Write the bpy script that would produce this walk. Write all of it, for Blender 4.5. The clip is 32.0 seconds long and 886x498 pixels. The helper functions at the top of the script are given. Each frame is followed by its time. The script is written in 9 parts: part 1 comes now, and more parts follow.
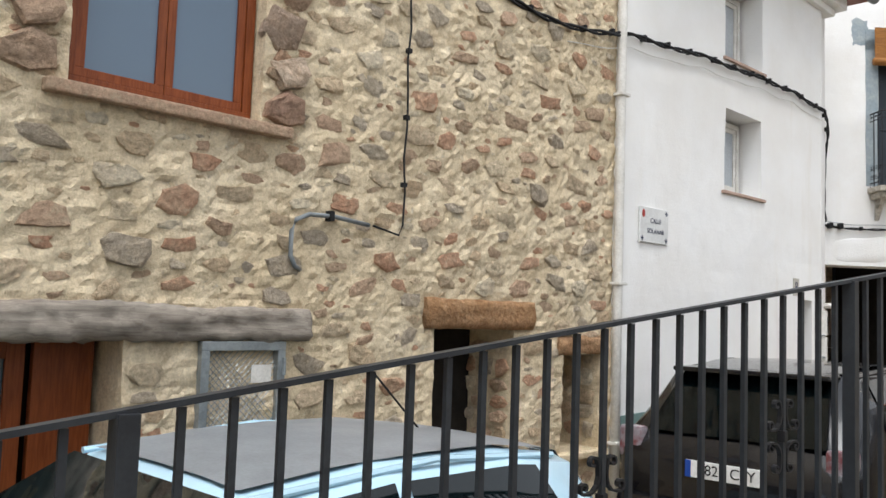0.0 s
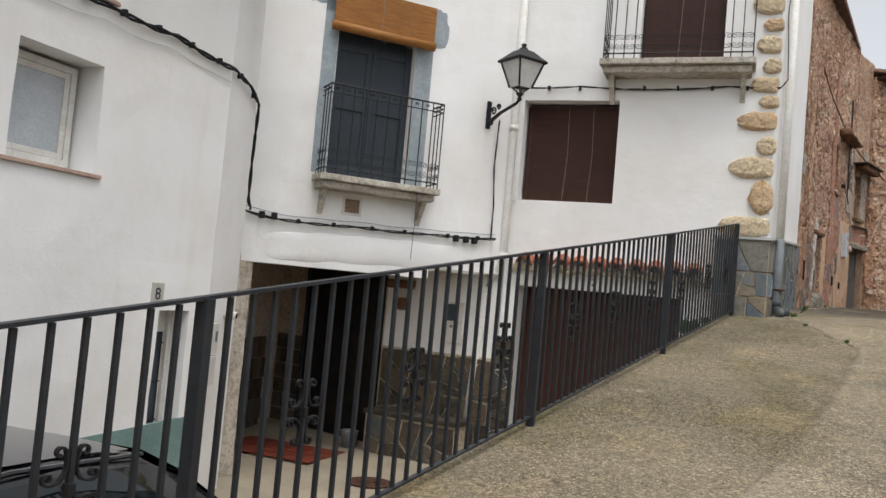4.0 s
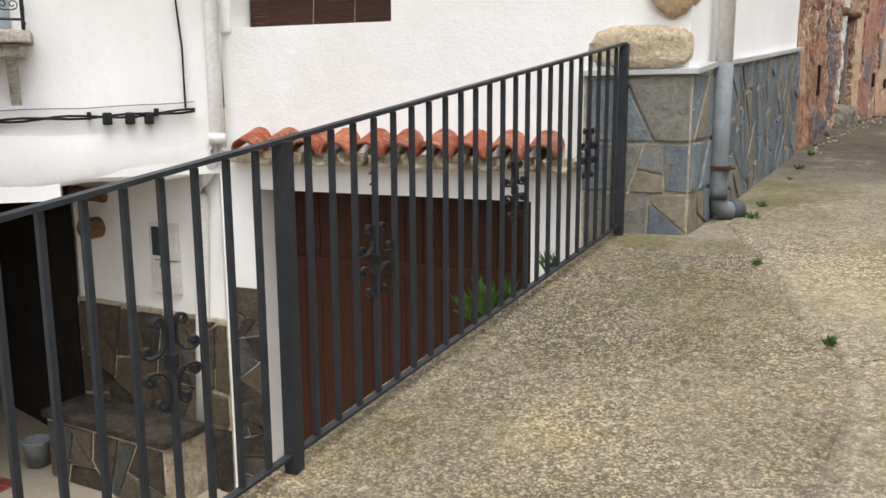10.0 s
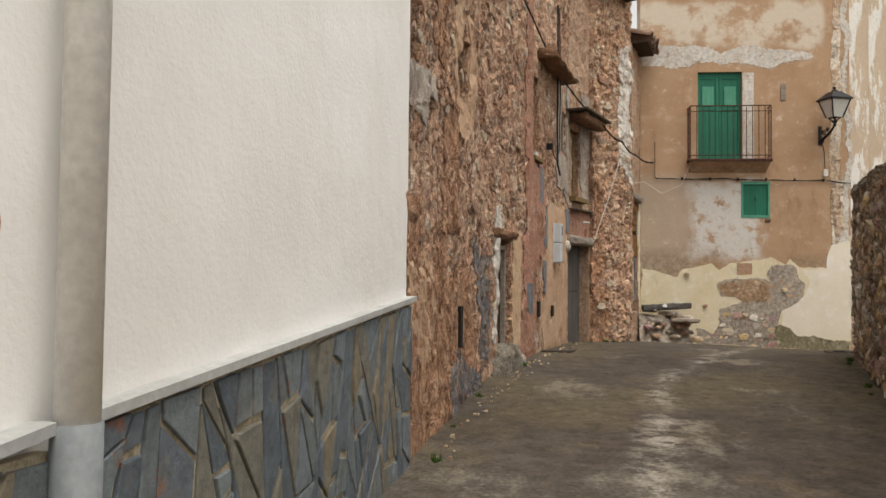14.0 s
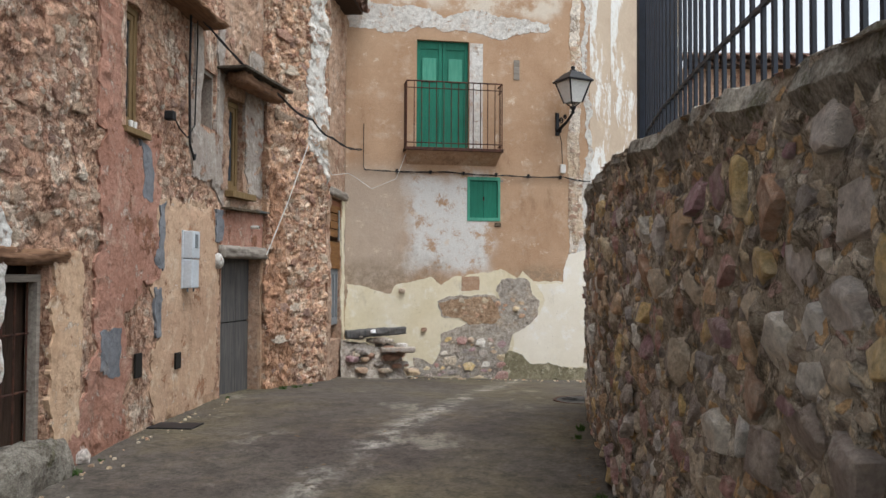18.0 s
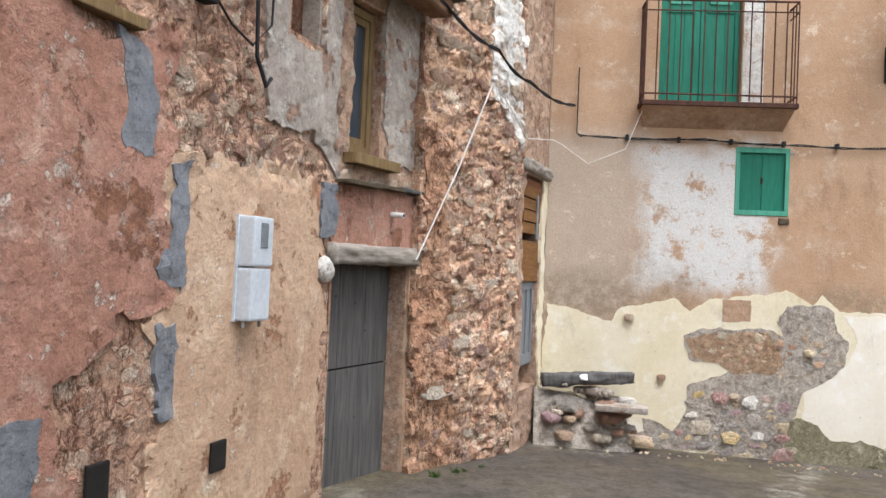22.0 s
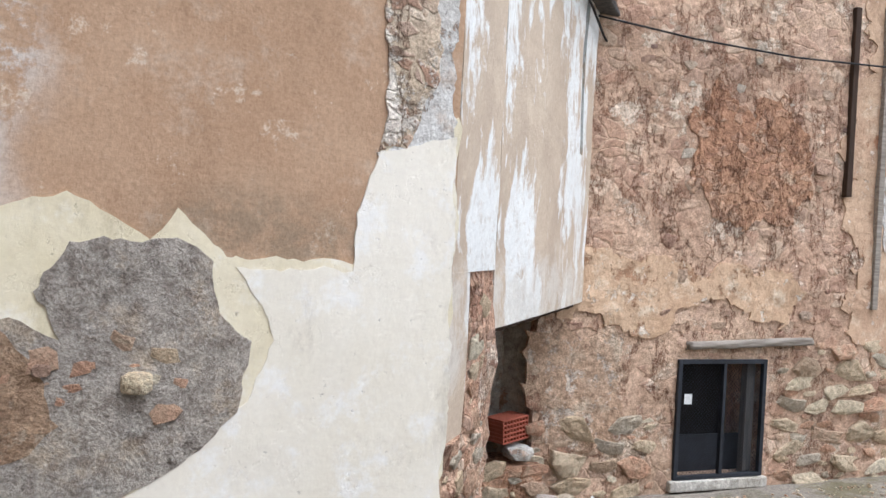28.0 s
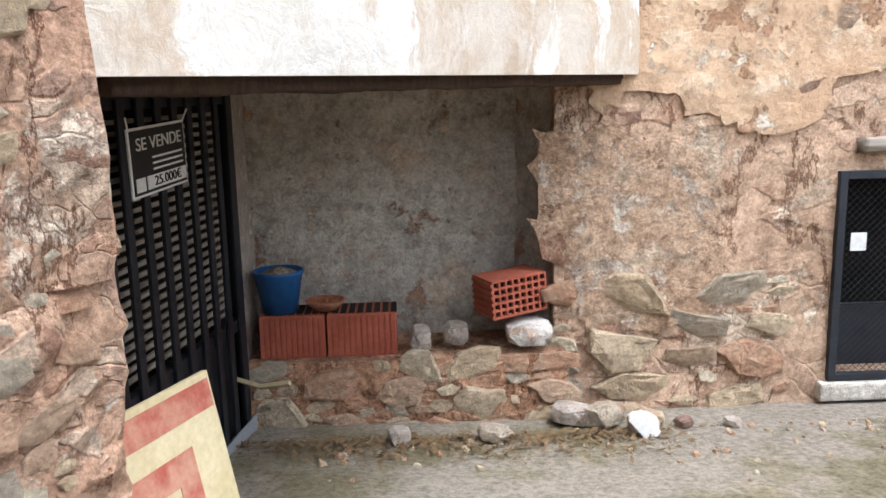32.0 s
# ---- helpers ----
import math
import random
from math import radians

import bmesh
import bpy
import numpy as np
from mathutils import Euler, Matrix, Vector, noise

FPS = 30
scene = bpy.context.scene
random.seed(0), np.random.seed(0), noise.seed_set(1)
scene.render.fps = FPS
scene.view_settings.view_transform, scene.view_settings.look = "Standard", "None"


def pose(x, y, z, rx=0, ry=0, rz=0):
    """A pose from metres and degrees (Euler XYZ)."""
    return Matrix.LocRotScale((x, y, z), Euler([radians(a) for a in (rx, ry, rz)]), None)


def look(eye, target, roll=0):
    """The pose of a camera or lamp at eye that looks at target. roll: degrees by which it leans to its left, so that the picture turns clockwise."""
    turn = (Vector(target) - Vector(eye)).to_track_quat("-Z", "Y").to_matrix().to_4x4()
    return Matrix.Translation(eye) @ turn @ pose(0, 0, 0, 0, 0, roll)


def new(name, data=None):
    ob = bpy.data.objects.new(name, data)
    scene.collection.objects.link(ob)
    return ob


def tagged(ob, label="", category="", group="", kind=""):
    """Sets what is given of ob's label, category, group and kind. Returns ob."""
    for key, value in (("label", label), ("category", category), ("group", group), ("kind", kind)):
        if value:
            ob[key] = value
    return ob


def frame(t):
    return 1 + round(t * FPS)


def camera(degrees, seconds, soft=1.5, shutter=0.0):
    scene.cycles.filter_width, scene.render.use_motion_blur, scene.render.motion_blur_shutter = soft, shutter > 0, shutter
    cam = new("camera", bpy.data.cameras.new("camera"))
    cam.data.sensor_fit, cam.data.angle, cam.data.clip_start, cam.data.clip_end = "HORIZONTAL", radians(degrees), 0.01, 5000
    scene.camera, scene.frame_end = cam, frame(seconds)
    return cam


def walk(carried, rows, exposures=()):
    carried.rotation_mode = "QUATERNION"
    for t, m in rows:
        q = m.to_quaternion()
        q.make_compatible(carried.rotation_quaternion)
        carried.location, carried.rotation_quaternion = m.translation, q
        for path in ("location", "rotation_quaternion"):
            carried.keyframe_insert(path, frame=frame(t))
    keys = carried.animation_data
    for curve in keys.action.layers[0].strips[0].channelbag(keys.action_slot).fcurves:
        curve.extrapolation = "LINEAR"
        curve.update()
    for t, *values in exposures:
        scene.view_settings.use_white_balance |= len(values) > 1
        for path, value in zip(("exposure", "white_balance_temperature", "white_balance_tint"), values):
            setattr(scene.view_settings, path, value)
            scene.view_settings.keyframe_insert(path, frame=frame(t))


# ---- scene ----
cam = camera(55.4, 32.0)
PATH = [
    (0, (-0.414, -0.176, 1.348), (-1.821, 1.238, 1.502), 2.0),
    (0.5, (-0.33, 0.281, 1.418), (-1.521, 1.885, 1.507), 1.5),
    (1, (-0.324, 0.828, 1.442), (-1.282, 2.583, 1.506), 2.5),
    (1.5, (-0.168, 1.274, 1.588), (-1.053, 3.065, 1.694), 1.4),
    (2, (-0.031, 1.772, 1.632), (-0.797, 3.617, 1.725), 1.8),
    (2.5, (0.215, 2.217, 1.737), (-0.465, 4.097, 1.797), 2.0),
    (3, (0.372, 2.64, 1.799), (-0.285, 4.528, 1.857), 2.9),
    (3.5, (0.505, 3.111, 1.896), (-0.163, 4.995, 1.98), 4.2),
    (5.5, (0.89, 4.999, 2.289), (-0.029, 6.769, 2.432), 5.7),
    (6, (0.977, 5.472, 2.313), (0.067, 7.252, 2.368), 5.2),
    (6.5, (0.991, 6.008, 2.37), (0.069, 7.783, 2.35), 4.2),
    (7, (1.038, 6.533, 2.461), (0.165, 8.332, 2.49), 3.3),
    (7.5, (1.185, 6.986, 2.59), (0.289, 8.771, 2.678), 1.4),
    (8, (1.195, 7.467, 2.629), (0.284, 9.247, 2.659), 1.5),
    (8.5, (1.317, 7.871, 2.652), (0.319, 9.594, 2.458), 0.3),
    (9, (1.284, 8.272, 2.66), (0.245, 9.936, 2.271), -0.4),
    (9.5, (1.244, 8.71, 2.787), (0.455, 10.511, 2.422), 0.9),
    (10, (1.266, 9.184, 2.875), (0.451, 10.974, 2.515), -0.3),
    (10.5, (1.166, 9.654, 2.909), (0.426, 11.456, 2.452), 0.9),
    (11, (1.266, 10.129, 2.97), (1.008, 12.08, 2.615), -0.9),
    (11.5, (1.285, 10.563, 3.024), (1.4, 12.55, 2.825), -1.1),
    (12, (1.218, 11.089, 3.081), (1.209, 13.084, 2.928), -0.4),
    (12.5, (1.339, 11.49, 3.185), (1.142, 13.478, 3.1), -1.0),
    (13, (1.366, 11.982, 3.214), (1.188, 13.973, 3.148), 0.1),
    (13.5, (1.516, 12.357, 3.28), (1.304, 14.345, 3.299), 0.2),
    (15.5, (2.08, 14.091, 3.635), (2.034, 16.086, 3.761), 0.9),
    (16, (2.38, 14.51, 3.698), (2.435, 16.506, 3.809), -0.7),
    (16.5, (2.62, 14.846, 3.662), (2.851, 16.831, 3.718), -0.5),
    (17, (2.779, 15.282, 3.659), (3.095, 17.256, 3.688), -0.5),
    (17.5, (2.97, 15.752, 3.734), (3.252, 17.731, 3.8), -0.4),
    (18, (3.069, 16.24, 3.78), (3.405, 18.211, 3.845), 0.3),
    (18.5, (3.168, 16.687, 3.804), (3.473, 18.662, 3.877), -0.2),
    (19, (3.215, 17.148, 3.812), (3.513, 19.124, 3.891), -0.2),
    (19.5, (3.247, 17.681, 3.857), (3.544, 19.657, 3.941), -0.0),
    (20, (3.295, 18.18, 3.907), (3.577, 20.158, 3.985), 0.6),
    (20.5, (3.289, 18.665, 3.929), (3.573, 20.643, 4.007), 0.8),
    (21, (3.333, 19.161, 3.953), (3.487, 21.155, 4.006), 0.2),
    (21.5, (3.342, 19.659, 3.985), (3.409, 21.656, 4.07), 1.3),
    (22, (3.376, 20.163, 3.972), (3.217, 22.156, 4.016), 2.5),
    (22.5, (3.435, 20.661, 3.976), (3.138, 22.638, 4.028), 3.0),
    (23, (3.485, 21.154, 4.001), (3.165, 23.126, 4.105), 3.2),
    (23.5, (3.626, 21.656, 4.035), (3.352, 23.631, 4.193), 2.6),
    (24, (3.727, 22.206, 4.023), (3.68, 24.203, 4.13), 4.0),
    (24.5, (3.871, 22.717, 4.0), (3.731, 24.712, 4.056), 0.7),
    (26.5, (4.418, 24.746, 3.829), (4.786, 26.711, 3.876), 0.7),
    (27, (4.792, 25.134, 3.801), (5.343, 27.057, 3.791), 1.4),
    (27.5, (5.273, 25.483, 3.769), (6.078, 27.313, 3.747), 2.1),
    (28, (5.727, 25.748, 3.809), (6.748, 27.467, 3.787), 3.0),
    (28.5, (6.117, 26.062, 3.816), (7.269, 27.697, 3.867), 1.0),
    (29, (6.42, 26.213, 3.864), (7.414, 27.942, 4.017), -0.2),
    (29.5, (6.724, 26.452, 3.759), (7.738, 28.176, 3.797), 0.2),
    (30, (7.024, 26.579, 3.708), (8.115, 28.251, 3.594), 0.7),
    (30.5, (7.364, 26.654, 3.641), (8.527, 28.266, 3.419), 1.5),
    (31, (7.693, 26.871, 3.517), (8.768, 28.512, 3.13), -0.3),
    (31.5, (7.973, 27.02, 3.434), (8.679, 28.848, 3.036), -2.5),
    (32, (8.269, 27.249, 3.364), (8.679, 29.17, 2.988), -1.3),
]
EXPOSE = [(0, 0.97, 6250, 9), (1, 0.93, 6250, 9), (2, 0.84, 6200, 8), (3, 0.52, 6350, 9), (6, 0.75, 6400, 10), (7, 0.82, 6400, 10), (9, 0.9, 6500, 10), (10, 1.05, 6400, 10), (11, 1.2, 6500, 10), (12, 0.98, 6600, 10), (13, 0.75, 6900, 10), (15.5, 0.3, 7500, 11), (16, 0.15, 7700, 12), (16.5, 0.5, 6800, 10), (17, 0.85, 6050, 8), (18, 0.9, 6050, 8), (19, 0.83, 6050, 8), (20, 1.05, 6400, 10), (21, 1.15, 6200, 10), (22, 1.4, 6000, 10), (24, 1.58, 5850, 10), (27, 1.2, 5800, 10), (28, 1.22, 5700, 10), (30, 1.0, 5800, 10), (31, 1.3, 5850, 10), (32, 1.72, 5850, 10)]
walk(cam, [(t, look(eye, target, roll)) for t, eye, target, roll in PATH], EXPOSE)

# ---- world and sun: bright overcast sky ----
world = bpy.data.worlds.new("overcast_sky")
scene.world = world
world.use_nodes = True
wn, wl = world.node_tree.nodes, world.node_tree.links
sky = wn.new("ShaderNodeTexSky")
sky.sky_type = 'NISHITA'
sky.sun_disc = False
sky.sun_elevation = radians(68)
sky.sun_rotation = radians(150)
sky.air_density, sky.dust_density = 1.0, 4.0
hsv = wn.new("ShaderNodeHueSaturation")
hsv.inputs["Saturation"].default_value = 0.16
wl.new(sky.outputs[0], hsv.inputs["Color"])
wl.new(hsv.outputs[0], wn["Background"].inputs["Color"])
wn["Background"].inputs["Strength"].default_value = 0.15
sun = new("sun", bpy.data.lights.new("sun", 'SUN'))
sun.data.energy, sun.data.angle, sun.data.color = 0.8, radians(40), (1.0, 0.98, 0.95)
sun.matrix_world = look((9, 6, 30), (3, 12, 2))

# ---- materials ----


def rgb(h):
    return tuple((int(h[i:i + 2], 16) / 255) ** 2.2 for i in (0, 2, 4)) + (1,)


class Graph:
    """Short hand for node materials."""

    def __init__(self, name, rough=0.85, metal=0.0, world_size=False):
        self.m = bpy.data.materials.new(name)
        self.m.use_nodes = True
        self.t = self.m.node_tree
        self.b = self.t.nodes["Principled BSDF"]
        self.b.inputs["Roughness"].default_value = rough
        self.b.inputs["Metallic"].default_value = metal
        self.b.inputs["Specular IOR Level"].default_value = 0.3
        self.co = self.n("ShaderNodeNewGeometry").outputs["Position"] if world_size else self.n("ShaderNodeTexCoord").outputs["Object"]

    def n(self, kind):
        return self.t.nodes.new(kind)

    def l(self, a, b):
        self.t.links.new(a, b)

    def noise(self, scale, detail=6, rough=0.6, off=0.0, stretch=None, warp=0.0):
        co = self.co
        mp = self.n("ShaderNodeMapping")
        mp.inputs["Location"].default_value = (off, off * 0.7, off * 1.3)
        if stretch:
            mp.inputs["Scale"].default_value = stretch
        self.l(co, mp.inputs["Vector"])
        nz = self.n("ShaderNodeTexNoise")
        nz.inputs["Scale"].default_value = scale
        nz.inputs["Detail"].default_value = detail
        nz.inputs["Roughness"].default_value = rough
        nz.inputs["Distortion"].default_value = warp
        self.l(mp.outputs[0], nz.inputs["Vector"])
        return nz.outputs["Fac"]

    def warp(self, scale, amount):
        """Bend the coordinates, so that cells and stains get uneven outlines."""
        nz = self.n("ShaderNodeTexNoise")
        nz.inputs["Scale"].default_value, nz.inputs["Detail"].default_value = scale, 5
        self.l(self.co, nz.inputs["Vector"])
        sub, sc, ad = (self.n("ShaderNodeVectorMath") for _ in range(3))
        sub.operation, sc.operation = 'SUBTRACT', 'SCALE'
        self.l(nz.outputs["Color"], sub.inputs[0])
        sub.inputs[1].default_value = (0.5, 0.5, 0.5)
        sc.inputs["Scale"].default_value = amount * 2
        self.l(sub.outputs[0], sc.inputs[0])
        self.l(self.co, ad.inputs[0])
        self.l(sc.outputs[0], ad.inputs[1])
        self.co = ad.outputs[0]

    def vor(self, scale, feature='F1', stretch=None, rand=1.0, out="Distance"):
        mp = self.n("ShaderNodeMapping")
        if stretch:
            mp.inputs["Scale"].default_value = stretch
        self.l(self.co, mp.inputs["Vector"])
        v = self.n("ShaderNodeTexVoronoi")
        v.feature = feature
        v.inputs["Scale"].default_value = scale
        v.inputs["Randomness"].default_value = rand
        self.l(mp.outputs[0], v.inputs["Vector"])
        return v.outputs[out]

    def ramp(self, fac, stops, const=False):
        r = self.n("ShaderNodeValToRGB")
        if const:
            r.color_ramp.interpolation = 'CONSTANT'
        e = r.color_ramp.elements
        e[0].position, e[0].color = stops[0][0], stops[0][1]
        e[1].position, e[1].color = stops[-1][0], stops[-1][1]
        for p, c in stops[1:-1]:
            x = e.new(p)
            x.color = c
        self.l(fac, r.inputs["Fac"])
        return r.outputs["Color"]

    def sharp(self, fac, lo, hi):
        r = self.n("ShaderNodeMapRange")
        r.interpolation_type = 'SMOOTHSTEP'
        r.inputs["From Min"].default_value, r.inputs["From Max"].default_value = lo, hi
        self.l(fac, r.inputs["Value"])
        return r.outputs["Result"]

    def math(self, op, a, b):
        x = self.n("ShaderNodeMath")
        x.operation = op
        for i, v in enumerate((a, b)):
            if isinstance(v, (int, float)):
                x.inputs[i].default_value = v
            else:
                self.l(v, x.inputs[i])
        return x.outputs[0]

    def mix(self, fac, a, b, mode='MIX'):
        x = self.n("ShaderNodeMix")
        x.data_type, x.blend_type = 'RGBA', mode
        if isinstance(fac, (int, float)):
            x.inputs[0].default_value = fac
        else:
            self.l(fac, x.inputs[0])
        for s, v in ((6, a), (7, b)):
            if isinstance(v, tuple):
                x.inputs[s].default_value = v
            else:
                self.l(v, x.inputs[s])
        return x.outputs[2]

    def random(self, island=False):
        if island:
            return self.n("ShaderNodeNewGeometry").outputs["Random Per Island"]
        return self.n("ShaderNodeObjectInfo").outputs["Random"]

    def box(self, u0, u1, z0, z1, soft=0.08, wob=0.25, freq=2.0):
        """Mask of a box in the wall's own plane, with an uneven edge."""
        nz = self.n("ShaderNodeTexNoise")
        nz.inputs["Scale"].default_value, nz.inputs["Detail"].default_value = freq, 7
        self.l(self.co, nz.inputs["Vector"])
        sub = self.n("ShaderNodeVectorMath")
        sub.operation = 'SUBTRACT'
        self.l(nz.outputs["Color"], sub.inputs[0])
        sub.inputs[1].default_value = (0.5, 0.5, 0.5)
        sc = self.n("ShaderNodeVectorMath")
        sc.operation = 'SCALE'
        sc.inputs["Scale"].default_value = wob * 2
        self.l(sub.outputs[0], sc.inputs[0])
        ad = self.n("ShaderNodeVectorMath")
        self.l(self.co, ad.inputs[0])
        self.l(sc.outputs[0], ad.inputs[1])
        sp = self.n("ShaderNodeSeparateXYZ")
        self.l(ad.outputs[0], sp.inputs[0])
        out = None
        for ch, a, s in (("X", u0, 1), ("X", u1, -1), ("Z", z0, 1), ("Z", z1, -1)):
            f = self.sharp(sp.outputs[ch], a - soft, a + soft)
            if s < 0:
                f = self.math('SUBTRACT', 1.0, f)
            out = f if out is None else self.math('MULTIPLY', out, f)
        return out

    def finish(self, col, bump=None, strength=0.4, dist=0.01, rough=None):
        if isinstance(col, tuple):
            self.b.inputs["Base Color"].default_value = col
        else:
            self.l(col, self.b.inputs["Base Color"])
        if bump is not None:
            bp = self.n("ShaderNodeBump")
            bp.inputs["Strength"].default_value, bp.inputs["Distance"].default_value = strength, dist
            self.l(bump, bp.inputs["Height"])
            self.l(bp.outputs[0], self.b.inputs["Normal"])
        if rough is not None:
            self.l(rough, self.b.inputs["Roughness"])
        return self.m


def simple(name, a, b, scale=6.0, rough=0.8, bump=0.25, bscale=60.0, metal=0.0, stretch=None, dist=0.004):
    """Two tones mixed by noise, with a fine grain."""
    g = Graph(name, rough, metal)
    c = g.mix(g.sharp(g.noise(scale, 8, 0.65, stretch=stretch), 0.35, 0.65), rgb(a), rgb(b))
    fine = g.noise(bscale, 4, 0.6, 3.0, stretch)
    c = g.mix(0.25, c, g.ramp(fine, [(0.3, (0.2, 0.2, 0.2, 1)), (0.7, (1, 1, 1, 1))]), 'MULTIPLY')
    return g.finish(c, fine, bump, dist)


def whitewash():
    g = Graph("whitewash", 0.9)
    big = g.noise(0.7, 6, 0.6)
    c = g.mix(g.sharp(big, 0.35, 0.7), rgb("E9E8E6"), rgb("E0DDD8"))
    run = g.noise(2.2, 6, 0.6, 5.0, (1.0, 1.0, 0.12))
    c = g.mix(g.math('MULTIPLY', g.sharp(run, 0.58, 0.8), 0.35), c, rgb("C9BBA0"))
    spot = g.noise(9, 5, 0.7, 9.0)
    c = g.mix(g.sharp(spot, 0.72, 0.78), c, rgb("B7AFA4"))
    h = g.math('ADD', g.noise(3.5, 5, 0.5, 2.0), g.math('MULTIPLY', g.noise(45, 4, 0.6), 0.25))
    return g.finish(c, h, 0.35, 0.03)


def mortar(name, a, b, d, grain=35, flake=None, rough_relief=1.0, fine=0.4, spots=0.56, under=None):
    """Old render: large tones, mid stains, flaked spots, pits and grain."""
    g = Graph(name, 0.95)
    c = g.mix(g.sharp(g.noise(1.1, 9, 0.68), 0.36, 0.64), rgb(a), rgb(b))
    c = g.mix(g.math('MULTIPLY', g.sharp(g.noise(4.2, 10, 0.72, 4.0), 0.52, 0.66), 0.85), c, rgb(d))
    soot = g.noise(2.3, 9, 0.74, 14.0, (1.0, 1.0, 0.5))
    c = g.mix(g.math('MULTIPLY', g.sharp(soot, 0.54, 0.72), 0.55), c, g.mix(1.0, c, (0.42, 0.38, 0.34, 1), 'MULTIPLY'))
    fl = g.sharp(g.noise(6.5, 12, 0.78, 31.0), spots, spots + 0.035)
    if flake:
        c = g.mix(g.math('MULTIPLY', fl, 0.8), c, rgb(flake))
    if under:
        bare = g.sharp(g.noise(2.6, 12, 0.74, 57.0), 0.575, 0.6)
        c = g.mix(g.math('MULTIPLY', bare, 0.85), c, g.mix(g.sharp(g.noise(13, 9, 0.75, 61.0), 0.42, 0.58), rgb(under), g.mix(1.0, rgb(under), (0.62, 0.58, 0.55, 1), 'MULTIPLY')))
        fl = g.math('MAXIMUM', fl, bare)
    pit = g.sharp(g.noise(26, 6, 0.7, 17.0), 0.63, 0.72)
    c = g.mix(g.math('MULTIPLY', pit, 0.6), c, g.mix(1.0, c, (0.3, 0.27, 0.25, 1), 'MULTIPLY'))
    mid = g.noise(16, 10, 0.8, 91.0)
    c = g.mix(min(0.9, fine * 1.5), c, g.ramp(mid, [(0.39, (0.44, 0.39, 0.36, 1)), (0.56, (1.2, 1.2, 1.2, 1))]), 'MULTIPLY')
    f = g.noise(grain * 2.2, 6, 0.75, 2.0)
    c = g.mix(fine, c, g.ramp(f, [(0.36, (0.36, 0.33, 0.31, 1)), (0.58, (1.2, 1.2, 1.2, 1))]), 'MULTIPLY')
    h = g.math('ADD', g.math('MULTIPLY', g.noise(5.5, 9, 0.68, 8.0), 2.2), g.math('MULTIPLY', f, fine))
    h = g.math('SUBTRACT', h, g.math('ADD', g.math('MULTIPLY', pit, 0.35), g.math('MULTIPLY', fl, 0.3)))
    return g.finish(c, h, 0.9, 0.022 * rough_relief)


def earth(name, a, b, pale, dark, cell=13.0, lime=0.54, stones=0.55, speck=0.75, grime=0.0, relief=1.0, tint=("C0A088", "A67C66", "CDB49C", "B29684", "9A7464", "D6C4AE", "A88C7C")):
    """Eroded earth and lime wall: small stones bedded in crumbling render, hollows, pale lime remains, cracks."""
    g = Graph(name, 0.96, world_size=True)
    base = g.co
    big = g.sharp(g.noise(0.8, 9, 0.7), 0.38, 0.62)
    c = g.mix(big, rgb(a), rgb(b))
    g.warp(4.0, 0.09)
    edge = g.vor(cell, 'DISTANCE_TO_EDGE', (1.0, 1.0, 1.5))
    sp = g.n("ShaderNodeSeparateColor")
    g.l(g.vor(cell, 'F1', (1.0, 1.0, 1.5), out="Color"), sp.inputs[0])
    sc = g.ramp(sp.outputs[0], [(k / len(tint), rgb(h)) for k, h in enumerate(tint)], True)
    g.co = base
    show = g.math('MULTIPLY', g.sharp(g.math('ADD', edge, g.math('MULTIPLY', g.noise(2.2, 9, 0.7, 5.0), 0.5)), 0.26, 0.36), g.sharp(sp.outputs[1], 0.35, 0.45))
    c = g.mix(g.math('MULTIPLY', show, stones), c, sc)
    limed = g.sharp(g.noise(2.6, 13, 0.78, 31.0), lime, lime + 0.03)
    c = g.mix(g.math('MULTIPLY', limed, 0.8), c, rgb(pale))
    # hollows and cracks take a dark tint where bump sinks, shade in the colour
    hole = g.sharp(g.noise(7.0, 11, 0.74, 17.0, (0.7, 0.7, 1.4)), 0.40, 0.34)
    c = g.mix(g.math('MULTIPLY', hole, 0.75), c, rgb(dark))
    ridge = g.math('ABSOLUTE', g.math('SUBTRACT', g.noise(1.7, 9, 0.72, 43.0, (1.0, 1.0, 0.4)), 0.5), 0.0)
    gap = g.sharp(ridge, 0.012, 0.003)
    c = g.mix(g.math('MULTIPLY', gap, 0.8), c, rgb(dark))
    m = g.noise(20, 11, 0.8, 91.0)
    c = g.mix(speck, c, g.ramp(m, [(0.39, (0.42, 0.37, 0.34, 1)), (0.57, (1.26, 1.24, 1.22, 1))]), 'MULTIPLY')
    f = g.noise(75, 6, 0.75, 2.0)
    c = g.mix(0.45, c, g.ramp(f, [(0.36, (0.4, 0.37, 0.35, 1)), (0.58, (1.2, 1.2, 1.2, 1))]), 'MULTIPLY')
    if grime:
        c = g.mix(g.math('MULTIPLY', g.sharp(g.noise(1.3, 11, 0.74, 77.0), 0.48, 0.6), grime), c, g.mix(1.0, c, (0.32, 0.31, 0.25, 1), 'MULTIPLY'))
    h = g.math('ADD', g.math('MULTIPLY', g.noise(6, 10, 0.7, 8.0), 2.4), g.math('ADD', g.math('MULTIPLY', show, 0.5), g.math('MULTIPLY', m, 0.8)))
    h = g.math('SUBTRACT', g.math('ADD', h, g.math('MULTIPLY', limed, 0.25)), g.math('ADD', g.math('MULTIPLY', hole, 0.8), g.math('MULTIPLY', gap, 0.5)))
    return g.finish(c, h, 1.0, 0.024 * relief)


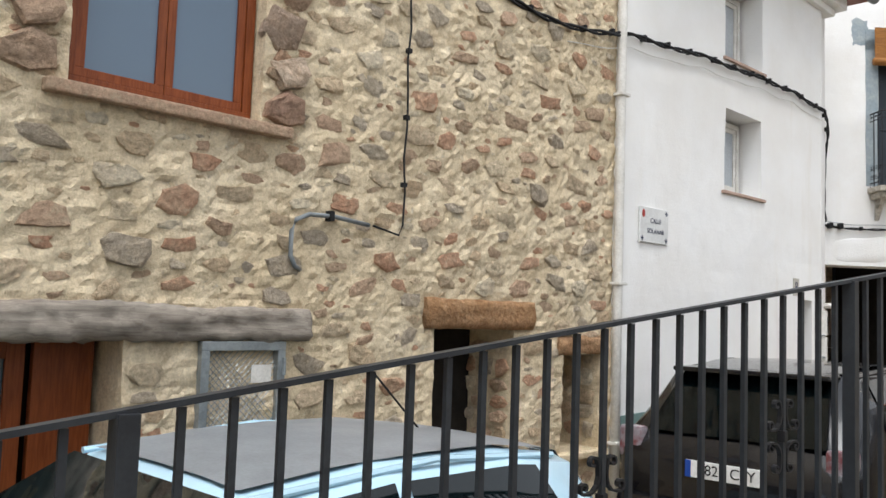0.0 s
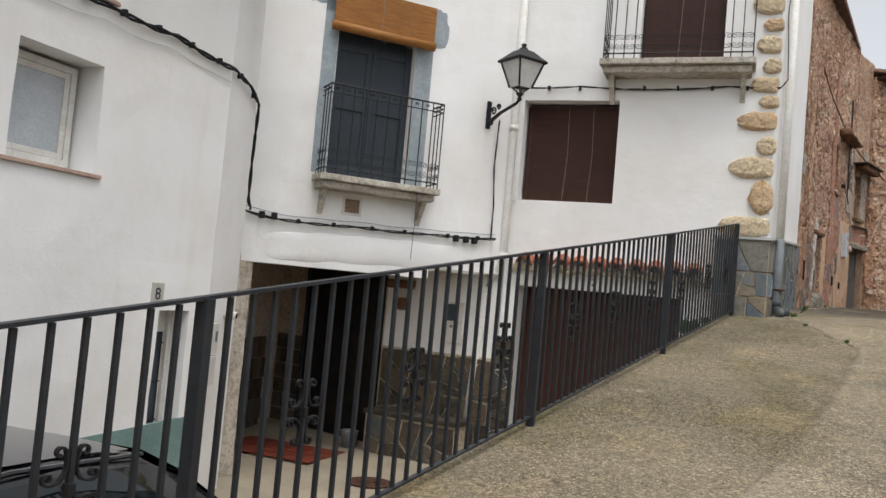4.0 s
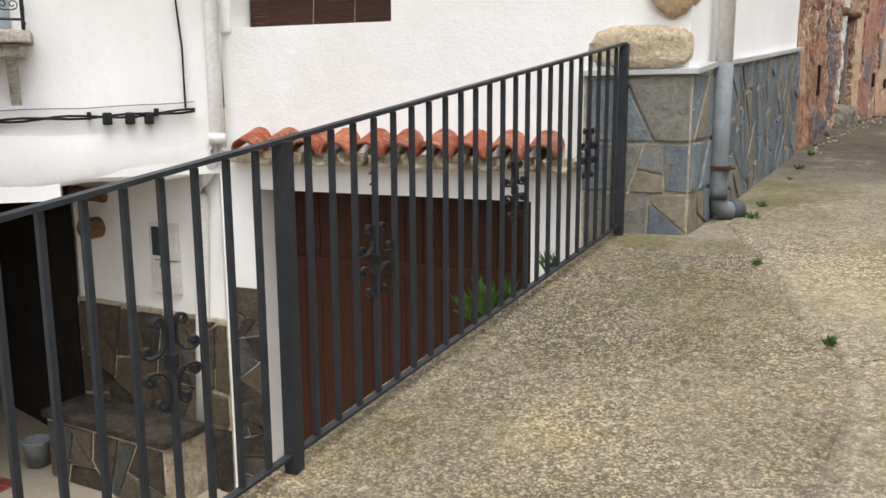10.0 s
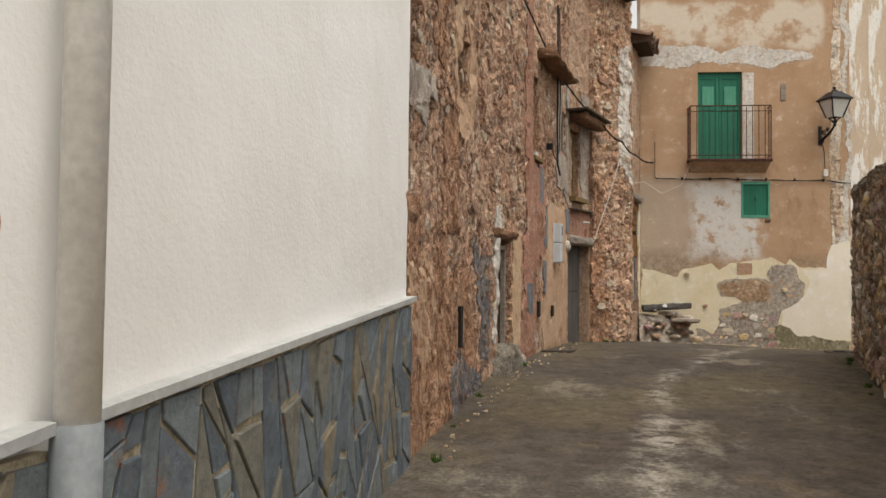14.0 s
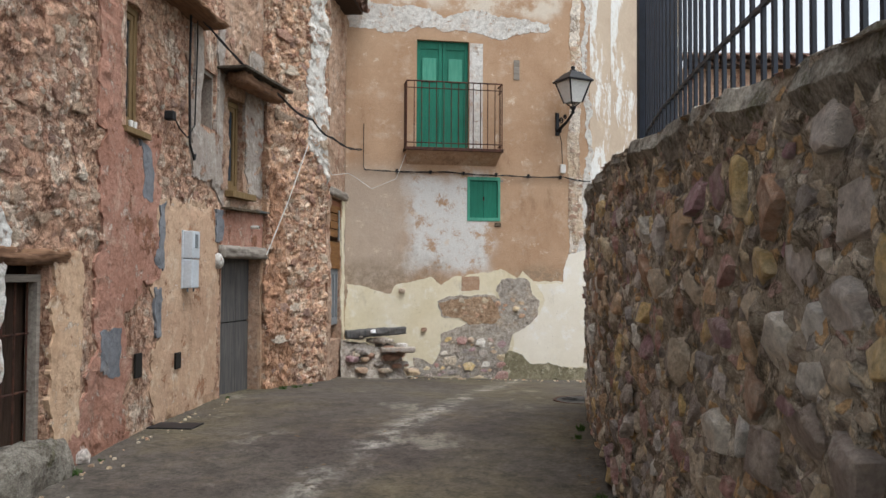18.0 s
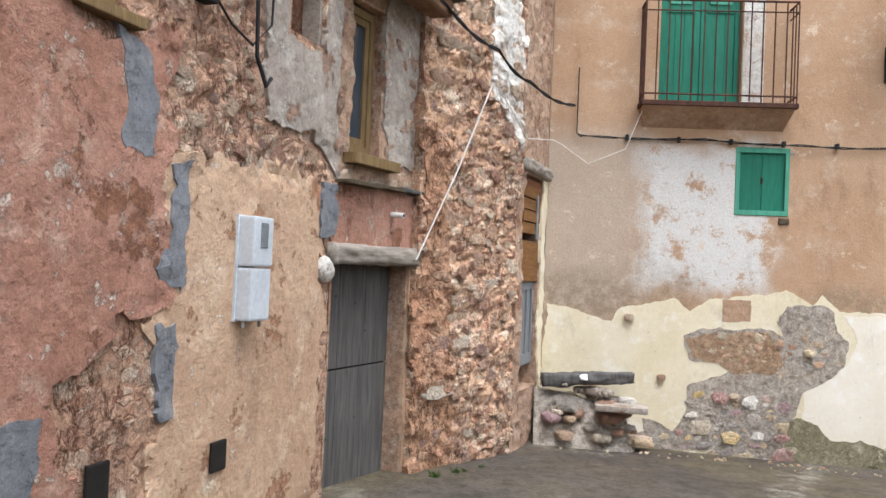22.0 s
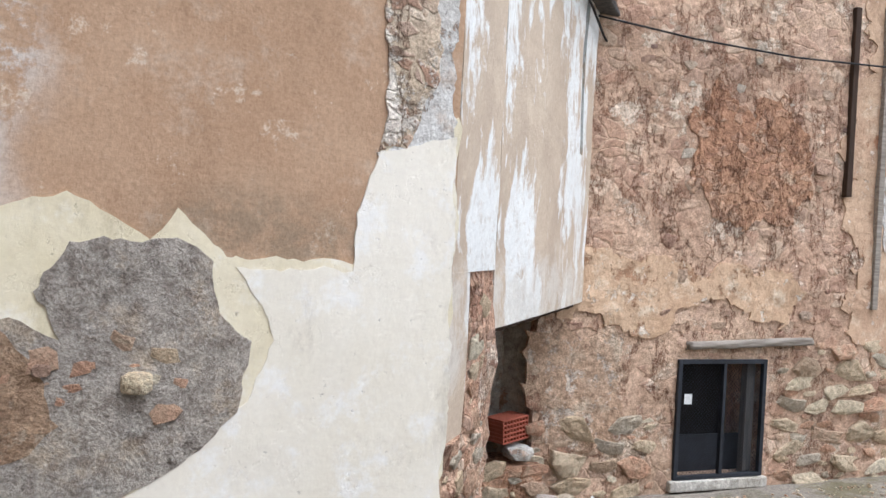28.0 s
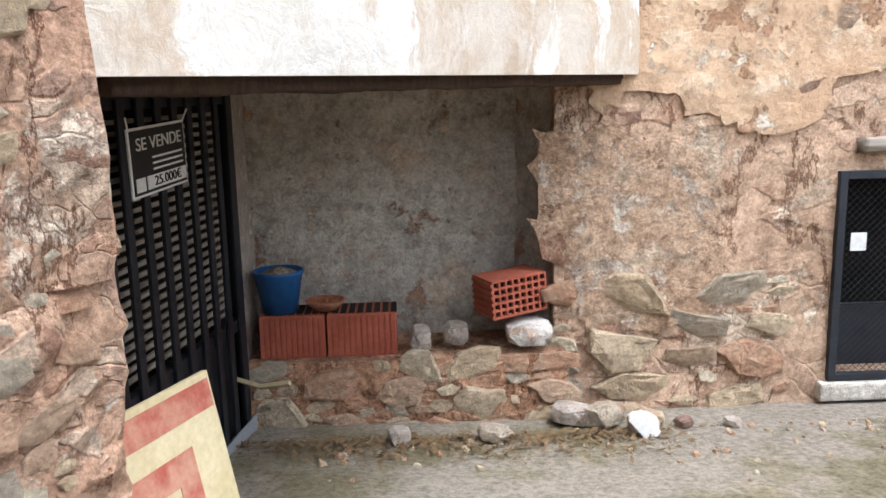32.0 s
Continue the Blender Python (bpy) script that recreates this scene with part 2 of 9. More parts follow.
def stone_mat(name, cols, island=False, crust="C9B79B", amount=0.6, grime=0.0):
    g = Graph(name, 0.92, world_size=True)
    n = len(cols)
    c = g.ramp(g.random(island), [(i / n, rgb(h)) for i, h in enumerate(cols)], True)
    two = g.noise(7, 9, 0.72, 3.0)
    c = g.mix(g.math('MULTIPLY', g.sharp(two, 0.42, 0.62), 0.6), c, g.mix(0.6, c, rgb(crust)))
    f = g.noise(30, 9, 0.78)
    c = g.mix(0.7, c, g.ramp(f, [(0.3, (0.36, 0.32, 0.29, 1)), (0.64, (1.25, 1.22, 1.2, 1))]), 'MULTIPLY')
    c = g.mix(g.math('MULTIPLY', g.sharp(g.noise(11, 10, 0.76, 6.0), 0.55, 0.64), amount), c, rgb(crust))
    if grime:
        c = g.mix(g.math('MULTIPLY', g.sharp(g.noise(1.3, 11, 0.74, 77.0), 0.48, 0.6), grime), c, g.mix(1.0, c, (0.32, 0.31, 0.25, 1), 'MULTIPLY'))
    return g.finish(c, g.math('ADD', g.math('MULTIPLY', g.noise(16, 9, 0.72, 9.0), 2.4), f), 1.0, 0.026)


def wood(name, a, b, axis=2, rough=0.7, scale=5.0):
    g = Graph(name, rough)
    st = [14.0, 14.0, 14.0]
    st[axis] = 1.0
    f = g.noise(scale, 8, 0.65, 0.0, tuple(st), 0.6)
    c = g.mix(g.sharp(f, 0.3, 0.7), rgb(a), rgb(b))
    k = g.noise(2.0, 6, 0.6, 4.0)
    c = g.mix(0.35, c, g.ramp(k, [(0.3, (0.45, 0.43, 0.42, 1)), (0.7, (1, 1, 1, 1))]), 'MULTIPLY')
    c = g.mix(0.25, c, g.ramp(g.random(), [(0, (0.6, 0.6, 0.6, 1)), (1, (1, 1, 1, 1))]), 'MULTIPLY')
    return g.finish(c, f, 0.5, 0.006)


def glass(name, tint):
    g = Graph(name, 0.03)
    g.b.inputs["Specular IOR Level"].default_value = 0.6
    return g.finish(rgb(tint))


def concrete_ground(name, a, b, moss, tan, speck, chip=0.45):
    """Exposed-aggregate concrete: fine pale and dark chips, moss and tan stains."""
    g = Graph(name, 0.93, world_size=True)
    c = g.mix(g.sharp(g.noise(0.5, 9, 0.66), 0.36, 0.64), rgb(a), rgb(b))
    c = g.mix(g.math('MULTIPLY', g.sharp(g.noise(0.8, 9, 0.7, 7.0), 0.47, 0.66), 0.7), c, rgb(moss))
    c = g.mix(g.math('MULTIPLY', g.sharp(g.noise(1.1, 9, 0.66, 12.0), 0.5, 0.7), 0.4), c, rgb(tan))
    chips = g.noise(0.9, 8, 0.7, 19.0)
    k = g.math('ADD', chip, g.math('MULTIPLY', g.sharp(chips, 0.4, 0.65), speck))
    peb = g.vor(120)
    pc = g.n("ShaderNodeSeparateColor")
    g.l(g.vor(120, out="Color"), pc.inputs[0])
    c = g.mix(k, c, g.ramp(pc.outputs[0], [(0.0, (0.16, 0.15, 0.14, 1)), (0.4, (0.55, 0.53, 0.5, 1)), (0.66, (1.0, 0.98, 0.94, 1)), (0.9, (2.1, 2.03, 1.92, 1))]), 'MULTIPLY')
    f = g.noise(24, 9, 0.78, 5.0)
    c = g.mix(0.6, c, g.ramp(f, [(0.37, (0.34, 0.32, 0.3, 1)), (0.58, (1.28, 1.28, 1.28, 1))]), 'MULTIPLY')
    pale = g.noise(3.2, 10, 0.78, 3.0)
    c = g.mix(g.math('MULTIPLY', g.sharp(pale, 0.6, 0.68), 0.45), c, rgb("B4AC9C"))
    h = g.math('SUBTRACT', g.math('ADD', g.math('MULTIPLY', g.noise(7, 8, 0.7, 5.0), 1.5), f), g.math('MULTIPLY', peb, 0.9))
    return g.finish(c, h, 0.8, 0.012)


def alley_concrete():
    g = Graph("alley_concrete", 0.88, world_size=True)
    c = g.mix(g.sharp(g.noise(0.45, 9, 0.66), 0.36, 0.64), rgb("565049"), rgb("463F3A"))
    c = g.mix(g.math('MULTIPLY', g.sharp(g.noise(0.5, 9, 0.7, 21.0), 0.44, 0.62), 0.75), c, rgb("5A5240"))
    c = g.mix(g.math('MULTIPLY', g.sharp(g.noise(1.3, 9, 0.7, 41.0), 0.52, 0.7), 0.5), c, rgb("6C604C"))
    blot = g.noise(7, 11, 0.8, 81.0)
    c = g.mix(0.8, c, g.ramp(blot, [(0.38, (0.45, 0.43, 0.39, 1)), (0.57, (1.2, 1.2, 1.2, 1))]), 'MULTIPLY')
    sp = g.n("ShaderNodeSeparateXYZ")
    g.l(g.co, sp.inputs[0])
    x, y = sp.outputs["X"], sp.outputs["Y"]
    # paler coarse concrete where the ramp meets the alley
    near = g.sharp(g.math('ADD', y, g.math('MULTIPLY', g.noise(1.2, 9, 0.7, 71.0), 2.4)), 18.6, 16.6)
    c = g.mix(g.math('MULTIPLY', near, 0.75), c, g.mix(g.sharp(g.noise(0.9, 9, 0.7, 57.0), 0.44, 0.58), rgb("8C8372"), rgb("6E6749")))
    # drier pale paving of the square
    east = g.sharp(g.math('ADD', x, g.math('MULTIPLY', g.noise(0.8, 9, 0.7, 73.0), 3.0)), 8.2, 10.4)
    c = g.mix(g.math('MULTIPLY', east, 0.55), c, g.mix(g.sharp(g.noise(1.6, 10, 0.74, 75.0), 0.46, 0.6), rgb("A0978A"), rgb("7C7458")))
    # the worn strip along the middle of the alley
    mid = g.math('ADD', 2.12, g.math('ADD', g.math('MULTIPLY', g.math('SUBTRACT', y, 15.8), 0.155), g.math('MULTIPLY', g.math('MAXIMUM', g.math('SUBTRACT', y, 21.4), 0.0), 0.32)))
    off = g.math('ABSOLUTE', g.math('SUBTRACT', x, mid), 0.0)
    band = g.sharp(g.math('ADD', off, g.math('MULTIPLY', g.noise(1.7, 9, 0.72, 6.0), 0.55)), 0.52, 0.24)
    wear = g.sharp(g.noise(5.0, 11, 0.8, 3.0), 0.44, 0.56)
    c = g.mix(g.math('MULTIPLY', g.math('MULTIPLY', g.math('MULTIPLY', band, wear), g.sharp(g.noise(0.8, 8, 0.7, 95.0), 0.38, 0.56)), 0.6), c, rgb("B0AAA0"))
    lt = g.noise(1.0, 10, 0.76, 33.0, (1.0, 0.6, 1.0))
    c = g.mix(g.math('MULTIPLY', g.sharp(lt, 0.56, 0.66), 0.5), c, rgb("8E877A"))
    f = g.noise(34, 9, 0.8, 2.0)
    c = g.mix(0.65, c, g.ramp(f, [(0.38, (0.34, 0.32, 0.29, 1)), (0.57, (1.3, 1.3, 1.3, 1))]), 'MULTIPLY')
    peb = g.vor(80)
    h = g.math('SUBTRACT', g.math('ADD', f, g.math('MULTIPLY', g.noise(6, 8, 0.7, 5.0), 1.4)), g.math('MULTIPLY', peb, 0.4))
    return g.finish(c, h, 0.7, 0.011)


WHITE = whitewash()


def facade_mat():
    """Brown house front: grey worn render, blotched limewash below the shutter, a pale band high up."""
    g = Graph("brown_house_front_render", 0.94)
    c = g.mix(g.sharp(g.noise(0.9, 9, 0.68), 0.36, 0.64), rgb("B4967A"), rgb("A6866A"))
    c = g.mix(g.math('MULTIPLY', g.sharp(g.noise(3.2, 10, 0.74, 4.0), 0.52, 0.66), 0.7), c, rgb("BEA892"))
    grey = g.math('MULTIPLY', g.box(-0.3, 0.95, 3.5, 5.35, 0.3, 0.3, 1.5), 0.65)
    c = g.mix(grey, c, rgb("B2A698"))
    blot = g.sharp(g.noise(3.6, 12, 0.76, 13.0), 0.40, 0.5)
    fine = g.sharp(g.noise(11, 10, 0.78, 23.0), 0.36, 0.46)
    white = g.math('MULTIPLY', g.math('MULTIPLY', g.box(0.92, 2.15, 3.85, 5.28, 0.16, 0.35, 2.2), blot), g.math('ADD', 0.5, g.math('MULTIPLY', fine, 0.5)))
    c = g.mix(g.math('MULTIPLY', white, 0.9), c, rgb("D2D1CC"))
    band = g.math('MULTIPLY', g.box(-0.5, 3.3, 7.75, 8.6, 0.1, 0.25, 2.0), g.sharp(g.noise(2.0, 10, 0.7, 3.0), 0.36, 0.52))
    c = g.mix(g.math('MULTIPLY', band, 0.85), c, rgb("D2C8B8"))
    speck = g.sharp(g.noise(7.5, 12, 0.8, 51.0), 0.585, 0.62)
    c = g.mix(g.math('MULTIPLY', speck, 0.7), c, rgb("D0BEA8"))
    soot = g.noise(2.0, 9, 0.74, 14.0, (1.0, 1.0, 0.4))
    c = g.mix(g.math('MULTIPLY', g.sharp(soot, 0.55, 0.72), 0.5), c, g.mix(1.0, c, (0.45, 0.4, 0.36, 1), 'MULTIPLY'))
    damp = g.math('MAXIMUM', g.box(2.55, 3.4, 3.6, 3.92, 0.12, 0.2, 3.0), g.box(-0.3, 1.5, 3.4, 3.95, 0.2, 0.3, 2.0))
    c = g.mix(g.math('MULTIPLY', g.math('MULTIPLY', damp, g.sharp(g.noise(9, 11, 0.78, 63.0), 0.36, 0.58)), 0.7), c, rgb("857561"))
    f = g.noise(60, 8, 0.75, 2.0)
    c = g.mix(0.35, c, g.ramp(f, [(0.36, (0.45, 0.42, 0.4, 1)), (0.58, (1.15, 1.15, 1.15, 1))]), 'MULTIPLY')
    h = g.math('ADD', g.math('ADD', g.math('MULTIPLY', g.noise(5, 9, 0.7, 8.0), 1.6), g.math('MULTIPLY', f, 0.15)), g.math('MULTIPLY', white, 0.25))
    return g.finish(c, h, 0.5, 0.012)


FRONT = facade_mat()


def dripwall():
    g = Graph("beige_render_with_white_runs", 0.9)
    c = g.mix(g.sharp(g.noise(0.9, 9, 0.66), 0.4, 0.62), rgb("BBA994"), rgb("AE9C88"))
    c = g.mix(g.math('MULTIPLY', g.sharp(g.noise(2.2, 9, 0.7, 27.0), 0.54, 0.68), 0.6), c, rgb("C9B9A2"))
    g.warp(2.2, 0.2)
    run = g.noise(3.0, 9, 0.7, 5.0, (1.0, 1.0, 0.24), 0.0)
    big = g.noise(0.9, 6, 0.6, 11.0)
    m = g.sharp(g.math('ADD', run, g.math('MULTIPLY', big, 0.6)), 0.80, 0.86)
    thin = g.sharp(g.noise(14, 9, 0.78, 9.0), 0.38, 0.5)
    m = g.math('MULTIPLY', m, g.math('ADD', 0.55, g.math('MULTIPLY', thin, 0.45)))
    c = g.mix(m, c, rgb("DAD9D4"))
    low = g.box(-1, 9, 3.3, 3.68, 0.08, 0.3, 3.0)
    c = g.mix(g.math('MULTIPLY', g.math('MULTIPLY', low, g.sharp(g.noise(3, 10, 0.74, 44.0), 0.4, 0.55)), 0.7), c, rgb("CBC5BA"))
    f = g.noise(40, 8, 0.75, 2.0)
    c = g.mix(0.3, c, g.ramp(f, [(0.3, (0.45, 0.42, 0.4, 1)), (0.62, (1.08, 1.08, 1.08, 1))]), 'MULTIPLY')
    return g.finish(c, g.math('ADD', g.math('ADD', f, g.math('MULTIPLY', g.noise(5, 8, 0.7, 4.0), 1.5)), g.math('MULTIPLY', m, 0.15)), 0.6, 0.01)


DRIP = dripwall()
ALCOVE = mortar("stained_alcove_plaster", "BEB9AE", "A6A196", "B8A692", 25, "C8B49E", 1.0, 0.35, 0.57, "B08C74")
TAN = ["D6C0A0", "CAAC92", "DCCCAE", "C2B6A2", "CCA488", "D6C2A4", "B8AC9A", "C69C80", "E0D4BA", "C0A68C", "D0B898"]
REDS = ["B39480", "A37F6E", "C6AE98", "B09C8A", "BC9C86", "9C8074", "CFBCA6", "AC8876", "C2A890", "D2C6B4"]
DARKS = ["E6D4B2", "B0A298", "F0E8DA", "C49A92", "F2EEE6", "D6B692", "A49C98", "E4C88E", "D2C8C0", "C29C82", "B08C92", "DCCCB4"]
LIME = mortar("sandy_lime_mortar", "DCCCAE", "D0BE9E", "C8B494", 40, "E0D6C0", 1.2, 0.22, 0.6)
OCHRE = mortar("ochre_render", "B3967F", "A68872", "BCA896", 35, "C8B8A6", 1.0, 0.4, 0.56, "A67E68")
DARKMORT = earth("dark_rubble_bedding", "BEB4A4", "A89C8A", "D8CEBE", "6E6354", 15.0, 0.58, 0.85, 0.7, 0.4, 1.0, ("E4D4B8", "A89C90", "E0D6C6", "C0A096", "948C86", "D2AE80"))
PALEMORT = mortar("pale_pink_render", "D0B398", "C2A286", "DCC9B0", 35, "E6DACA", 1.8, 0.55, 0.54, "A8806A")
CREAM = mortar("cream_plaster", "DDD2B8", "D2C5A4", "E2DBCC", 25, None, 0.12, 0.04)
PLWHITE = mortar("flaking_white_limewash", "D6D3CC", "C8C3BA", "C0AE9C", 30, "B49882", 0.8, 0.3, 0.545)
CEMENT = mortar("grey_cement_patch", "7E8084", "6A6C70", "92908E", 50, None, 0.5, 0.25)
CEMWASH = mortar("worn_cement_wash", "8C8A88", "74747A", "A8927E", 40, "B89A82", 1.6, 0.5, 0.53, "A87C64")
JAMBM = mortar("pale_sandy_jamb_render", "CCAE90", "BE9E80", "DCCBB2", 30, "E6DCCC", 0.7, 0.2, 0.57, "B0886A")
EARTH = earth("eroded_red_earth_render", "CAA88E", "B69078", "E2D2BE", "7E543F", 12.0, 0.55, 0.6)
PILLARM = earth("pale_lime_rubble_corner", "CCAA8E", "BA967A", "E2D0BA", "7E5644", 10.0, 0.55, 0.8, 0.75, 0.0, 0.65)
BROWNEARTH = earth("smooth_brown_earth_render", "C0987A", "B0866A", "D2B69A", "82583F", 9.0, 0.6, 0.3)
BACKM = earth("weathered_pale_back_wall", "D0B298", "BC9C84", "E4D2BC", "8E6650", 6.0, 0.56, 0.4, 0.5, 0.3, 0.6)
STONE_T = stone_mat("tan_field_stone", TAN)
STONE_TI = stone_mat("tan_field_stone_far", TAN, True)
STONE_R = stone_mat("red_sandstone_rubble", REDS, False, "C2A58A", 0.5)
STONE_RI = stone_mat("red_sandstone_rubble_far", REDS, True, "C2A58A", 0.5)
STONE_D = stone_mat("mixed_retaining_stone", DARKS, False, "E0D8C8", 0.3, 0.25)
STONE_DI = stone_mat("mixed_retaining_stone_far", DARKS, True, "E0D8C8", 0.3, 0.25)


def slate_mat():
    g = Graph("grey_slate_slab", 0.7, world_size=True)
    c = g.ramp(g.random(), [(i / 9, rgb(h)) for i, h in enumerate(["757E84", "666F75", "6E767A", "847B6A", "798286", "606970", "7A786F", "6A727A", "707779"])], True)
    c = g.mix(g.math('MULTIPLY', g.sharp(g.noise(3.0, 9, 0.7, 5.0), 0.54, 0.66), 0.4), c, rgb("94866E"))
    c = g.mix(g.math('MULTIPLY', g.sharp(g.noise(5, 10, 0.75, 15.0), 0.6, 0.68), 0.8), c, rgb("96603C"))
    f = g.noise(18, 9, 0.75, 1.0)
    c = g.mix(0.6, c, g.ramp(f, [(0.36, (0.42, 0.42, 0.44, 1)), (0.6, (1.2, 1.2, 1.2, 1))]), 'MULTIPLY')
    return g.finish(c, g.math('ADD', g.math('MULTIPLY', g.noise(4, 9, 0.7, 8.0), 2.6), f), 0.8, 0.016)


SLATE = slate_mat()
QUOIN = stone_mat("golden_quoin_stone", ["EAD2AE", "E4C49C", "ECD8B4", "E2BE94"], False, "F2E6CC", 0.6)
JOINT = mortar("beige_joint_mortar", "C6BAA2", "B8AB92", "D0C5AE", 40)
ROAD = concrete_ground("aggregate_concrete", "8A806C", "746C5C", "645E40", "A4906E", 0.4, 0.4)
PALEROAD = concrete_ground("pale_worn_concrete", "978C78", "827969", "6E664A", "A89676", 0.4, 0.26)
ALLEY = alley_concrete()
IRON = simple("dark_grey_iron_paint", "33363A", "2B2D31", 8, 0.45, 0.1, 90)
BLACKIRON = simple("black_wrought_iron", "1B1C1E", "26262A", 12, 0.5, 0.15, 80)
RUSTIRON = simple("rusty_iron", "3B2A24", "57392C", 14, 0.8, 0.3, 80)

# ---- mesh helpers ----
from mathutils.geometry import delaunay_2d_cdt

IDENT = Matrix.Identity(4)


def link(name, bm, mat, parent=None, label="", smooth=False):
    me = bpy.data.meshes.new(name)
    bm.to_mesh(me)
    bm.free()
    me.materials.append(mat)
    if smooth:
        me.shade_smooth()
    ob = new(name, me)
    if parent is not None:
        ob.parent = parent
    if label:
        ob["label"] = label
    return ob


def part(name, bm, mat, parent, label="", smooth=False):
    return link(name, bm, mat, parent, label, smooth)


def thing(name, m, label, category, group="", kind=""):
    ob = new(name)
    ob.matrix_world = m
    return tagged(ob, label, category, group, kind)


def raw(name, verts, faces, mat, parent=None, label="", smooth=False):
    me = bpy.data.meshes.new(name)
    me.from_pydata(verts, [], faces)
    me.update()
    me.materials.append(mat)
    if smooth:
        me.shade_smooth()
    ob = new(name, me)
    if parent is not None:
        ob.parent = parent
    if label:
        ob["label"] = label
    return ob


def box(x0, x1, y0, y1, z0, z1, bevel=0.0, bm=None):
    bm = bm or bmesh.new()
    r = bmesh.ops.create_cube(bm, size=1.0)
    for v in r["verts"]:
        v.co = ((x0 + x1) / 2 + v.co.x * (x1 - x0), (y0 + y1) / 2 + v.co.y * (y1 - y0), (z0 + z1) / 2 + v.co.z * (z1 - z0))
    if bevel:
        es = list({e for v in r["verts"] for e in v.link_edges})
        bmesh.ops.bevel(bm, geom=es, offset=bevel, segments=2, affect='EDGES', profile=0.6)
    return bm


def tube(points, radius, sides=8, bm=None, closed=False, square=False):
    """A round or square bar along a line of points."""
    bm = bm or bmesh.new()
    pts = [Vector(p) for p in points]
    rings, n = [], len(pts)
    for i, p in enumerate(pts):
        a = pts[(i - 1) % n] if closed else pts[max(i - 1, 0)]
        b = pts[(i + 1) % n] if closed else pts[min(i + 1, n - 1)]
        d = (b - a).normalized()
        up = Vector((0, 0, 1)) if abs(d.z) < 0.95 else Vector((1, 0, 0))
        s = d.cross(up).normalized()
        t = s.cross(d)
        k, off, r = (4, math.pi / 4, radius * 1.414) if square else (sides, 0, radius)
        rr = r(i / max(n - 1, 1)) if callable(r) else r
        rings.append([bm.verts.new(p + rr * (math.cos(off + 2 * math.pi * j / k) * s + math.sin(off + 2 * math.pi * j / k) * t)) for j in range(k)])
    k = len(rings[0])
    for i in range(n if closed else n - 1):
        a, b = rings[i], rings[(i + 1) % n]
        for j in range(k):
            bm.faces.new((a[j], a[(j + 1) % k], b[(j + 1) % k], b[j]))
    if not closed:
        bm.faces.new(rings[0][::-1])
        bm.faces.new(rings[-1])
    if k >= 10:
        bmesh.ops.recalc_face_normals(bm, faces=bm.faces[:])
    return bm


def lathe(profile, sides=20, bm=None, centre=(0, 0, 0)):
    bm = bm or bmesh.new()
    rings = []
    for r, z in profile:
        rings.append([bm.verts.new((centre[0] + r * math.cos(2 * math.pi * j / sides), centre[1] + r * math.sin(2 * math.pi * j / sides), centre[2] + z)) for j in range(sides)])
    for a, b in zip(rings, rings[1:]):
        for j in range(sides):
            bm.faces.new((a[j], a[(j + 1) % sides], b[(j + 1) % sides], b[j]))
    bm.faces.new(rings[0][::-1])
    bm.faces.new(rings[-1])
    return bm


def frame_of(a, b, z=0.0):
    """Pose of a wall from a to b: x along it, y into it, z up. Its face looks to the right of a to b."""
    d = (Vector(b) - Vector(a)).normalized()
    return Matrix(((d.x, -d.y, 0, a[0]), (d.y, d.x, 0, a[1]), (0, 0, 1, z), (0, 0, 0, 1)))


RELIEF = {}


def face_of(ob, u, z):
    """Depth of a wall's uneven face at (along, up)."""
    us, zs, at = RELIEF[ob.name]
    i = min(max(int(np.searchsorted(us, u)) - 1, 0), len(us) - 2)
    j = min(max(int(np.searchsorted(zs, z)) - 1, 0), len(zs) - 2)
    fu = min(1.0, max(0.0, (u - us[i]) / (us[i + 1] - us[i])))
    fz = min(1.0, max(0.0, (z - zs[j]) / (zs[j + 1] - zs[j])))
    g = lambda p, q: at.get((p, q), 0.0)
    return (g(i, j) * (1 - fu) + g(i + 1, j) * fu) * (1 - fz) + (g(i, j + 1) * (1 - fu) + g(i + 1, j + 1) * fu) * fz


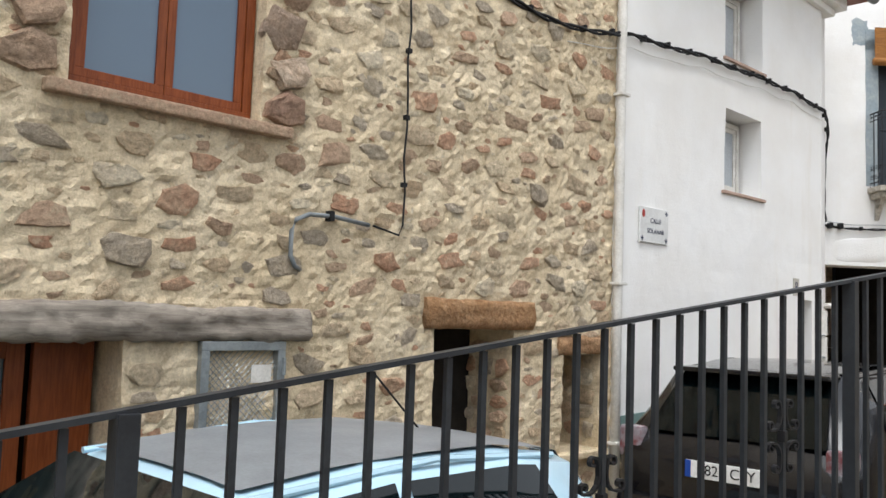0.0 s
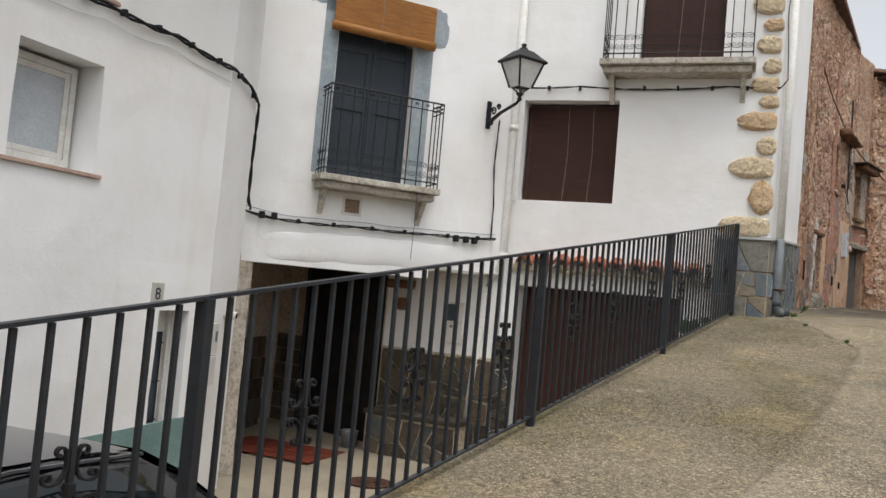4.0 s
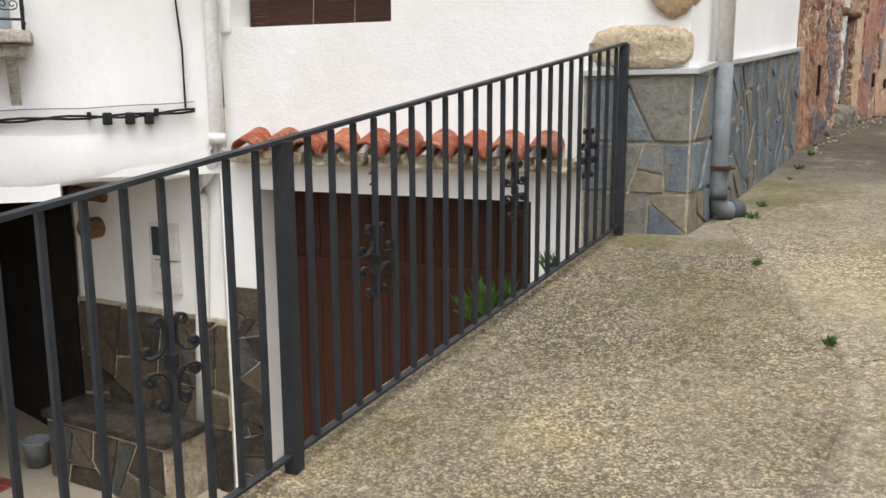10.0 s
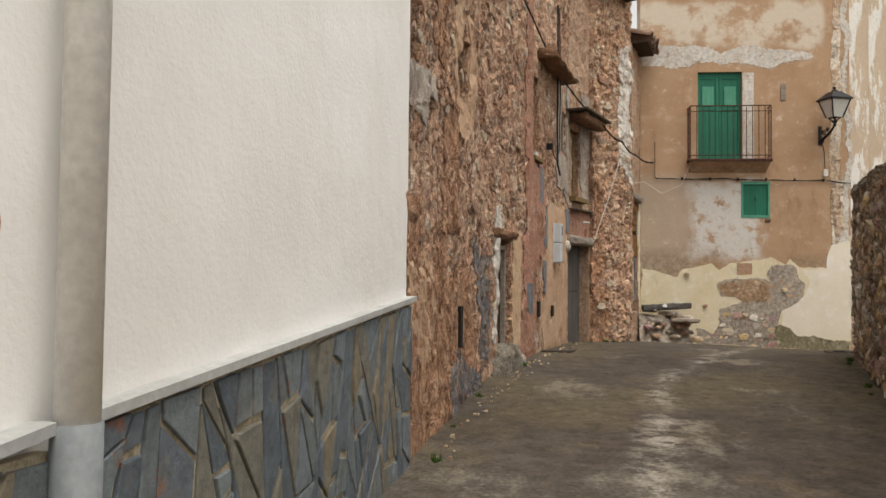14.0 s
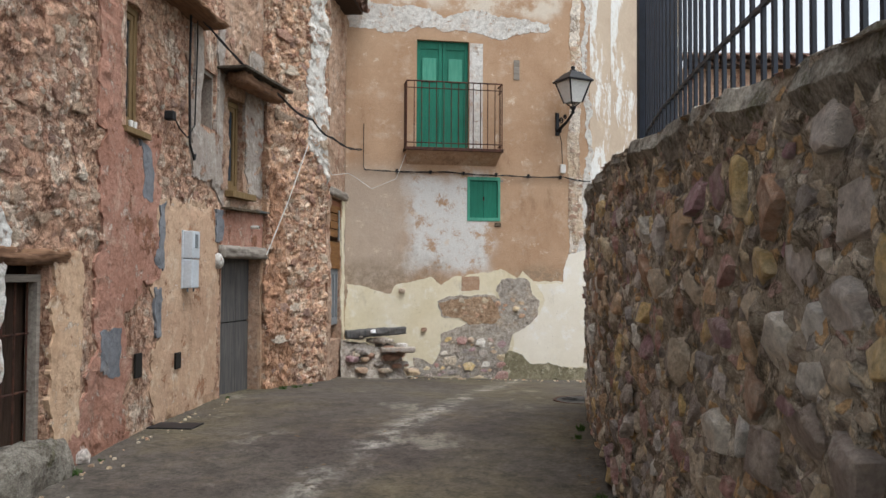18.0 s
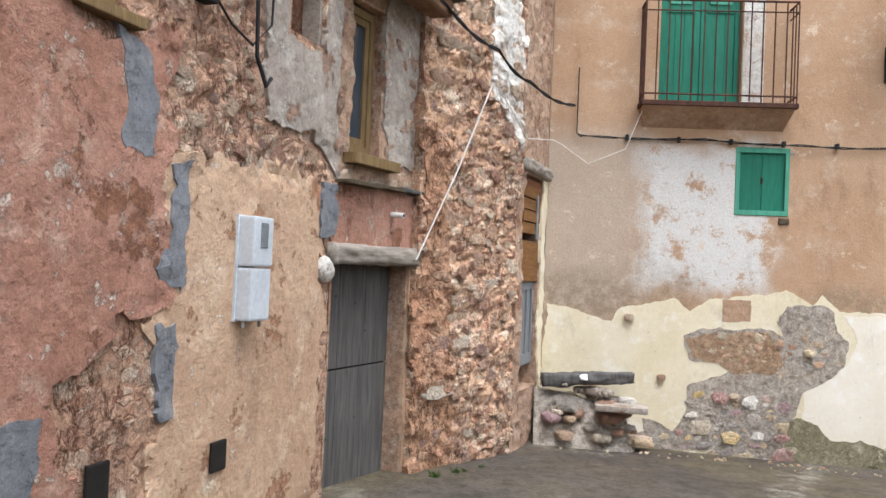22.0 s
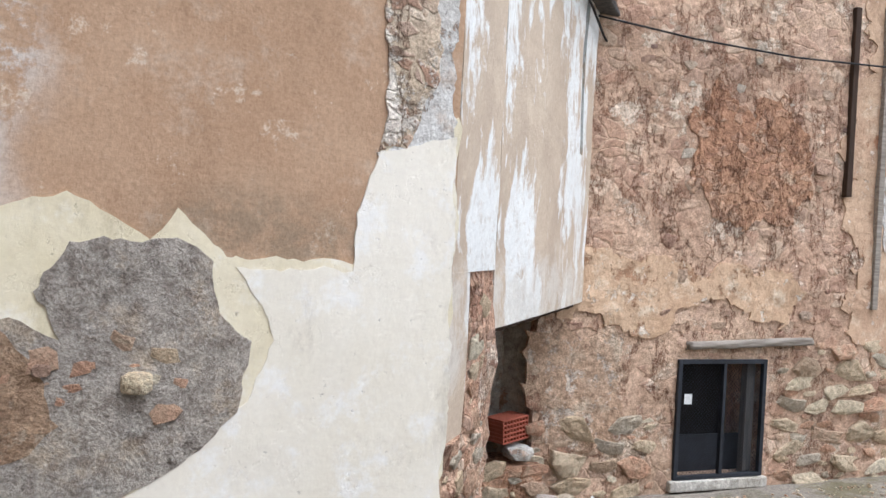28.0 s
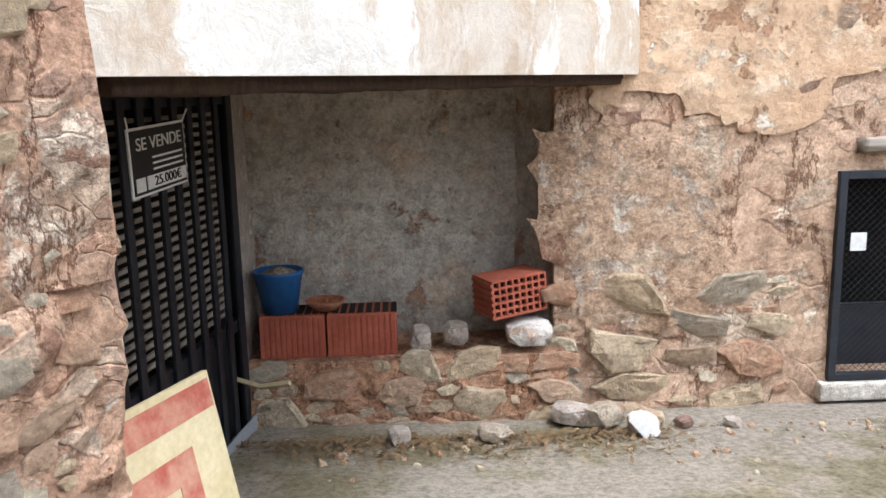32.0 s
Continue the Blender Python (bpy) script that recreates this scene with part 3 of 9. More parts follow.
def wall(name, a, b, z0, z1, thick, mat, holes=(), amp=0.0, step=0.25, label="", seed=0.0, freq=1.5, lean=0.0, flats=(), lump=0.0, cell=6.0):
    """A wall with thickness, openings through it and an uneven face."""
    length = (Vector(b) - Vector(a)).length
    cu = sorted({0.0, length, *(h[0] for h in holes), *(h[1] for h in holes)})
    cz = sorted({z0, z1, *(h[2] for h in holes), *(h[3] for h in holes)})

    def fine(c):
        out = []
        for p, q in zip(c, c[1:]):
            k = max(1, round((q - p) / step))
            out += [p + (q - p) * i / k for i in range(k)]
        return out + [c[-1]]
    us, zs = fine([c for c in cu if -1e-6 <= c <= length + 1e-6]), fine(cz)
    nu, nz = len(us), len(zs)

    def solid(i, j):
        if not (0 <= i < nu - 1 and 0 <= j < nz - 1):
            return False
        u, z = (us[i] + us[i + 1]) / 2, (zs[j] + zs[j + 1]) / 2
        return not any(h[0] < u < h[1] and h[2] < z < h[3] for h in holes)
    verts, ids, faces = [], {}, []

    def vid(i, j, back):
        key = (i, j, back)
        if key not in ids:
            y = thick
            if not back:
                y = lean * (zs[j] - z0)
                if amp:
                    p = Vector((us[i] * freq + seed, seed, zs[j] * freq))
                    k = 1.0
                    for f in flats:
                        d = max(f[0] - us[i], us[i] - f[1], f[2] - zs[j], zs[j] - f[3])
                        k = min(k, max(0.1, min(1.0, (d + 0.04) / 0.1)))
                    y -= k * amp * (noise.noise(p) + 0.5 * noise.noise(p * 2.7) + 0.3 * noise.noise(p * 6.1))
                    if lump:
                        w = noise.noise_vector(p * 3.0) * 0.35
                        d, c = noise.voronoi(Vector((us[i] * cell + seed, seed, zs[j] * cell * 1.45)) + w)
                        high = 0.55 + 0.6 * noise.noise(Vector(c[0]) * 7.3)
                        y -= k * lump * (high * min(1.0, (d[1] - d[0]) * 3.2) - 0.4 + 0.35 * noise.noise(p * 9) + 0.2 * noise.noise(p * 19))
            ids[key] = len(verts)
            verts.append((us[i], y, zs[j]))
        return ids[key]
    for i in range(nu - 1):
        for j in range(nz - 1):
            if not solid(i, j):
                continue
            q = [(i, j), (i + 1, j), (i + 1, j + 1), (i, j + 1)]
            faces.append([vid(*p, False) for p in q])
            faces.append([vid(*p, True) for p in reversed(q)])
            for (di, dj), (p, r) in (((0, -1), (0, 1)), ((1, 0), (1, 2)), ((0, 1), (2, 3)), ((-1, 0), (3, 0))):
                if not solid(i + di, j + dj):
                    faces.append([vid(*q[r], False), vid(*q[p], False), vid(*q[p], True), vid(*q[r], True)])
    ob = raw(name, verts, faces, mat, None, label)
    ob.matrix_world = frame_of(a, b)
    RELIEF[ob.name] = (us, zs, {k[:2]: verts[v][1] for k, v in ids.items() if not k[2]})
    return tagged(ob, label, "wall", kind="structure")


def patch(parent, name, pts, mat, depth=0.008, jit=0.05, seed=1, label="", base=0.0):
    """A thin layer of render with a ragged outline, lying on a wall's uneven face; pts are corners (along, up)."""
    out = []
    for (u, z), (u2, z2) in zip(pts, pts[1:] + pts[:1]):
        n = max(2, int(math.hypot(u2 - u, z2 - z) / 0.03))
        for i in range(n):
            f = i / n
            p = Vector((u + (u2 - u) * f, seed * 3.1, z + (z2 - z) * f))
            o = noise.noise_vector(p * 2.0) * jit * 1.7 + noise.noise_vector(p * 6) * jit * 1.0 + noise.noise_vector(p * 17) * jit * 0.55 + noise.noise_vector(p * 40) * jit * 0.3
            out.append(Vector((p.x + o.x, p.z + o.z)))
    n = len(out)
    lo_u, hi_u, lo_z, hi_z = min(p.x for p in out), max(p.x for p in out), min(p.y for p in out), max(p.y for p in out)
    step = max(0.045, math.sqrt((hi_u - lo_u) * (hi_z - lo_z)) / 45)
    arr = np.array([(p.x, p.y) for p in out])
    nxt = np.roll(arr, -1, axis=0)
    inner = []
    u = lo_u + step / 2
    while u < hi_u:
        z = lo_z + step / 2
        while z < hi_z:
            cross = ((arr[:, 1] > z) != (nxt[:, 1] > z)) & (u < (nxt[:, 0] - arr[:, 0]) * (z - arr[:, 1]) / (nxt[:, 1] - arr[:, 1] + 1e-12) + arr[:, 0])
            if cross.sum() % 2 and np.min((arr[:, 0] - u) ** 2 + (arr[:, 1] - z) ** 2) > (step * 0.5) ** 2:
                inner.append(Vector((u, z)))
            z += step
        u += step
    v2, _, f2, _, _, _ = delaunay_2d_cdt(out + inner, [], [list(range(n))], 1, 1e-5)
    verts, rim = [], set()
    edges = {}
    for f in f2:
        for p, q in zip(f, list(f[1:]) + [f[0]]):
            k = (min(p, q), max(p, q))
            edges.setdefault(k, []).append((p, q))
    border = [e[0] for e in edges.values() if len(e) == 1]
    if depth > 0.0235:
        depth = 0.012
    if parent is FACADE:
        depth *= 0.5
    for p in v2:
        verts.append((p.x, base + face_of(parent, p.x, p.y) - depth - 0.0004 * noise.noise(Vector((p.x * 5, seed, p.y * 5))), p.y))
    faces = []
    for f in f2:
        a, b, c = (v2[i] for i in f[:3])
        f = list(f)
        if (b.x - a.x) * (c.y - a.y) - (b.y - a.y) * (c.x - a.x) < 0:
            f.reverse()
        faces.append(tuple(f))
    low = {}
    for p, q in border:
        for i in (p, q):
            if i not in low:
                low[i] = len(verts)
                verts.append((v2[i].x, base + face_of(parent, v2[i].x, v2[i].y) + 0.02, v2[i].y))
        faces.append((p, q, low[q], low[p]))
    return raw(name, verts, faces, mat, parent, label)


def stone_mesh(seed, sides=10):
    """A broken field stone of about unit size: blocky outline, split face with ledges; bedded at y = 0, face to -y."""
    rnd = random.Random(seed)
    verts, faces = [], []
    corner = rnd.uniform(2.6, 7.0)
    turn = rnd.uniform(0, 6.28)
    rad = []
    for i in range(sides):
        a = turn + 2 * math.pi * (i + rnd.uniform(-0.3, 0.3)) / sides
        c, s = abs(math.cos(a)), abs(math.sin(a))
        rad.append((a, 0.5 / (c ** corner + s ** corner) ** (1 / corner) * rnd.uniform(0.68, 1.16)))
    tilt = rnd.uniform(-0.42, 0.42), rnd.uniform(-0.45, 0.45)
    rings = ((1.03, 0.3), (1.0, -0.06), (0.9, -0.2), (0.55, -0.25))
    for s, h in rings:
        for a, r in rad:
            k = r * s * rnd.uniform(0.93, 1.07)
            x, z = k * math.cos(a), k * math.sin(a)
            verts.append((x, h + (rnd.uniform(-0.06, 0.06) + tilt[0] * x + tilt[1] * z if h < 0 else 0), z))
    verts.append((rnd.uniform(-0.12, 0.12), -0.25 + rnd.uniform(-0.08, 0.05), rnd.uniform(-0.12, 0.12)))
    for ring in range(len(rings) - 1):
        for i in range(sides):
            p, q = ring * sides + i, ring * sides + (i + 1) % sides
            faces.append((p, q, q + sides, p + sides))
    last = (len(rings) - 1) * sides
    for i in range(sides):
        faces.append((last + i, last + (i + 1) % sides, last + sides))
    return verts, faces


STONES = [stone_mesh(s, 6 + s % 4) for s in range(40)]


def shared_meshes(mat, prefix):
    out = []
    for v, f in STONES:
        me = bpy.data.meshes.new(prefix)
        me.from_pydata(v, [], f)
        me.update()
        me.materials.append(mat)
        out.append(me)
    return out


def scatter(regions, count, size, holes=(), seed=0, gap=0.75, flat=0.62):
    """Places for stones on a wall's plane: along, up, width, height, turn."""
    rnd = random.Random(seed)
    cell, grid, out = size[1], {}, []
    area = sum((r[1] - r[0]) * (r[3] - r[2]) for r in regions)
    for r in regions:
        want = int(count * (r[1] - r[0]) * (r[3] - r[2]) / area)
        sizes = sorted((size[0] + (size[1] - size[0]) * rnd.random() ** 1.8 for _ in range(want)), reverse=True)
        for w in sizes:
            h = w * rnd.uniform(flat * 0.7, flat * 1.35)
            for _ in range(14):
                u, z = rnd.uniform(r[0], r[1]), rnd.uniform(r[2], r[3])
                if any(x[0] - w * 0.45 < u < x[1] + w * 0.45 and x[2] - h * 0.45 < z < x[3] + h * 0.45 for x in holes):
                    continue
                i, j = int(u // cell), int(z // cell)
                if any(abs(u - o[0]) < (w + o[2]) / 2 * gap and abs(z - o[1]) < (h + o[3]) / 2 * gap for a in (-1, 0, 1) for b in (-1, 0, 1) for o in grid.get((i + a, j + b), ())):
                    continue
                s = (u, z, w, h, rnd.uniform(-0.3, 0.3))
                grid.setdefault((i, j), []).append(s)
                out.append(s)
                break
    rnd.shuffle(out)
    return out


def lay(parent, places, meshes, mat_far, near, depth=0.5, surf=None, seed=0, name="stone"):
    """Stones on a wall: those in the stretch near(u, z) as parts, up to 290, the others joined."""
    rnd = random.Random(seed)
    verts, faces, made = [], [], 0
    for u, z, w, h, turn in places:
        k = rnd.randrange(len(STONES))
        y = (surf(u, z) if surf else face_of(parent, u, z))
        d = min(w, h) * depth * rnd.uniform(0.6, 1.3)
        m = Matrix.Translation((u, y, z)) @ Matrix.Rotation(turn, 4, 'Y') @ Matrix.Diagonal((w, d, h, 1))
        if made < 290 and near(u, z):
            ob = new(name, meshes[k])
            ob.parent = parent
            ob.matrix_local = m
            made += 1
        else:
            n = len(verts)
            verts += [tuple(m @ Vector(v)) for v in STONES[k][0]]
            faces += [tuple(n + i for i in f) for f in STONES[k][1]]
    if faces:
        ob = raw(name + "s_joined", verts, faces, mat_far, parent)
        ob["kind"] = "stuff"
    return made


def interp(x, xs, ys):
    return float(np.interp(x, xs, ys))


# ---- the ground ----
def rail_x(y):
    return -0.70 + (y - 8.66) * 0.170


def rise(y):
    return interp(y, [-6, 0, 8.66, 11.32, 13.97, 17.7, 20.7, 23, 25.3], [-0.95, -0.03, 1.27, 1.67, 2.08, 2.3, 2.38, 2.5, 2.5])


def upper(x, y):
    """Height of the ramp and the alley."""
    if y <= 24:
        return rise(y)
    a = interp(y, [24, 25.3, 28.55, 30.6, 33], [2.5, 2.5, 2.35, 2.2, 2.1])
    b = interp(y, [24, 25.3, 28.55, 30.6, 33], [2.5, 2.42, 2.22, 1.98, 1.9])
    c = interp(y, [24, 25.3, 28.55, 30.6, 33], [2.5, 2.3, 2.08, 1.9, 1.85])
    return interp(x, [3.5, 7.3, 10, 14], [a, b, c, c])


def lower(y):
    """Height of the lower street."""
    return -0.42 + 0.04 * (y - 5.5)


def sheet(name, xs, ys, height, mat, label, left=None, right=None, amp=0.006, thick=0.0):
    verts, faces = [], []
    for y in ys:
        for x in xs:
            u = x
            if left is not None:
                u = left(y) + (right(y) - left(y)) * x
            verts.append((u, y, height(u, y) + amp * noise.noise(Vector((u * 1.7, y * 1.7, 3)))))
    n = len(xs)
    for j in range(len(ys) - 1):
        for i in range(n - 1):
            faces.append((j * n + i, j * n + i + 1, (j + 1) * n + i + 1, (j + 1) * n + i))
    ob = raw(name, verts, faces, mat, None, label, True)
    return tagged(ob, label, "ground", kind="structure")


YS = [y * 0.25 for y in range(-24, 56)]
sheet("ramp_pavement", [i / 24 for i in range(25)], YS, lambda x, y: upper(x, y), ROAD, "coarse exposed-aggregate concrete ramp with moss stains", lambda y: rail_x(y) - 0.10, lambda y: 6.5)
sheet("alley_pavement", [i / 40 for i in range(41)], [13.75 + y * 0.25 for y in range(78)], lambda x, y: upper(x, y), ALLEY, "worn grey concrete alley floor with mossy patches", lambda y: interp(y, [13.75, 17.7, 20.9, 26, 29], [0.1, 0.6, 0.8, 2.0, 2.8]), lambda y: 14.0)
sheet("lower_street", [i / 10 for i in range(11)], [-6 + y * 0.5 for y in range(46)], lambda x, y: lower(y), simple("pale_street_concrete", "8E8474", "9E927F", 1.5, 0.9, 0.3, 70), "pale concrete lower street beside the ramp", lambda y: -7.0, lambda y: rail_x(y) + 0.1)
far = sheet("ground", [-300, -60, -20, 20, 60, 300], [-300, -60, -20, 40, 80, 300], lambda x, y: -2.2, simple("far_earth", "7D7460", "6B644F", 0.2, 0.95, 0.3, 5), "dry earth beyond the village houses", amp=0.0)

EDGE = [(-6, -2.0), (5.96, 0.25), (6.94, 0.44), (7.5, 0.5), (7.75, 0.43), (8.46, 0.65), (9.94, 0.96), (11.9, 1.32), (12.45, 1.39), (12.8, 1.29), (13.06, 1.14), (13.36, 1.11), (13.75, 0.93), (14.3, 0.75), (14.75, 0.72), (16, 0.8)]


def slab_edge(y):
    return interp(y, [e[0] for e in EDGE], [e[1] for e in EDGE]) + 0.05 * noise.noise(Vector((y * 3, 1, 0))) + 0.03 * noise.noise(Vector((y * 11, 4, 0)))


def slab_end(x):
    return interp(x, [0.7, 1.3, 1.95, 2.22, 2.34, 6], [14.6, 15.35, 15.72, 15.66, 14.8, 14.86]) + 0.05 * noise.noise(Vector((x * 4, 2, 0)))


sheet("ramp_slab", [0, 0.004] + [i / 60 for i in range(1, 61)], [-6 + i * 0.25 for i in range(76)] + [13 + i * 0.05 for i in range(60)], lambda x, y: upper(x, y) + (0.012 if x > slab_edge(y) + 0.004 and y < slab_end(x) else -0.03), PALEROAD, "paler worn concrete slab along the ramp with a broken edge", slab_edge, lambda y: 6.4)


def crack(pts, width, seed, mat):
    """A dirt-filled joint or crack winding over the concrete."""
    pts = [Vector(p) for p in pts]
    verts, faces = [], []
    for p, q in zip(pts, pts[1:]):
        n = max(2, int((q - p).length / 0.06))
        side = Vector((-(q - p).y, (q - p).x)).normalized()
        for i in range(n + 1):
            c = p + (q - p) * (i / n)
            o = noise.noise(Vector((c.x * 2.3, c.y * 2.3, seed))) * 0.07 + noise.noise(Vector((c.x * 9, c.y * 9, seed))) * 0.025
            w = width * 0.55 * (0.5 + 0.9 * abs(noise.noise(Vector((c.x * 5, c.y * 5, seed + 3)))))
            for k in (-w, w):
                d = c + side * (o + k)
                verts.append((d.x, d.y, upper(d.x, d.y) + 0.0155))
    for i in range(0, len(verts) - 2, 2):
        faces.append((i, i + 1, i + 3, i + 2))
    return tagged(raw("crack", verts, faces, mat), "dirt-filled crack in the concrete paving", "crack", kind="structure")


DIRT = simple("dark_mossy_dirt", "4A4230", "393326", 12, 0.97, 0.4, 60)
for k, (pts, w) in enumerate((([(2.28, 14.72), (3.6, 14.78)], 0.012), ([(0.75, 14.3), (1.35, 15.35), (1.95, 15.75), (2.28, 14.72)], 0.006), ([(1.4, 12.6), (2.4, 13.3), (3.3, 13.6)], 0.005), ([(1.9, 24.1), (2.8, 23.6), (3.57, 22.9), (5.2, 21.9)], 0.006), ([(1.3, 18.7), (2.4, 18.5), (4.1, 18.3)], 0.005), ([(4.3, 24.4), (4.8, 25.45), (6.5, 25.5)], 0.006), ([(-0.9, 6.6), (-0.2, 7.0), (0.44, 6.9)], 0.004), ([(-0.3, 9.7), (0.3, 9.5), (0.85, 9.3)], 0.004), ([(7.5, 26.0), (9.0, 27.2), (11.0, 27.6)], 0.005), ([(0.5, 8.4), (1.6, 8.7), (2.9, 8.5)], 0.004))):
    crack(pts, w, k * 5.0, DIRT)

# retaining wall between ramp and lower street
verts, faces = [], []
for y in YS:
    if y > 14:
        break
    x, z = rail_x(y), rise(y)
    verts += [(x + 0.12, y, z - 0.05), (x - 0.1, y, z - 0.02), (x - 0.1, y, lower(y) - 0.3), (x + 0.12, y, lower(y) - 0.3)]
for i in range(len(verts) // 4 - 1):
    for k in range(4):
        faces.append((4 * i + k, 4 * i + (k + 1) % 4, 4 * i + 4 + (k + 1) % 4, 4 * i + 4 + k))
tagged(raw("retaining_wall_ramp", verts, faces, JOINT, None), "concrete retaining wall under the iron railing", "wall", kind="structure")

# ---- stone house and white house along the lower street ----
SA, SB = (-4.55, -5.0), (-4.50, 6.02)
su = 5.0  # metres along the wall at y = 0
STONE_HOLES = [(su + 1.36, su + 2.44, 2.40, 3.75), (su - 0.6, su + 1.72, -1.2, 1.17), (su + 3.89, su + 4.74, -1.2, 1.25), (su + 5.33, su + 5.86, 0.28, 1.06)]
stone_house = wall("wall_stone_house", SA, SB, -1.4, 7.2, 0.5, LIME, STONE_HOLES, 0.02, 0.035, "rubble stone wall with sandy lime mortar", 3.0, lump=0.02, cell=8.0)
white_holes = [(1.92, 2.72, 2.72, 3.58), (1.9, 2.72, 4.12, 5.0), (3.62, 4.02, -0.45, 1.66)]
WA, WB = (-4.50, 6.02), (-4.36, 10.3)
white_house = wall("wall_white_house", WA, WB, -1.4, 5.45, 0.45, WHITE, white_holes, 0.012, 0.2, "whitewashed house wall with green base", 7.0)
corner_white = wall("wall_white_corner", (-4.36, 10.3), (-4.62, 11.12), -1.4, 5.45, 0.45, WHITE, (), 0.008, 0.2, "curved end of the whitewashed wall", 8.0)
# balcony house
AA, AB = (-4.95, 11.42), (-2.6, 13.95)
wall_a = wall("wall_balcony_house", AA, AB, -0.6, 8.0, 0.45, WHITE, [(0.06, 2.4, -0.6, 2.2), (2.4, 3.43, -0.6, 2.34), (0.98, 1.98, 3.31, 5.2)], 0.012, 0.2, "uneven whitewashed house wall with balcony door", 11.0)
BA, BB = (-2.6, 14.0), (0.535, 14.08)
wall_b = wall("wall_corner_house", BA, BB, -0.3, 8.0, 0.45, WHITE, [(0.09, 1.31, 3.33, 4.63), (1.5, 2.5, 5.06, 7.1), (0.2, 2.24, -0.3, 2.23)], 0.01, 0.2, "whitewashed wall with recessed window and upper balcony", 15.0)
wall_c = wall("wall_corner_house_side", (0.535, 14.08), (0.94, 17.7), -0.3, 8.0, 0.45, WHITE, (), 0.006, 0.3, "smooth white side wall of the corner house", 19.0)

# ---- alley houses ----
F1 = [(0.0, 0.5, 2.0, 3.3)]
OLD1 = wall("wall_old_house_near", (0.94, 17.72), (1.2, 20.9), 1.6, 8.3, 0.5, EARTH, [(1.9, 2.24, 4.98, 5.42), (0.02, 0.27, 4.72, 5.7), (1.68, 1.97, 2.83, 3.18)], 0.045, 0.035, "crumbling red earth wall of an old house", 23.0, flats=F1, lump=0.03, cell=7.0)
F2 = [(1.2, 1.8, 2.3, 3.95), (1.95, 2.85, 2.4, 4.85), (2.95, 4.64, 2.55, 4.4), (3.72, 4.64, 4.75, 6.3), (2.05, 2.3, 4.8, 7.5)]
OLD2 = wall("wall_old_house", (1.2, 20.9), (2.25, 25.42), 1.6, 8.6, 0.5, EARTH, [(0.66, 1.21, 2.68, 3.86), (2.3, 2.62, 4.93, 5.95), (3.98, 4.42, 5.27, 5.85)], 0.04, 0.035, "patched red and ochre rendered wall of an old house", 29.0, flats=F2, lump=0.035)
F3 = [(-0.1, 1.1, 2.0, 4.6)]
OLD3 = wall("wall_old_house_door", (2.25, 25.42), (2.64, 26.44), 1.6, 8.6, 0.5, OCHRE, [(0.02, 1.02, 2.2, 3.98), (0.16, 0.56, 4.7, 5.72)], 0.03, 0.035, "rendered wall around the grey plank door", 31.0, flats=F3, lump=0.02)
OLD4 = wall("wall_old_pillar", (2.70, 26.36), (3.44, 27.5), 1.6, 8.3, 0.6, PILLARM, [(1.0, 1.22, 5.9, 6.7)], 0.05, 0.03, "bare red rubble corner of an old house", 37.0, lump=0.05)
OLD5 = wall("wall_old_end", (3.44, 27.5), (3.72, 28.55), 1.6, 7.6, 0.5, OCHRE, [(0.2, 0.86, 2.9, 4.85)], 0.03, 0.045, "ochre rendered end wall with boarded door", 41.0, lump=0.02)
# green balcony house
FACADE = wall("wall_green_balcony_house", (3.72, 28.55), (7.45, 28.57), 1.5, 9.0, 0.5, FRONT, [(1.04, 1.83, 5.68, 7.3), (1.83, 2.3, 4.64, 5.24)], 0.004, 0.12, "brown rendered house front with patches", 43.0)
CORN = wall("wall_rubble_corner", (7.45, 28.57), (7.96, 29.02), 1.3, 3.0, 0.5, EARTH, (), 0.03, 0.05, "red rubble corner beside the gate", 47.0, lump=0.04)
wall("wall_rubble_corner_top", (7.64, 28.738), (7.96, 29.02), 3.0, 3.68, 0.5, EARTH, (), 0.03, 0.05, "bare red rubble at the top of the corner", 48.0, lump=0.03)
JAMB = wall("wall_gate_jamb", (7.96, 29.02), (7.76, 29.75), 1.3, 3.45, 0.3, EARTH, (), 0.03, 0.05, "rubble jamb of the gateway", 53.0, lump=0.04)
wall("wall_upper_corner", (7.45, 28.57), (7.96, 29.02), 3.68, 9.0, 0.5, DRIP, (), 0.012, 0.12, "pale flaking corner of the upper storey", 59.0)
wall("wall_corner_render", (7.45, 28.57), (7.64, 28.738), 3.0, 3.68, 0.5, DRIP, (), 0.012, 0.06, "pale render left on the rubble corner", 60.0)
PROW = wall("wall_upper_storey", (7.96, 29.02), (9.98, 30.72), 3.40, 9.0, 0.35, DRIP, [(1.98, 2.1, 4.45, 5.6)], 0.012, 0.1, "jutting upper storey with white drips on beige render", 61.0)
wall("wall_alcove_back", (8.2, 31.1), (9.5, 31.0), 1.3, 3.7, 0.3, ALCOVE, (), 0.03, 0.07, "shaded plastered back wall of the alcove", 67.0, lump=0.01)
wall("wall_alcove_return", (9.42, 31.0), (9.56, 30.68), 1.3, 3.7, 0.3, ALCOVE, (), 0.03, 0.07, "broken plaster edge of the alcove", 71.0, lump=0.02)
BACK = wall("wall_back", (9.5, 30.69), (13.6, 29.95), 1.3, 7.62, 0.5, BACKM, [(1.24, 2.1, 2.02, 2.97)], 0.022, 0.035, "rubble and pale render wall with mesh window", 73.0, lump=0.008)
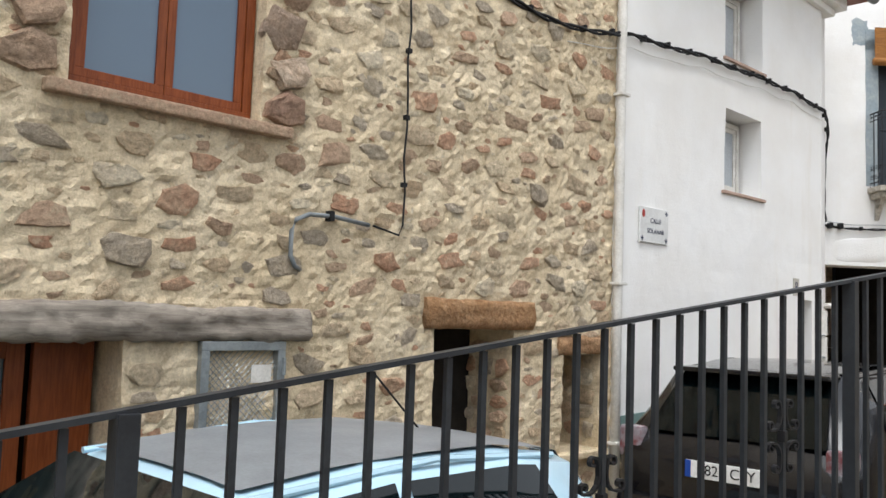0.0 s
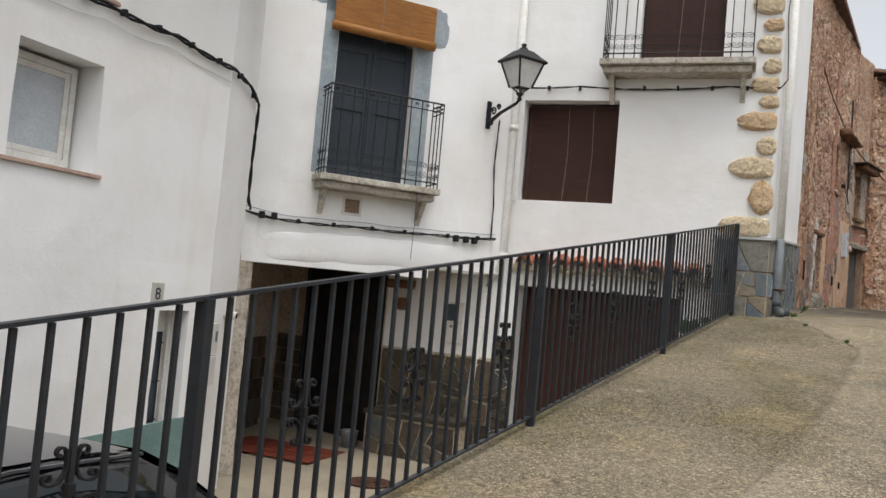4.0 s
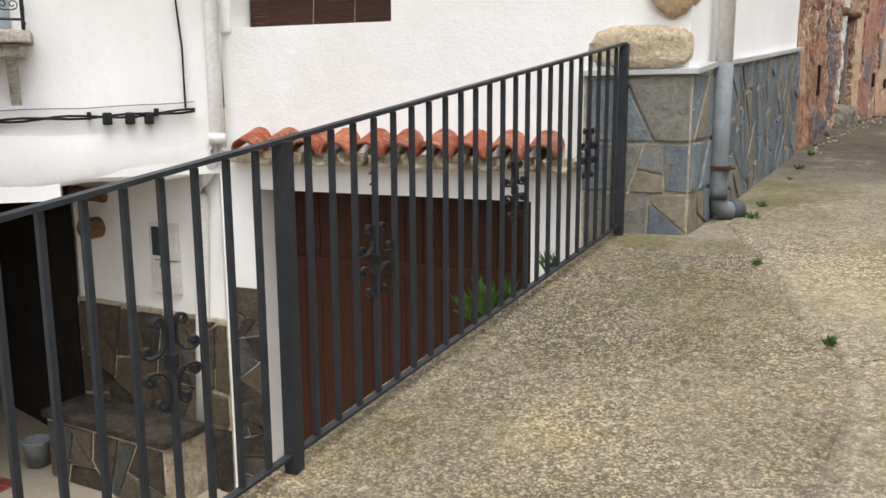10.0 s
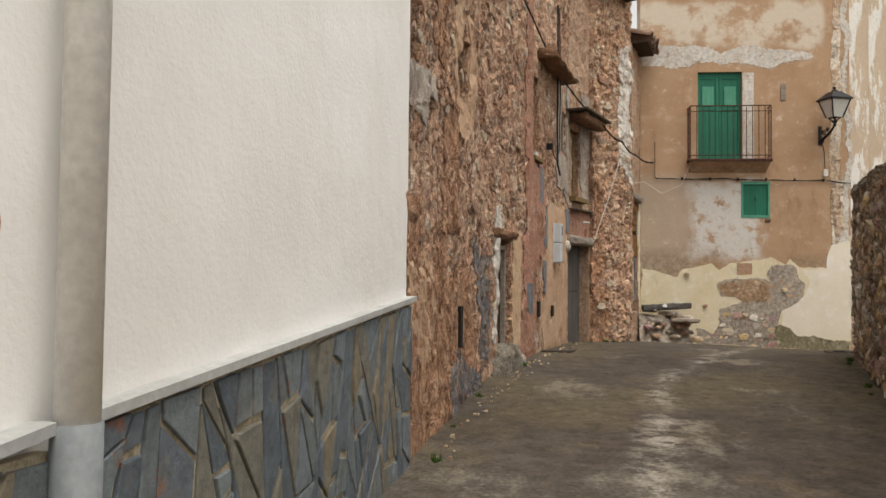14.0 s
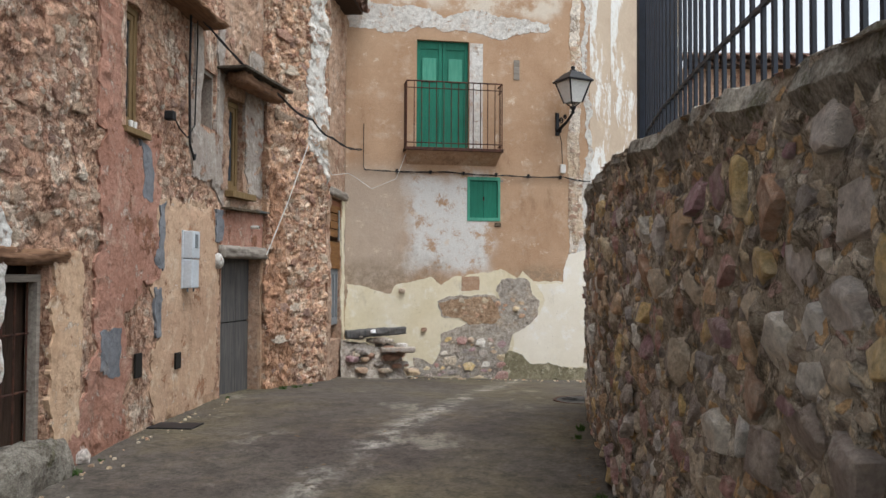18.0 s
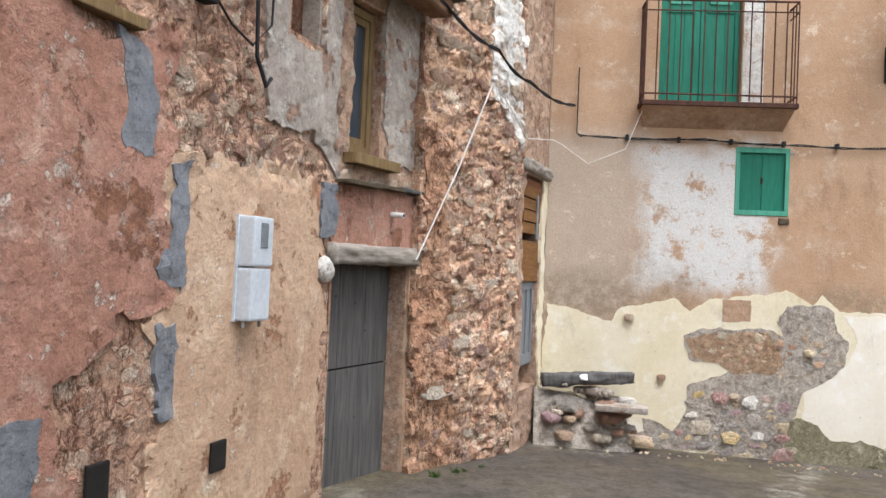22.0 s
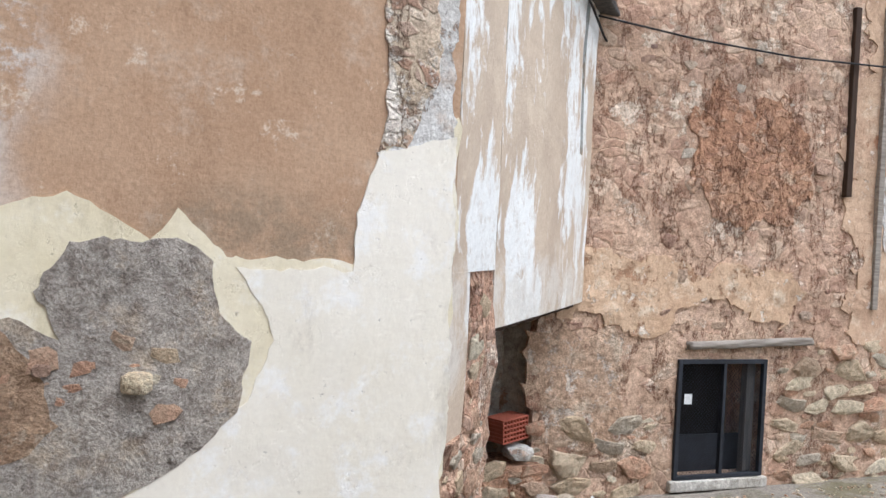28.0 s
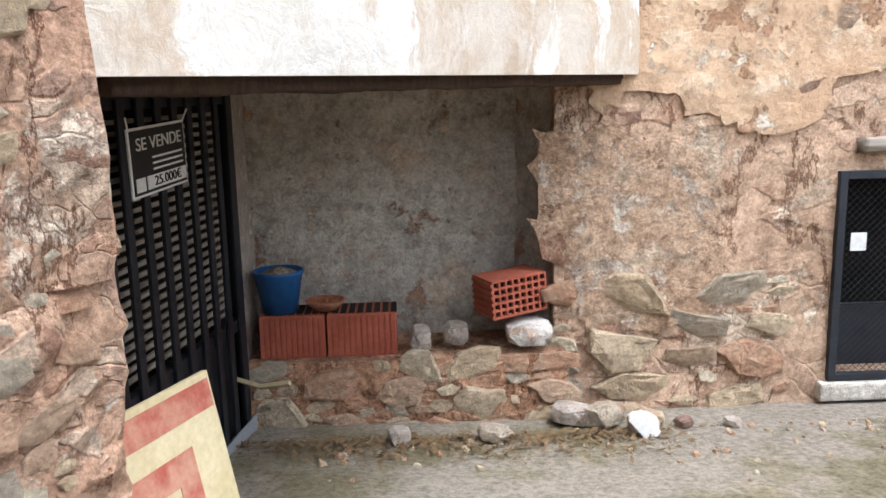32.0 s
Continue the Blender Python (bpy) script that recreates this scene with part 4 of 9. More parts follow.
# retaining wall on the other side, with rounded end
RW = [(3.05, 11.0), (3.62, 15.3), (4.2, 17.8), (4.85, 20.6), (5.62, 23.5), (6.1, 24.1), (7.2, 24.4), (14.0, 24.6)]
RWALLS = []
for (p, q) in zip(RW, RW[1:]):
    RWALLS.append(wall("wall_retaining", q, p, 1.4, 4.7, 0.6, DARKMORT, (), 0.04, 0.04 if p[1] < 24 else 0.2, "dark rubble stone retaining wall", p[1], lump=0.04, cell=11.0))
def rw_top(y):
    return interp(y, [11, 17.7, 19, 21.6, 24], [3.72, 4.31, 4.44, 4.6, 4.62])


for w in RWALLS:
    for v in w.data.vertices:
        v.co.z = min(v.co.z, rw_top((w.matrix_world @ v.co).y) - 0.05)
# closing walls behind
wall("wall_close_south", (-9, -6), (8, -6), -2.2, 5.0, 0.4, WHITE, (), 0.0, 2.0, "plain wall closing the street")
wall("wall_close_east", (7.5, -6.0), (7.5, 11.0), -2.2, 4.0, 0.4, WHITE, (), 0.0, 2.0, "plain wall across the ramp")

# ---- iron railing along the ramp ----
POSTS = [13.96, 11.33, 8.66, 5.97, 3.3, 0.6, -2.1, -4.8]


def rail_pt(y, h):
    return Vector((rail_x(y), y, rise(y) + h))


def spiral(cx, cz, r, a0, turns, n=14, sgn=1):
    return [(cx + r * (1 - 0.75 * i / n) * math.cos(a0 + sgn * turns * 2 * math.pi * i / n), 0.0, cz + r * (1 - 0.75 * i / n) * math.sin(a0 + sgn * turns * 2 * math.pi * i / n)) for i in range(n + 1)]


def scroll_bm(s=1.0):
    """One C-shaped scroll: a curl at the top near the bar, a belly, and a curl out to the side."""
    top = spiral(0.036, 0.098, 0.019, math.pi * 1.05, 0.95, 10, -1)
    end = spiral(0.066, 0.036, 0.017, math.pi * 1.55, 1.0, 10, 1)
    mid = [(0.015, 0.0, 0.082), (0.014, 0.0, 0.062), (0.02, 0.0, 0.04), (0.034, 0.0, 0.024), (0.05, 0.0, 0.019)]
    bm = bmesh.new()
    pts = [Vector(p) * s for p in top[::-1] + mid + end]
    rings = []
    for i, p in enumerate(pts):
        d = (pts[min(i + 1, len(pts) - 1)] - pts[max(i - 1, 0)]).normalized()
        side = Vector((-d.z, 0, d.x)) * 0.0035
        rings.append([bm.verts.new(p + side * a + Vector((0, 0.0085 * b, 0))) for a, b in ((-1, -1), (1, -1), (1, 1), (-1, 1))])
    for a, b in zip(rings, rings[1:]):
        for k in range(4):
            bm.faces.new((a[k], a[(k + 1) % 4], b[(k + 1) % 4], b[k]))
    bm.faces.new(rings[0][::-1])
    bm.faces.new(rings[-1])
    bmesh.ops.recalc_face_normals(bm, faces=bm.faces[:])
    return bm


bar_me = bpy.data.meshes.new("bar")
b_ = box(-0.0085, 0.0085, -0.0085, 0.0085, 0.06, 1.06)
b_.to_mesh(bar_me)
b_.free()
bar_me.materials.append(IRON)
sc_me = bpy.data.meshes.new("scroll")
b_ = scroll_bm(1.12)
b_.to_mesh(sc_me)
b_.free()
sc_me.materials.append(BLACKIRON)
lean = math.atan(0.170)
for n, (y1, y0) in enumerate(zip(POSTS, POSTS[1:])):
    t = thing("iron_railing", Matrix.Translation(rail_pt(y0, 0.0)), "dark grey iron railing panel with scroll ornaments on the ramp edge", "railing", "ramp railing panels")
    o = rail_pt(y0, 0.0)
    for name, h, r in (("top_rail", 1.07, 0.017), ("bottom_rail", 0.06, 0.014)):
        bm = tube([rail_pt(y0, 0) - o, rail_pt((y0 + y1) / 2, 0) - o, rail_pt(y1, 0) - o], r, square=True)
        for v in bm.verts:
            base = rise(v.co.y + y0) - o.z
            v.co.z = base + h + (v.co.z - base) * 0.4
        part(name, bm, IRON, t)
    for py in ((y0, y1) if n == 0 else (y0,)):
        p = rail_pt(py, 0) - o
        part("post", box(p.x - 0.024, p.x + 0.024, p.y - 0.024, p.y + 0.024, p.z - 0.04, p.z + 1.068, 0.003), IRON, t)
    for i in range(1, 24):
        y = y0 + (y1 - y0) * i / 24
        b = new("bar", bar_me)
        b.parent = t
        b.matrix_local = Matrix.Translation(rail_pt(y, 0) - o) @ Matrix.Rotation(-lean, 4, 'Z')
        if i in ((4, 13, 20) if n == 0 else (5, 12, 20)):
            for rx in (0, math.pi):
                for rz in (0, math.pi):
                    s = new("scroll", sc_me)
                    s.parent = t
                    s.matrix_local = Matrix.Translation(rail_pt(y, 0.56) - o) @ Matrix.Rotation(math.pi / 2 - lean + rz, 4, 'Z') @ Matrix.Rotation(rx, 4, 'X')
            p = rail_pt(y, 0.56) - o
            part("collar", box(p.x - 0.014, p.x + 0.014, p.y - 0.014, p.y + 0.014, p.z - 0.02, p.z + 0.02, 0.003), BLACKIRON, t)

# ---- stone house: window, lintels, doors, cabinet ----
BROWNWOOD = wood("varnished_brown_wood", "8A4A26", "6E3718", 2, 0.45)
OLDBEAM = wood("weathered_rough_beam", "8B6A50", "5F4636", 0, 0.9, 3.0)
PALEBEAM = wood("bleached_grey_beam", "A39A8E", "7C7268", 0, 0.9, 3.0)
HEWN = stone_mat("chipped_tan_lintel", ["B8906A", "AC845E"], False, "C8A884", 0.5)
REDBEAM = wood("reddish_timber_lintel", "8C5E44", "6E4632", 0, 0.85, 4.0)
GLASS = glass("dark_window_glass", "39424A")
# blue-grey base colour paints the sky's reflection onto the panes
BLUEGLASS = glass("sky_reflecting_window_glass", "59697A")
# near-black colour that stands for shade inside openings, bores, gaps and cells
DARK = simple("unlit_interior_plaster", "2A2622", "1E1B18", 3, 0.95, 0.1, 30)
WPAINT = simple("white_painted_wood", "DEDBD5", "CFCBC3", 5, 0.5, 0.1, 60)
GREYPVC = simple("grey_plastic_conduit", "7F8486", "6E7376", 6, 0.6, 0.1, 40)
GREENP = simple("grey_green_base_paint", "7C9490", "6C8480", 2, 0.85, 0.25, 40)
WHITEPVC = simple("white_plastic_pipe", "EFEDE8", "E6E3DC", 2, 0.45, 0.03, 30)
PIPEDARK = simple("dark_grey_plastic_elbow", "4E5356", "43484B", 6, 0.6, 0.1, 40)
CABLE = simple("black_rubber_cable", "1A1A1C", "28282A", 12, 0.7, 0.1, 60)
GALV = simple("galvanised_steel", "A6ADB0", "8E9598", 10, 0.4, 0.1, 60, 0.6)


def window(name, m, w, h, mat, panes=2, depth=0.07, label="", glassmat=None, rail=None, sill=None):
    """A casement window in its frame; origin at the lower left of the opening's face."""
    t = thing(name, m, label, "window")
    f = 0.055
    bm = bmesh.new()
    for x0, x1, z0, z1 in ((0, w, 0, f), (0, w, h - f, h), (0, f, f, h - f), (w - f, w, f, h - f)):
        box(x0, x1, 0, depth, z0, z1, 0.004, bm)
    part("window_frame", bm, mat, t)
    pw = (w - 2 * f) / panes
    for i in range(panes):
        x0 = f + i * pw
        bm = bmesh.new()
        s = 0.05
        for a, b, c, d in ((x0 + 0.002, x0 + pw - 0.002, f + 0.002, f + s), (x0 + 0.002, x0 + pw - 0.002, h - f - s, h - f - 0.002), (x0 + 0.002, x0 + s, f + s, h - f - s), (x0 + pw - s, x0 + pw - 0.002, f + s, h - f - s)):
            box(a, b, 0.012, 0.052, c, d, 0.003, bm)
        sash = part("sash", bm, mat, t)
        g = part("pane", box(x0 + s, x0 + pw - s, 0.028, 0.034, f + s, h - f - s), glassmat or GLASS, sash)
        g.visible_shadow = False
    if sill:
        part("window_sill", box(-0.06, w + 0.1, -0.09, 0.12, -0.05, -0.004, 0.01), sill, t)
    return t


def rough_beam(length, h, d, seed, taper=0.0, rough=1.0):
    """A hewn beam with an uneven skin, lying along x, face to -y."""
    bm = bmesh.new()
    n = max(20, int(length / 0.022))
    rings = []
    for i in range(n + 1):
        x = length * i / n
        k = 1 - taper * i / n
        ring = []
        for j in range(22):
            a = 2 * math.pi * j / 22
            cy, cz = math.cos(a), math.sin(a)
            q = max(abs(cy), abs(cz)) ** (0.92 if rough > 0.6 else 0.99)
            p = Vector((x * 2.2 + seed, cy * 0.9, cz * 0.9))
            s = 1 + rough * (0.2 * noise.noise(p * 1.6) + 0.16 * noise.noise(p * 5) + 0.09 * noise.noise(p * 11) + 0.07 * noise.noise(Vector((x * 6 + seed, cy * 14, cz * 14))))
            ring.append(bm.verts.new((x + 0.02 * noise.noise(p * 3), d / 2 + cy * d / 2 / q * s * k, h / 2 + cz * h / 2 / q * s * k)))
        rings.append(ring)
    for a, b in zip(rings, rings[1:]):
        for j in range(22):
            bm.faces.new((a[j], b[j], b[(j + 1) % 22], a[(j + 1) % 22]))
    bm.faces.new(rings[0])
    bm.faces.new(rings[-1][::-1])
    bmesh.ops.recalc_face_normals(bm, faces=bm.faces[:])
    for f in bm.faces:
        f.smooth = True
    return bm


SM = stone_house.matrix_world
window("window_1", SM @ Matrix.Translation((su + 1.37, 0.10, 2.41)), 1.06, 1.33, BROWNWOOD, 2, 0.08, "brown wooden casement window, panes tinted like reflected sky, with stone sill", BLUEGLASS)
part("window_sill", box(su + 1.24, su + 2.62, -0.07, 0.3, 2.33, 2.395, 0.012), STONE_T, stone_house, "flat reddish stone slab sill")
# near-black sheet paints the shade of the room
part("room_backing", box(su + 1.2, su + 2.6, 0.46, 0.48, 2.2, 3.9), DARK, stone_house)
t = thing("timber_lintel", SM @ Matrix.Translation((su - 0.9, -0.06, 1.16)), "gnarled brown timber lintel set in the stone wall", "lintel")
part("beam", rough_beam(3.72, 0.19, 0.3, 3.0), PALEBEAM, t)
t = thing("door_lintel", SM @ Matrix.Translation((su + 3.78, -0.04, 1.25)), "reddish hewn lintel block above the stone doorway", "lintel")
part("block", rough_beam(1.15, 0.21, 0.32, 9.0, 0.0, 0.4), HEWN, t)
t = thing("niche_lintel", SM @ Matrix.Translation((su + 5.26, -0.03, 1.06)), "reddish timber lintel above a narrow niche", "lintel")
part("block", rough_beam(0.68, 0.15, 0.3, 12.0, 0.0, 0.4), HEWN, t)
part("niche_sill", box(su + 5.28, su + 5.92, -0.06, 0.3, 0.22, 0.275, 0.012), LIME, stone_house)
# sheets painted near-black for the shade deep in the low openings
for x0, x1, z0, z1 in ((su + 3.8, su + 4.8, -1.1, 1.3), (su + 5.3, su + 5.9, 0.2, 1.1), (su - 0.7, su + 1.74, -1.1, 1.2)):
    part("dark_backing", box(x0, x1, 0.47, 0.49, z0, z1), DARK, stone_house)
# glazed brown double door under the lintel
t = thing("glazed_door", SM @ Matrix.Translation((su - 0.55, 0.28, -0.68)), "reddish-brown wooden double door with dark glass panes", "door")
for i in range(3):
    x = i * 0.64
    bm = bmesh.new()
    for a, b, c, d in ((x, x + 0.09, 0, 1.84), (x + 0.53, x + 0.62, 0, 1.84), (x + 0.09, x + 0.53, 0, 0.5), (x + 0.09, x + 0.53, 1.74, 1.84)):
        box(a, b, 0, 0.05, c, d, 0.004, bm)
    lf = part("leaf", bm, BROWNWOOD, t)
    part("pane", box(x + 0.09, x + 0.53, 0.02, 0.028, 0.5, 1.74), GLASS, lf)
part("door_frame", box(1.94, 2.24, 0, 0.05, 0, 1.84, 0.004), BROWNWOOD, t)
# meter cabinet with wire mesh door
t = thing("mesh_cabinet", SM @ Matrix.Translation((su + 2.125, 0.005, 0.42)), "grey galvanised cabinet with wire mesh door and paper label", "cabinet")
cw, ch = 0.53, 0.74
bm = bmesh.new()
for a, b, c, d in ((0, cw, 0, 0.05), (0, cw, ch - 0.05, ch), (0, 0.05, 0.05, ch - 0.05), (cw - 0.05, cw, 0.05, ch - 0.05)):
    box(a, b, -0.05, 0.02, c, d, 0.004, bm)
part("frame", bm, GALV, t)
# back painted near-black for the shade inside the cabinet
part("back_panel", box(0.03, cw - 0.03, 0.012, 0.02, 0.03, ch - 0.03), DARK, t)
bm = bmesh.new()
for i in range(-18, 22):
    for s in (-1, 1):
        x = i * 0.036
        z0, z1 = 0.05, ch - 0.05
        p, q = (x, z0), (x + s * (z1 - z0), z1)
        lo, hi = 0.05, cw - 0.05
        pts = []
        for f in (0.0, 1.0):
            pts.append([p[0] + (q[0] - p[0]) * f, z0 + (z1 - z0) * f])
        (xa, za), (xb, zb) = pts
        k = s
        if xa < lo:
            za, xa = za + (lo - xa) * k, lo
        if xa > hi:
            za, xa = za + (hi - xa) * k, hi
        if xb < lo:
            zb, xb = zb + (lo - xb) * k, lo
        if xb > hi:
            zb, xb = zb + (hi - xb) * k, hi
        if zb - za > 0.02 and z0 <= za < z1:
            tube([(xa, -0.02 + 0.003 * s, za), (xb, -0.02 + 0.003 * s, zb)], 0.0022, 4, bm)
part("wire_mesh", bm, GALV, t)
part("label_plate", box(0.32, 0.45, -0.031, -0.027, 0.51, 0.61), WPAINT, t, "white paper label")
part("hinge", tube([(0.012, -0.058, 0.12), (0.012, -0.058, 0.22)], 0.01), GALV, t)
part("hinge", tube([(cw - 0.012, -0.058, 0.55), (cw - 0.012, -0.058, 0.65)], 0.01), GALV, t)

# cables and pipes on the stone house
t = thing("wall_cable", SM @ Matrix.Translation((su + 3.53, -0.03, 1.87)), "thin black cable fixed down the stone wall", "cable")
part("cable", tube([(-0.25, 0, 0.02), (-0.03, 0, -0.02), (0.0, 0, 0.05)] + [(0.012 * math.sin(i * 2.3), 0, 0.05 + i * 0.22) for i in range(1, 16)], 0.007, 6), CABLE, t)
for i in range(6):
    part("clip", box(-0.016, 0.016, -0.014, 0.02, 0.3 + i * 0.45, 0.33 + i * 0.45), CABLE, t)
t = thing("conduit_pipe", SM @ Matrix.Translation((su + 2.66, -0.035, 1.6)), "bent grey conduit pipe on the stone wall", "pipe")
part("pipe", tube([(0.09, 0.03, -0.02), (0.03, 0, 0.0), (0.0, 0, 0.06), (0.0, 0, 0.2), (0.03, 0, 0.27), (0.12, 0, 0.31), (0.3, 0, 0.315), (0.58, 0, 0.29)], 0.014, 10), GREYPVC, t, smooth=True)
part("clip", box(0.26, 0.29, -0.024, 0.03, 0.285, 0.345), CABLE, t)
t = thing("downpipe", SM @ Matrix.Translation((su + 6.02, -0.05, -0.6)), "white downpipe between the stone and white houses", "downpipe")
part("pipe", tube([(0, 0, 0), (0, 0, 2.2), (0, 0, 4.4), (0, 0, 6.6)], 0.042, 12), WPAINT, t, smooth=True)
for z in (0.9, 2.25, 3.9):
    part("bracket", box(-0.052, 0.075, -0.05, 0.05, z, z + 0.025, 0.004), WPAINT, t)


def cable_run(pts, r=0.012, sag=0.01, strands=2, seed=0):
    """A bundle of twisted cables through some points."""
    rnd = random.Random(seed)
    bm = bmesh.new()
    line = []
    for a, b in zip(pts, pts[1:]):
        a, b = Vector(a), Vector(b)
        n = max(3, int((b - a).length / 0.09))
        line += [a + (b - a) * (i / n) + Vector((0, 0, -sag * math.sin(math.pi * i / n))) for i in range(n)]
    line.append(Vector(pts[-1]))
    for s in range(strands):
        tube([p + Vector((0.0, -0.006 + r * 0.7 * math.cos(i * 0.9 + s * 3.1), r * 0.9 * math.sin(i * 0.9 + s * 3.1))) for i, p in enumerate(line)], r * 0.75, 6, bm)
    return bm


def clips_along(t, pts, gap=0.5, mat=None):
    for a, b in zip(pts, pts[1:]):
        a, b = Vector(a), Vector(b)
        for i in range(int((b - a).length / gap)):
            p = a + (b - a) * ((i + 0.5) * gap / (b - a).length)
            part("clip", box(p.x - 0.014, p.x + 0.014, p.y - 0.02, p.y + 0.04, p.z - 0.025, p.z + 0.025), mat or CABLE, t)


wm = white_house.matrix_world
t = thing("cable_bundle", wm, "thick black cable bundle running across the white wall", "cable")
pts = [(-3.2, -0.045, 3.86), (-1.42, -0.045, 3.75), (-0.73, -0.045, 3.73), (0.15, -0.045, 3.89), (1.42, -0.04, 4.0), (2.62, -0.04, 4.05), (3.45, -0.035, 4.06), (4.27, -0.03, 4.0)]
part("cable", cable_run(pts, 0.016, 0.02, 3), CABLE, t, smooth=True)
part("thin_cable", cable_run([(p[0], p[1] + 0.02, p[2] - 0.12) for p in pts[2:]], 0.006, 0.02, 1), WPAINT, t)
clips_along(t, pts, 0.4)

# ---- white house: windows, door, sign, boxes ----
part("green_base", box(0.02, 4.2, -0.012, 0.02, -1.2, 0.0), GREENP, white_house).matrix_local = Matrix(((1, 0, 0, 0), (0, 1, 0, 0), (0.078, 0, 1, 0.52), (0, 0, 0, 1)))
for z, h in ((2.72, 0.86), (4.12, 0.88)):
    window("window_2", wm @ Matrix.Translation((2.0, 0.24, z + 0.03)), 0.68, h - 0.06, WPAINT, 1, 0.06, "small white window set deep in the white wall", simple("milky_window_glass", "B9BEC2", "AEB4B8", 4, 0.15, 0.0))
    part("dark_backing", box(1.9, 2.74, 0.4, 0.42, z - 0.02, z + h), DARK, white_house)
    part("window_sill", box(1.86, 2.78, -0.03, 0.3, z - 0.035, z - 0.003, 0.006), simple("pinkish_clay_sill", "BFA596", "AE9384", 6, 0.8), white_house)
TILE = simple("glazed_white_tile", "E4E4E2", "D8D8D6", 4, 0.25, 0.05, 50)
INK = simple("dark_blue_enamel", "2A3350", "222A44", 6, 0.4, 0.05, 50)
REDINK = simple("red_enamel", "A23A34", "B0463E", 6, 0.4, 0.05, 50)


def words(text, size, mat, parent, x, z, y, name="lettering", align='CENTER', depth=0.001):
    cu = bpy.data.curves.new(name, 'FONT')
    cu.body, cu.size, cu.align_x, cu.align_y, cu.extrude = text, size, align, 'CENTER', depth
    tmp = bpy.data.objects.new(name, cu)
    scene.collection.objects.link(tmp)
    bpy.context.view_layer.update()
    me = bpy.data.meshes.new_from_object(tmp)
    bpy.data.objects.remove(tmp)
    me.materials.clear()
    me.materials.append(mat)
    ob = new(name, me)
    ob.parent = parent
    ob.matrix_local = Matrix.Translation((x, y, z)) @ Matrix.Rotation(math.pi / 2, 4, 'X')
    return ob


t = thing("street_sign", wm @ Matrix.Translation((0.37, -0.02, 2.06)), "white glazed tile street name sign with dark blue letters", "sign")
part("plate", box(0, 0.46, 0, 0.02, 0, 0.32, 0.004), TILE, t)
words("CALLE", 0.062, INK, t, 0.25, 0.20, -0.002)
words("SOLANAR", 0.062, INK, t, 0.25, 0.105, -0.002)
part("emblem", lathe([(0.0, -0.001), (0.028, 0.0), (0.028, 0.004), (0.0, 0.005)], 8), REDINK, t).matrix_local = Matrix.Translation((0.05, -0.001, 0.26)) @ Matrix.Rotation(math.pi / 2, 4, 'X') @ Matrix.Diagonal((0.8, 1.3, 1, 1))
for x, z in ((0.035, 0.035), (0.425, 0.035), (0.425, 0.285)):
    part("corner_ornament", box(x - 0.022, x + 0.022, -0.003, 0.0, z - 0.006, z + 0.006), INK, t)
    part("corner_ornament", box(x - 0.006, x + 0.006, -0.003, 0.0, z - 0.022, z + 0.022), INK, t)
t = thing("house_number", wm @ Matrix.Translation((3.50, -0.012, 1.70)), "pale stone house number tile", "sign")
part("plate", box(0, 0.15, 0, 0.012, 0, 0.2, 0.003), simple("pale_grey_tile", "C4BFB4", "B7B2A7", 5, 0.5), t)
words("8", 0.15, INK, t, 0.075, 0.1, -0.002)
t = thing("front_door", wm @ Matrix.Translation((3.62, 0.2, -0.45)), "white framed door with black window grille", "door")
part("leaf", box(0.0, 0.4, 0.02, 0.06, 0, 2.1), WPAINT, t)
part("door_frame", box(0.0, 0.05, -0.02, 0.02, 0, 2.1, 0.004), WPAINT, t)
part("door_frame", box(0.35, 0.4, -0.02, 0.02, 0, 2.1, 0.004), WPAINT, t)
part("glass_panel", box(0.08, 0.32, 0.005, 0.018, 0.9, 1.9), GLASS, t)
for i in range(3):
    part("grille_bar", tube([(0.11 + i * 0.09, -0.01, 0.9), (0.11 + i * 0.09, -0.01, 1.9)], 0.007, 6), BLACKIRON, t)
for z in (1.1, 1.45, 1.8):
    part("grille_bar", tube([(0.08, -0.01, z), (0.32, -0.01, z)], 0.007, 6), BLACKIRON, t)
t = thing("meter_box", corner_white.matrix_world @ Matrix.Translation((0.05, -0.06, 0.95)), "cream plastic meter box on the white wall", "meter box")
part("upper_box", box(0, 0.17, 0, 0.07, 0.3, 0.6, 0.01), WPAINT, t)
part("lower_box", box(0, 0.17, 0, 0.07, 0, 0.28, 0.01), WPAINT, t)
part("dial_window", box(0.08, 0.14, -0.004, 0.002, 0.42, 0.52, 0.002), GREYPVC, t)
for z in (0.29, 0.03):
    part("lug", box(-0.03, 0.0, 0.02, 0.05, z, z + 0.02), GREYPVC, t)
t = thing("vent_stub", corner_white.matrix_world @ Matrix.Translation((0.52, 0.0, 1.62)), "white plastic pipe stub in the wall", "pipe")
part("pipe", tube([(0, 0.02, 0), (0, -0.09, 0.0), (0, -0.12, -0.005)], 0.035, 12), WPAINT, t, smooth=True)
part("collar", tube([(0, -0.095, 0), (0, -0.125, -0.003)], 0.042, 12), WPAINT, t, smooth=True)
# dark plug, the shade of the pipe's inside as colour
part("bore", tube([(0, -0.1, 0), (0, -0.127, -0.003)], 0.028, 12), DARK, t)

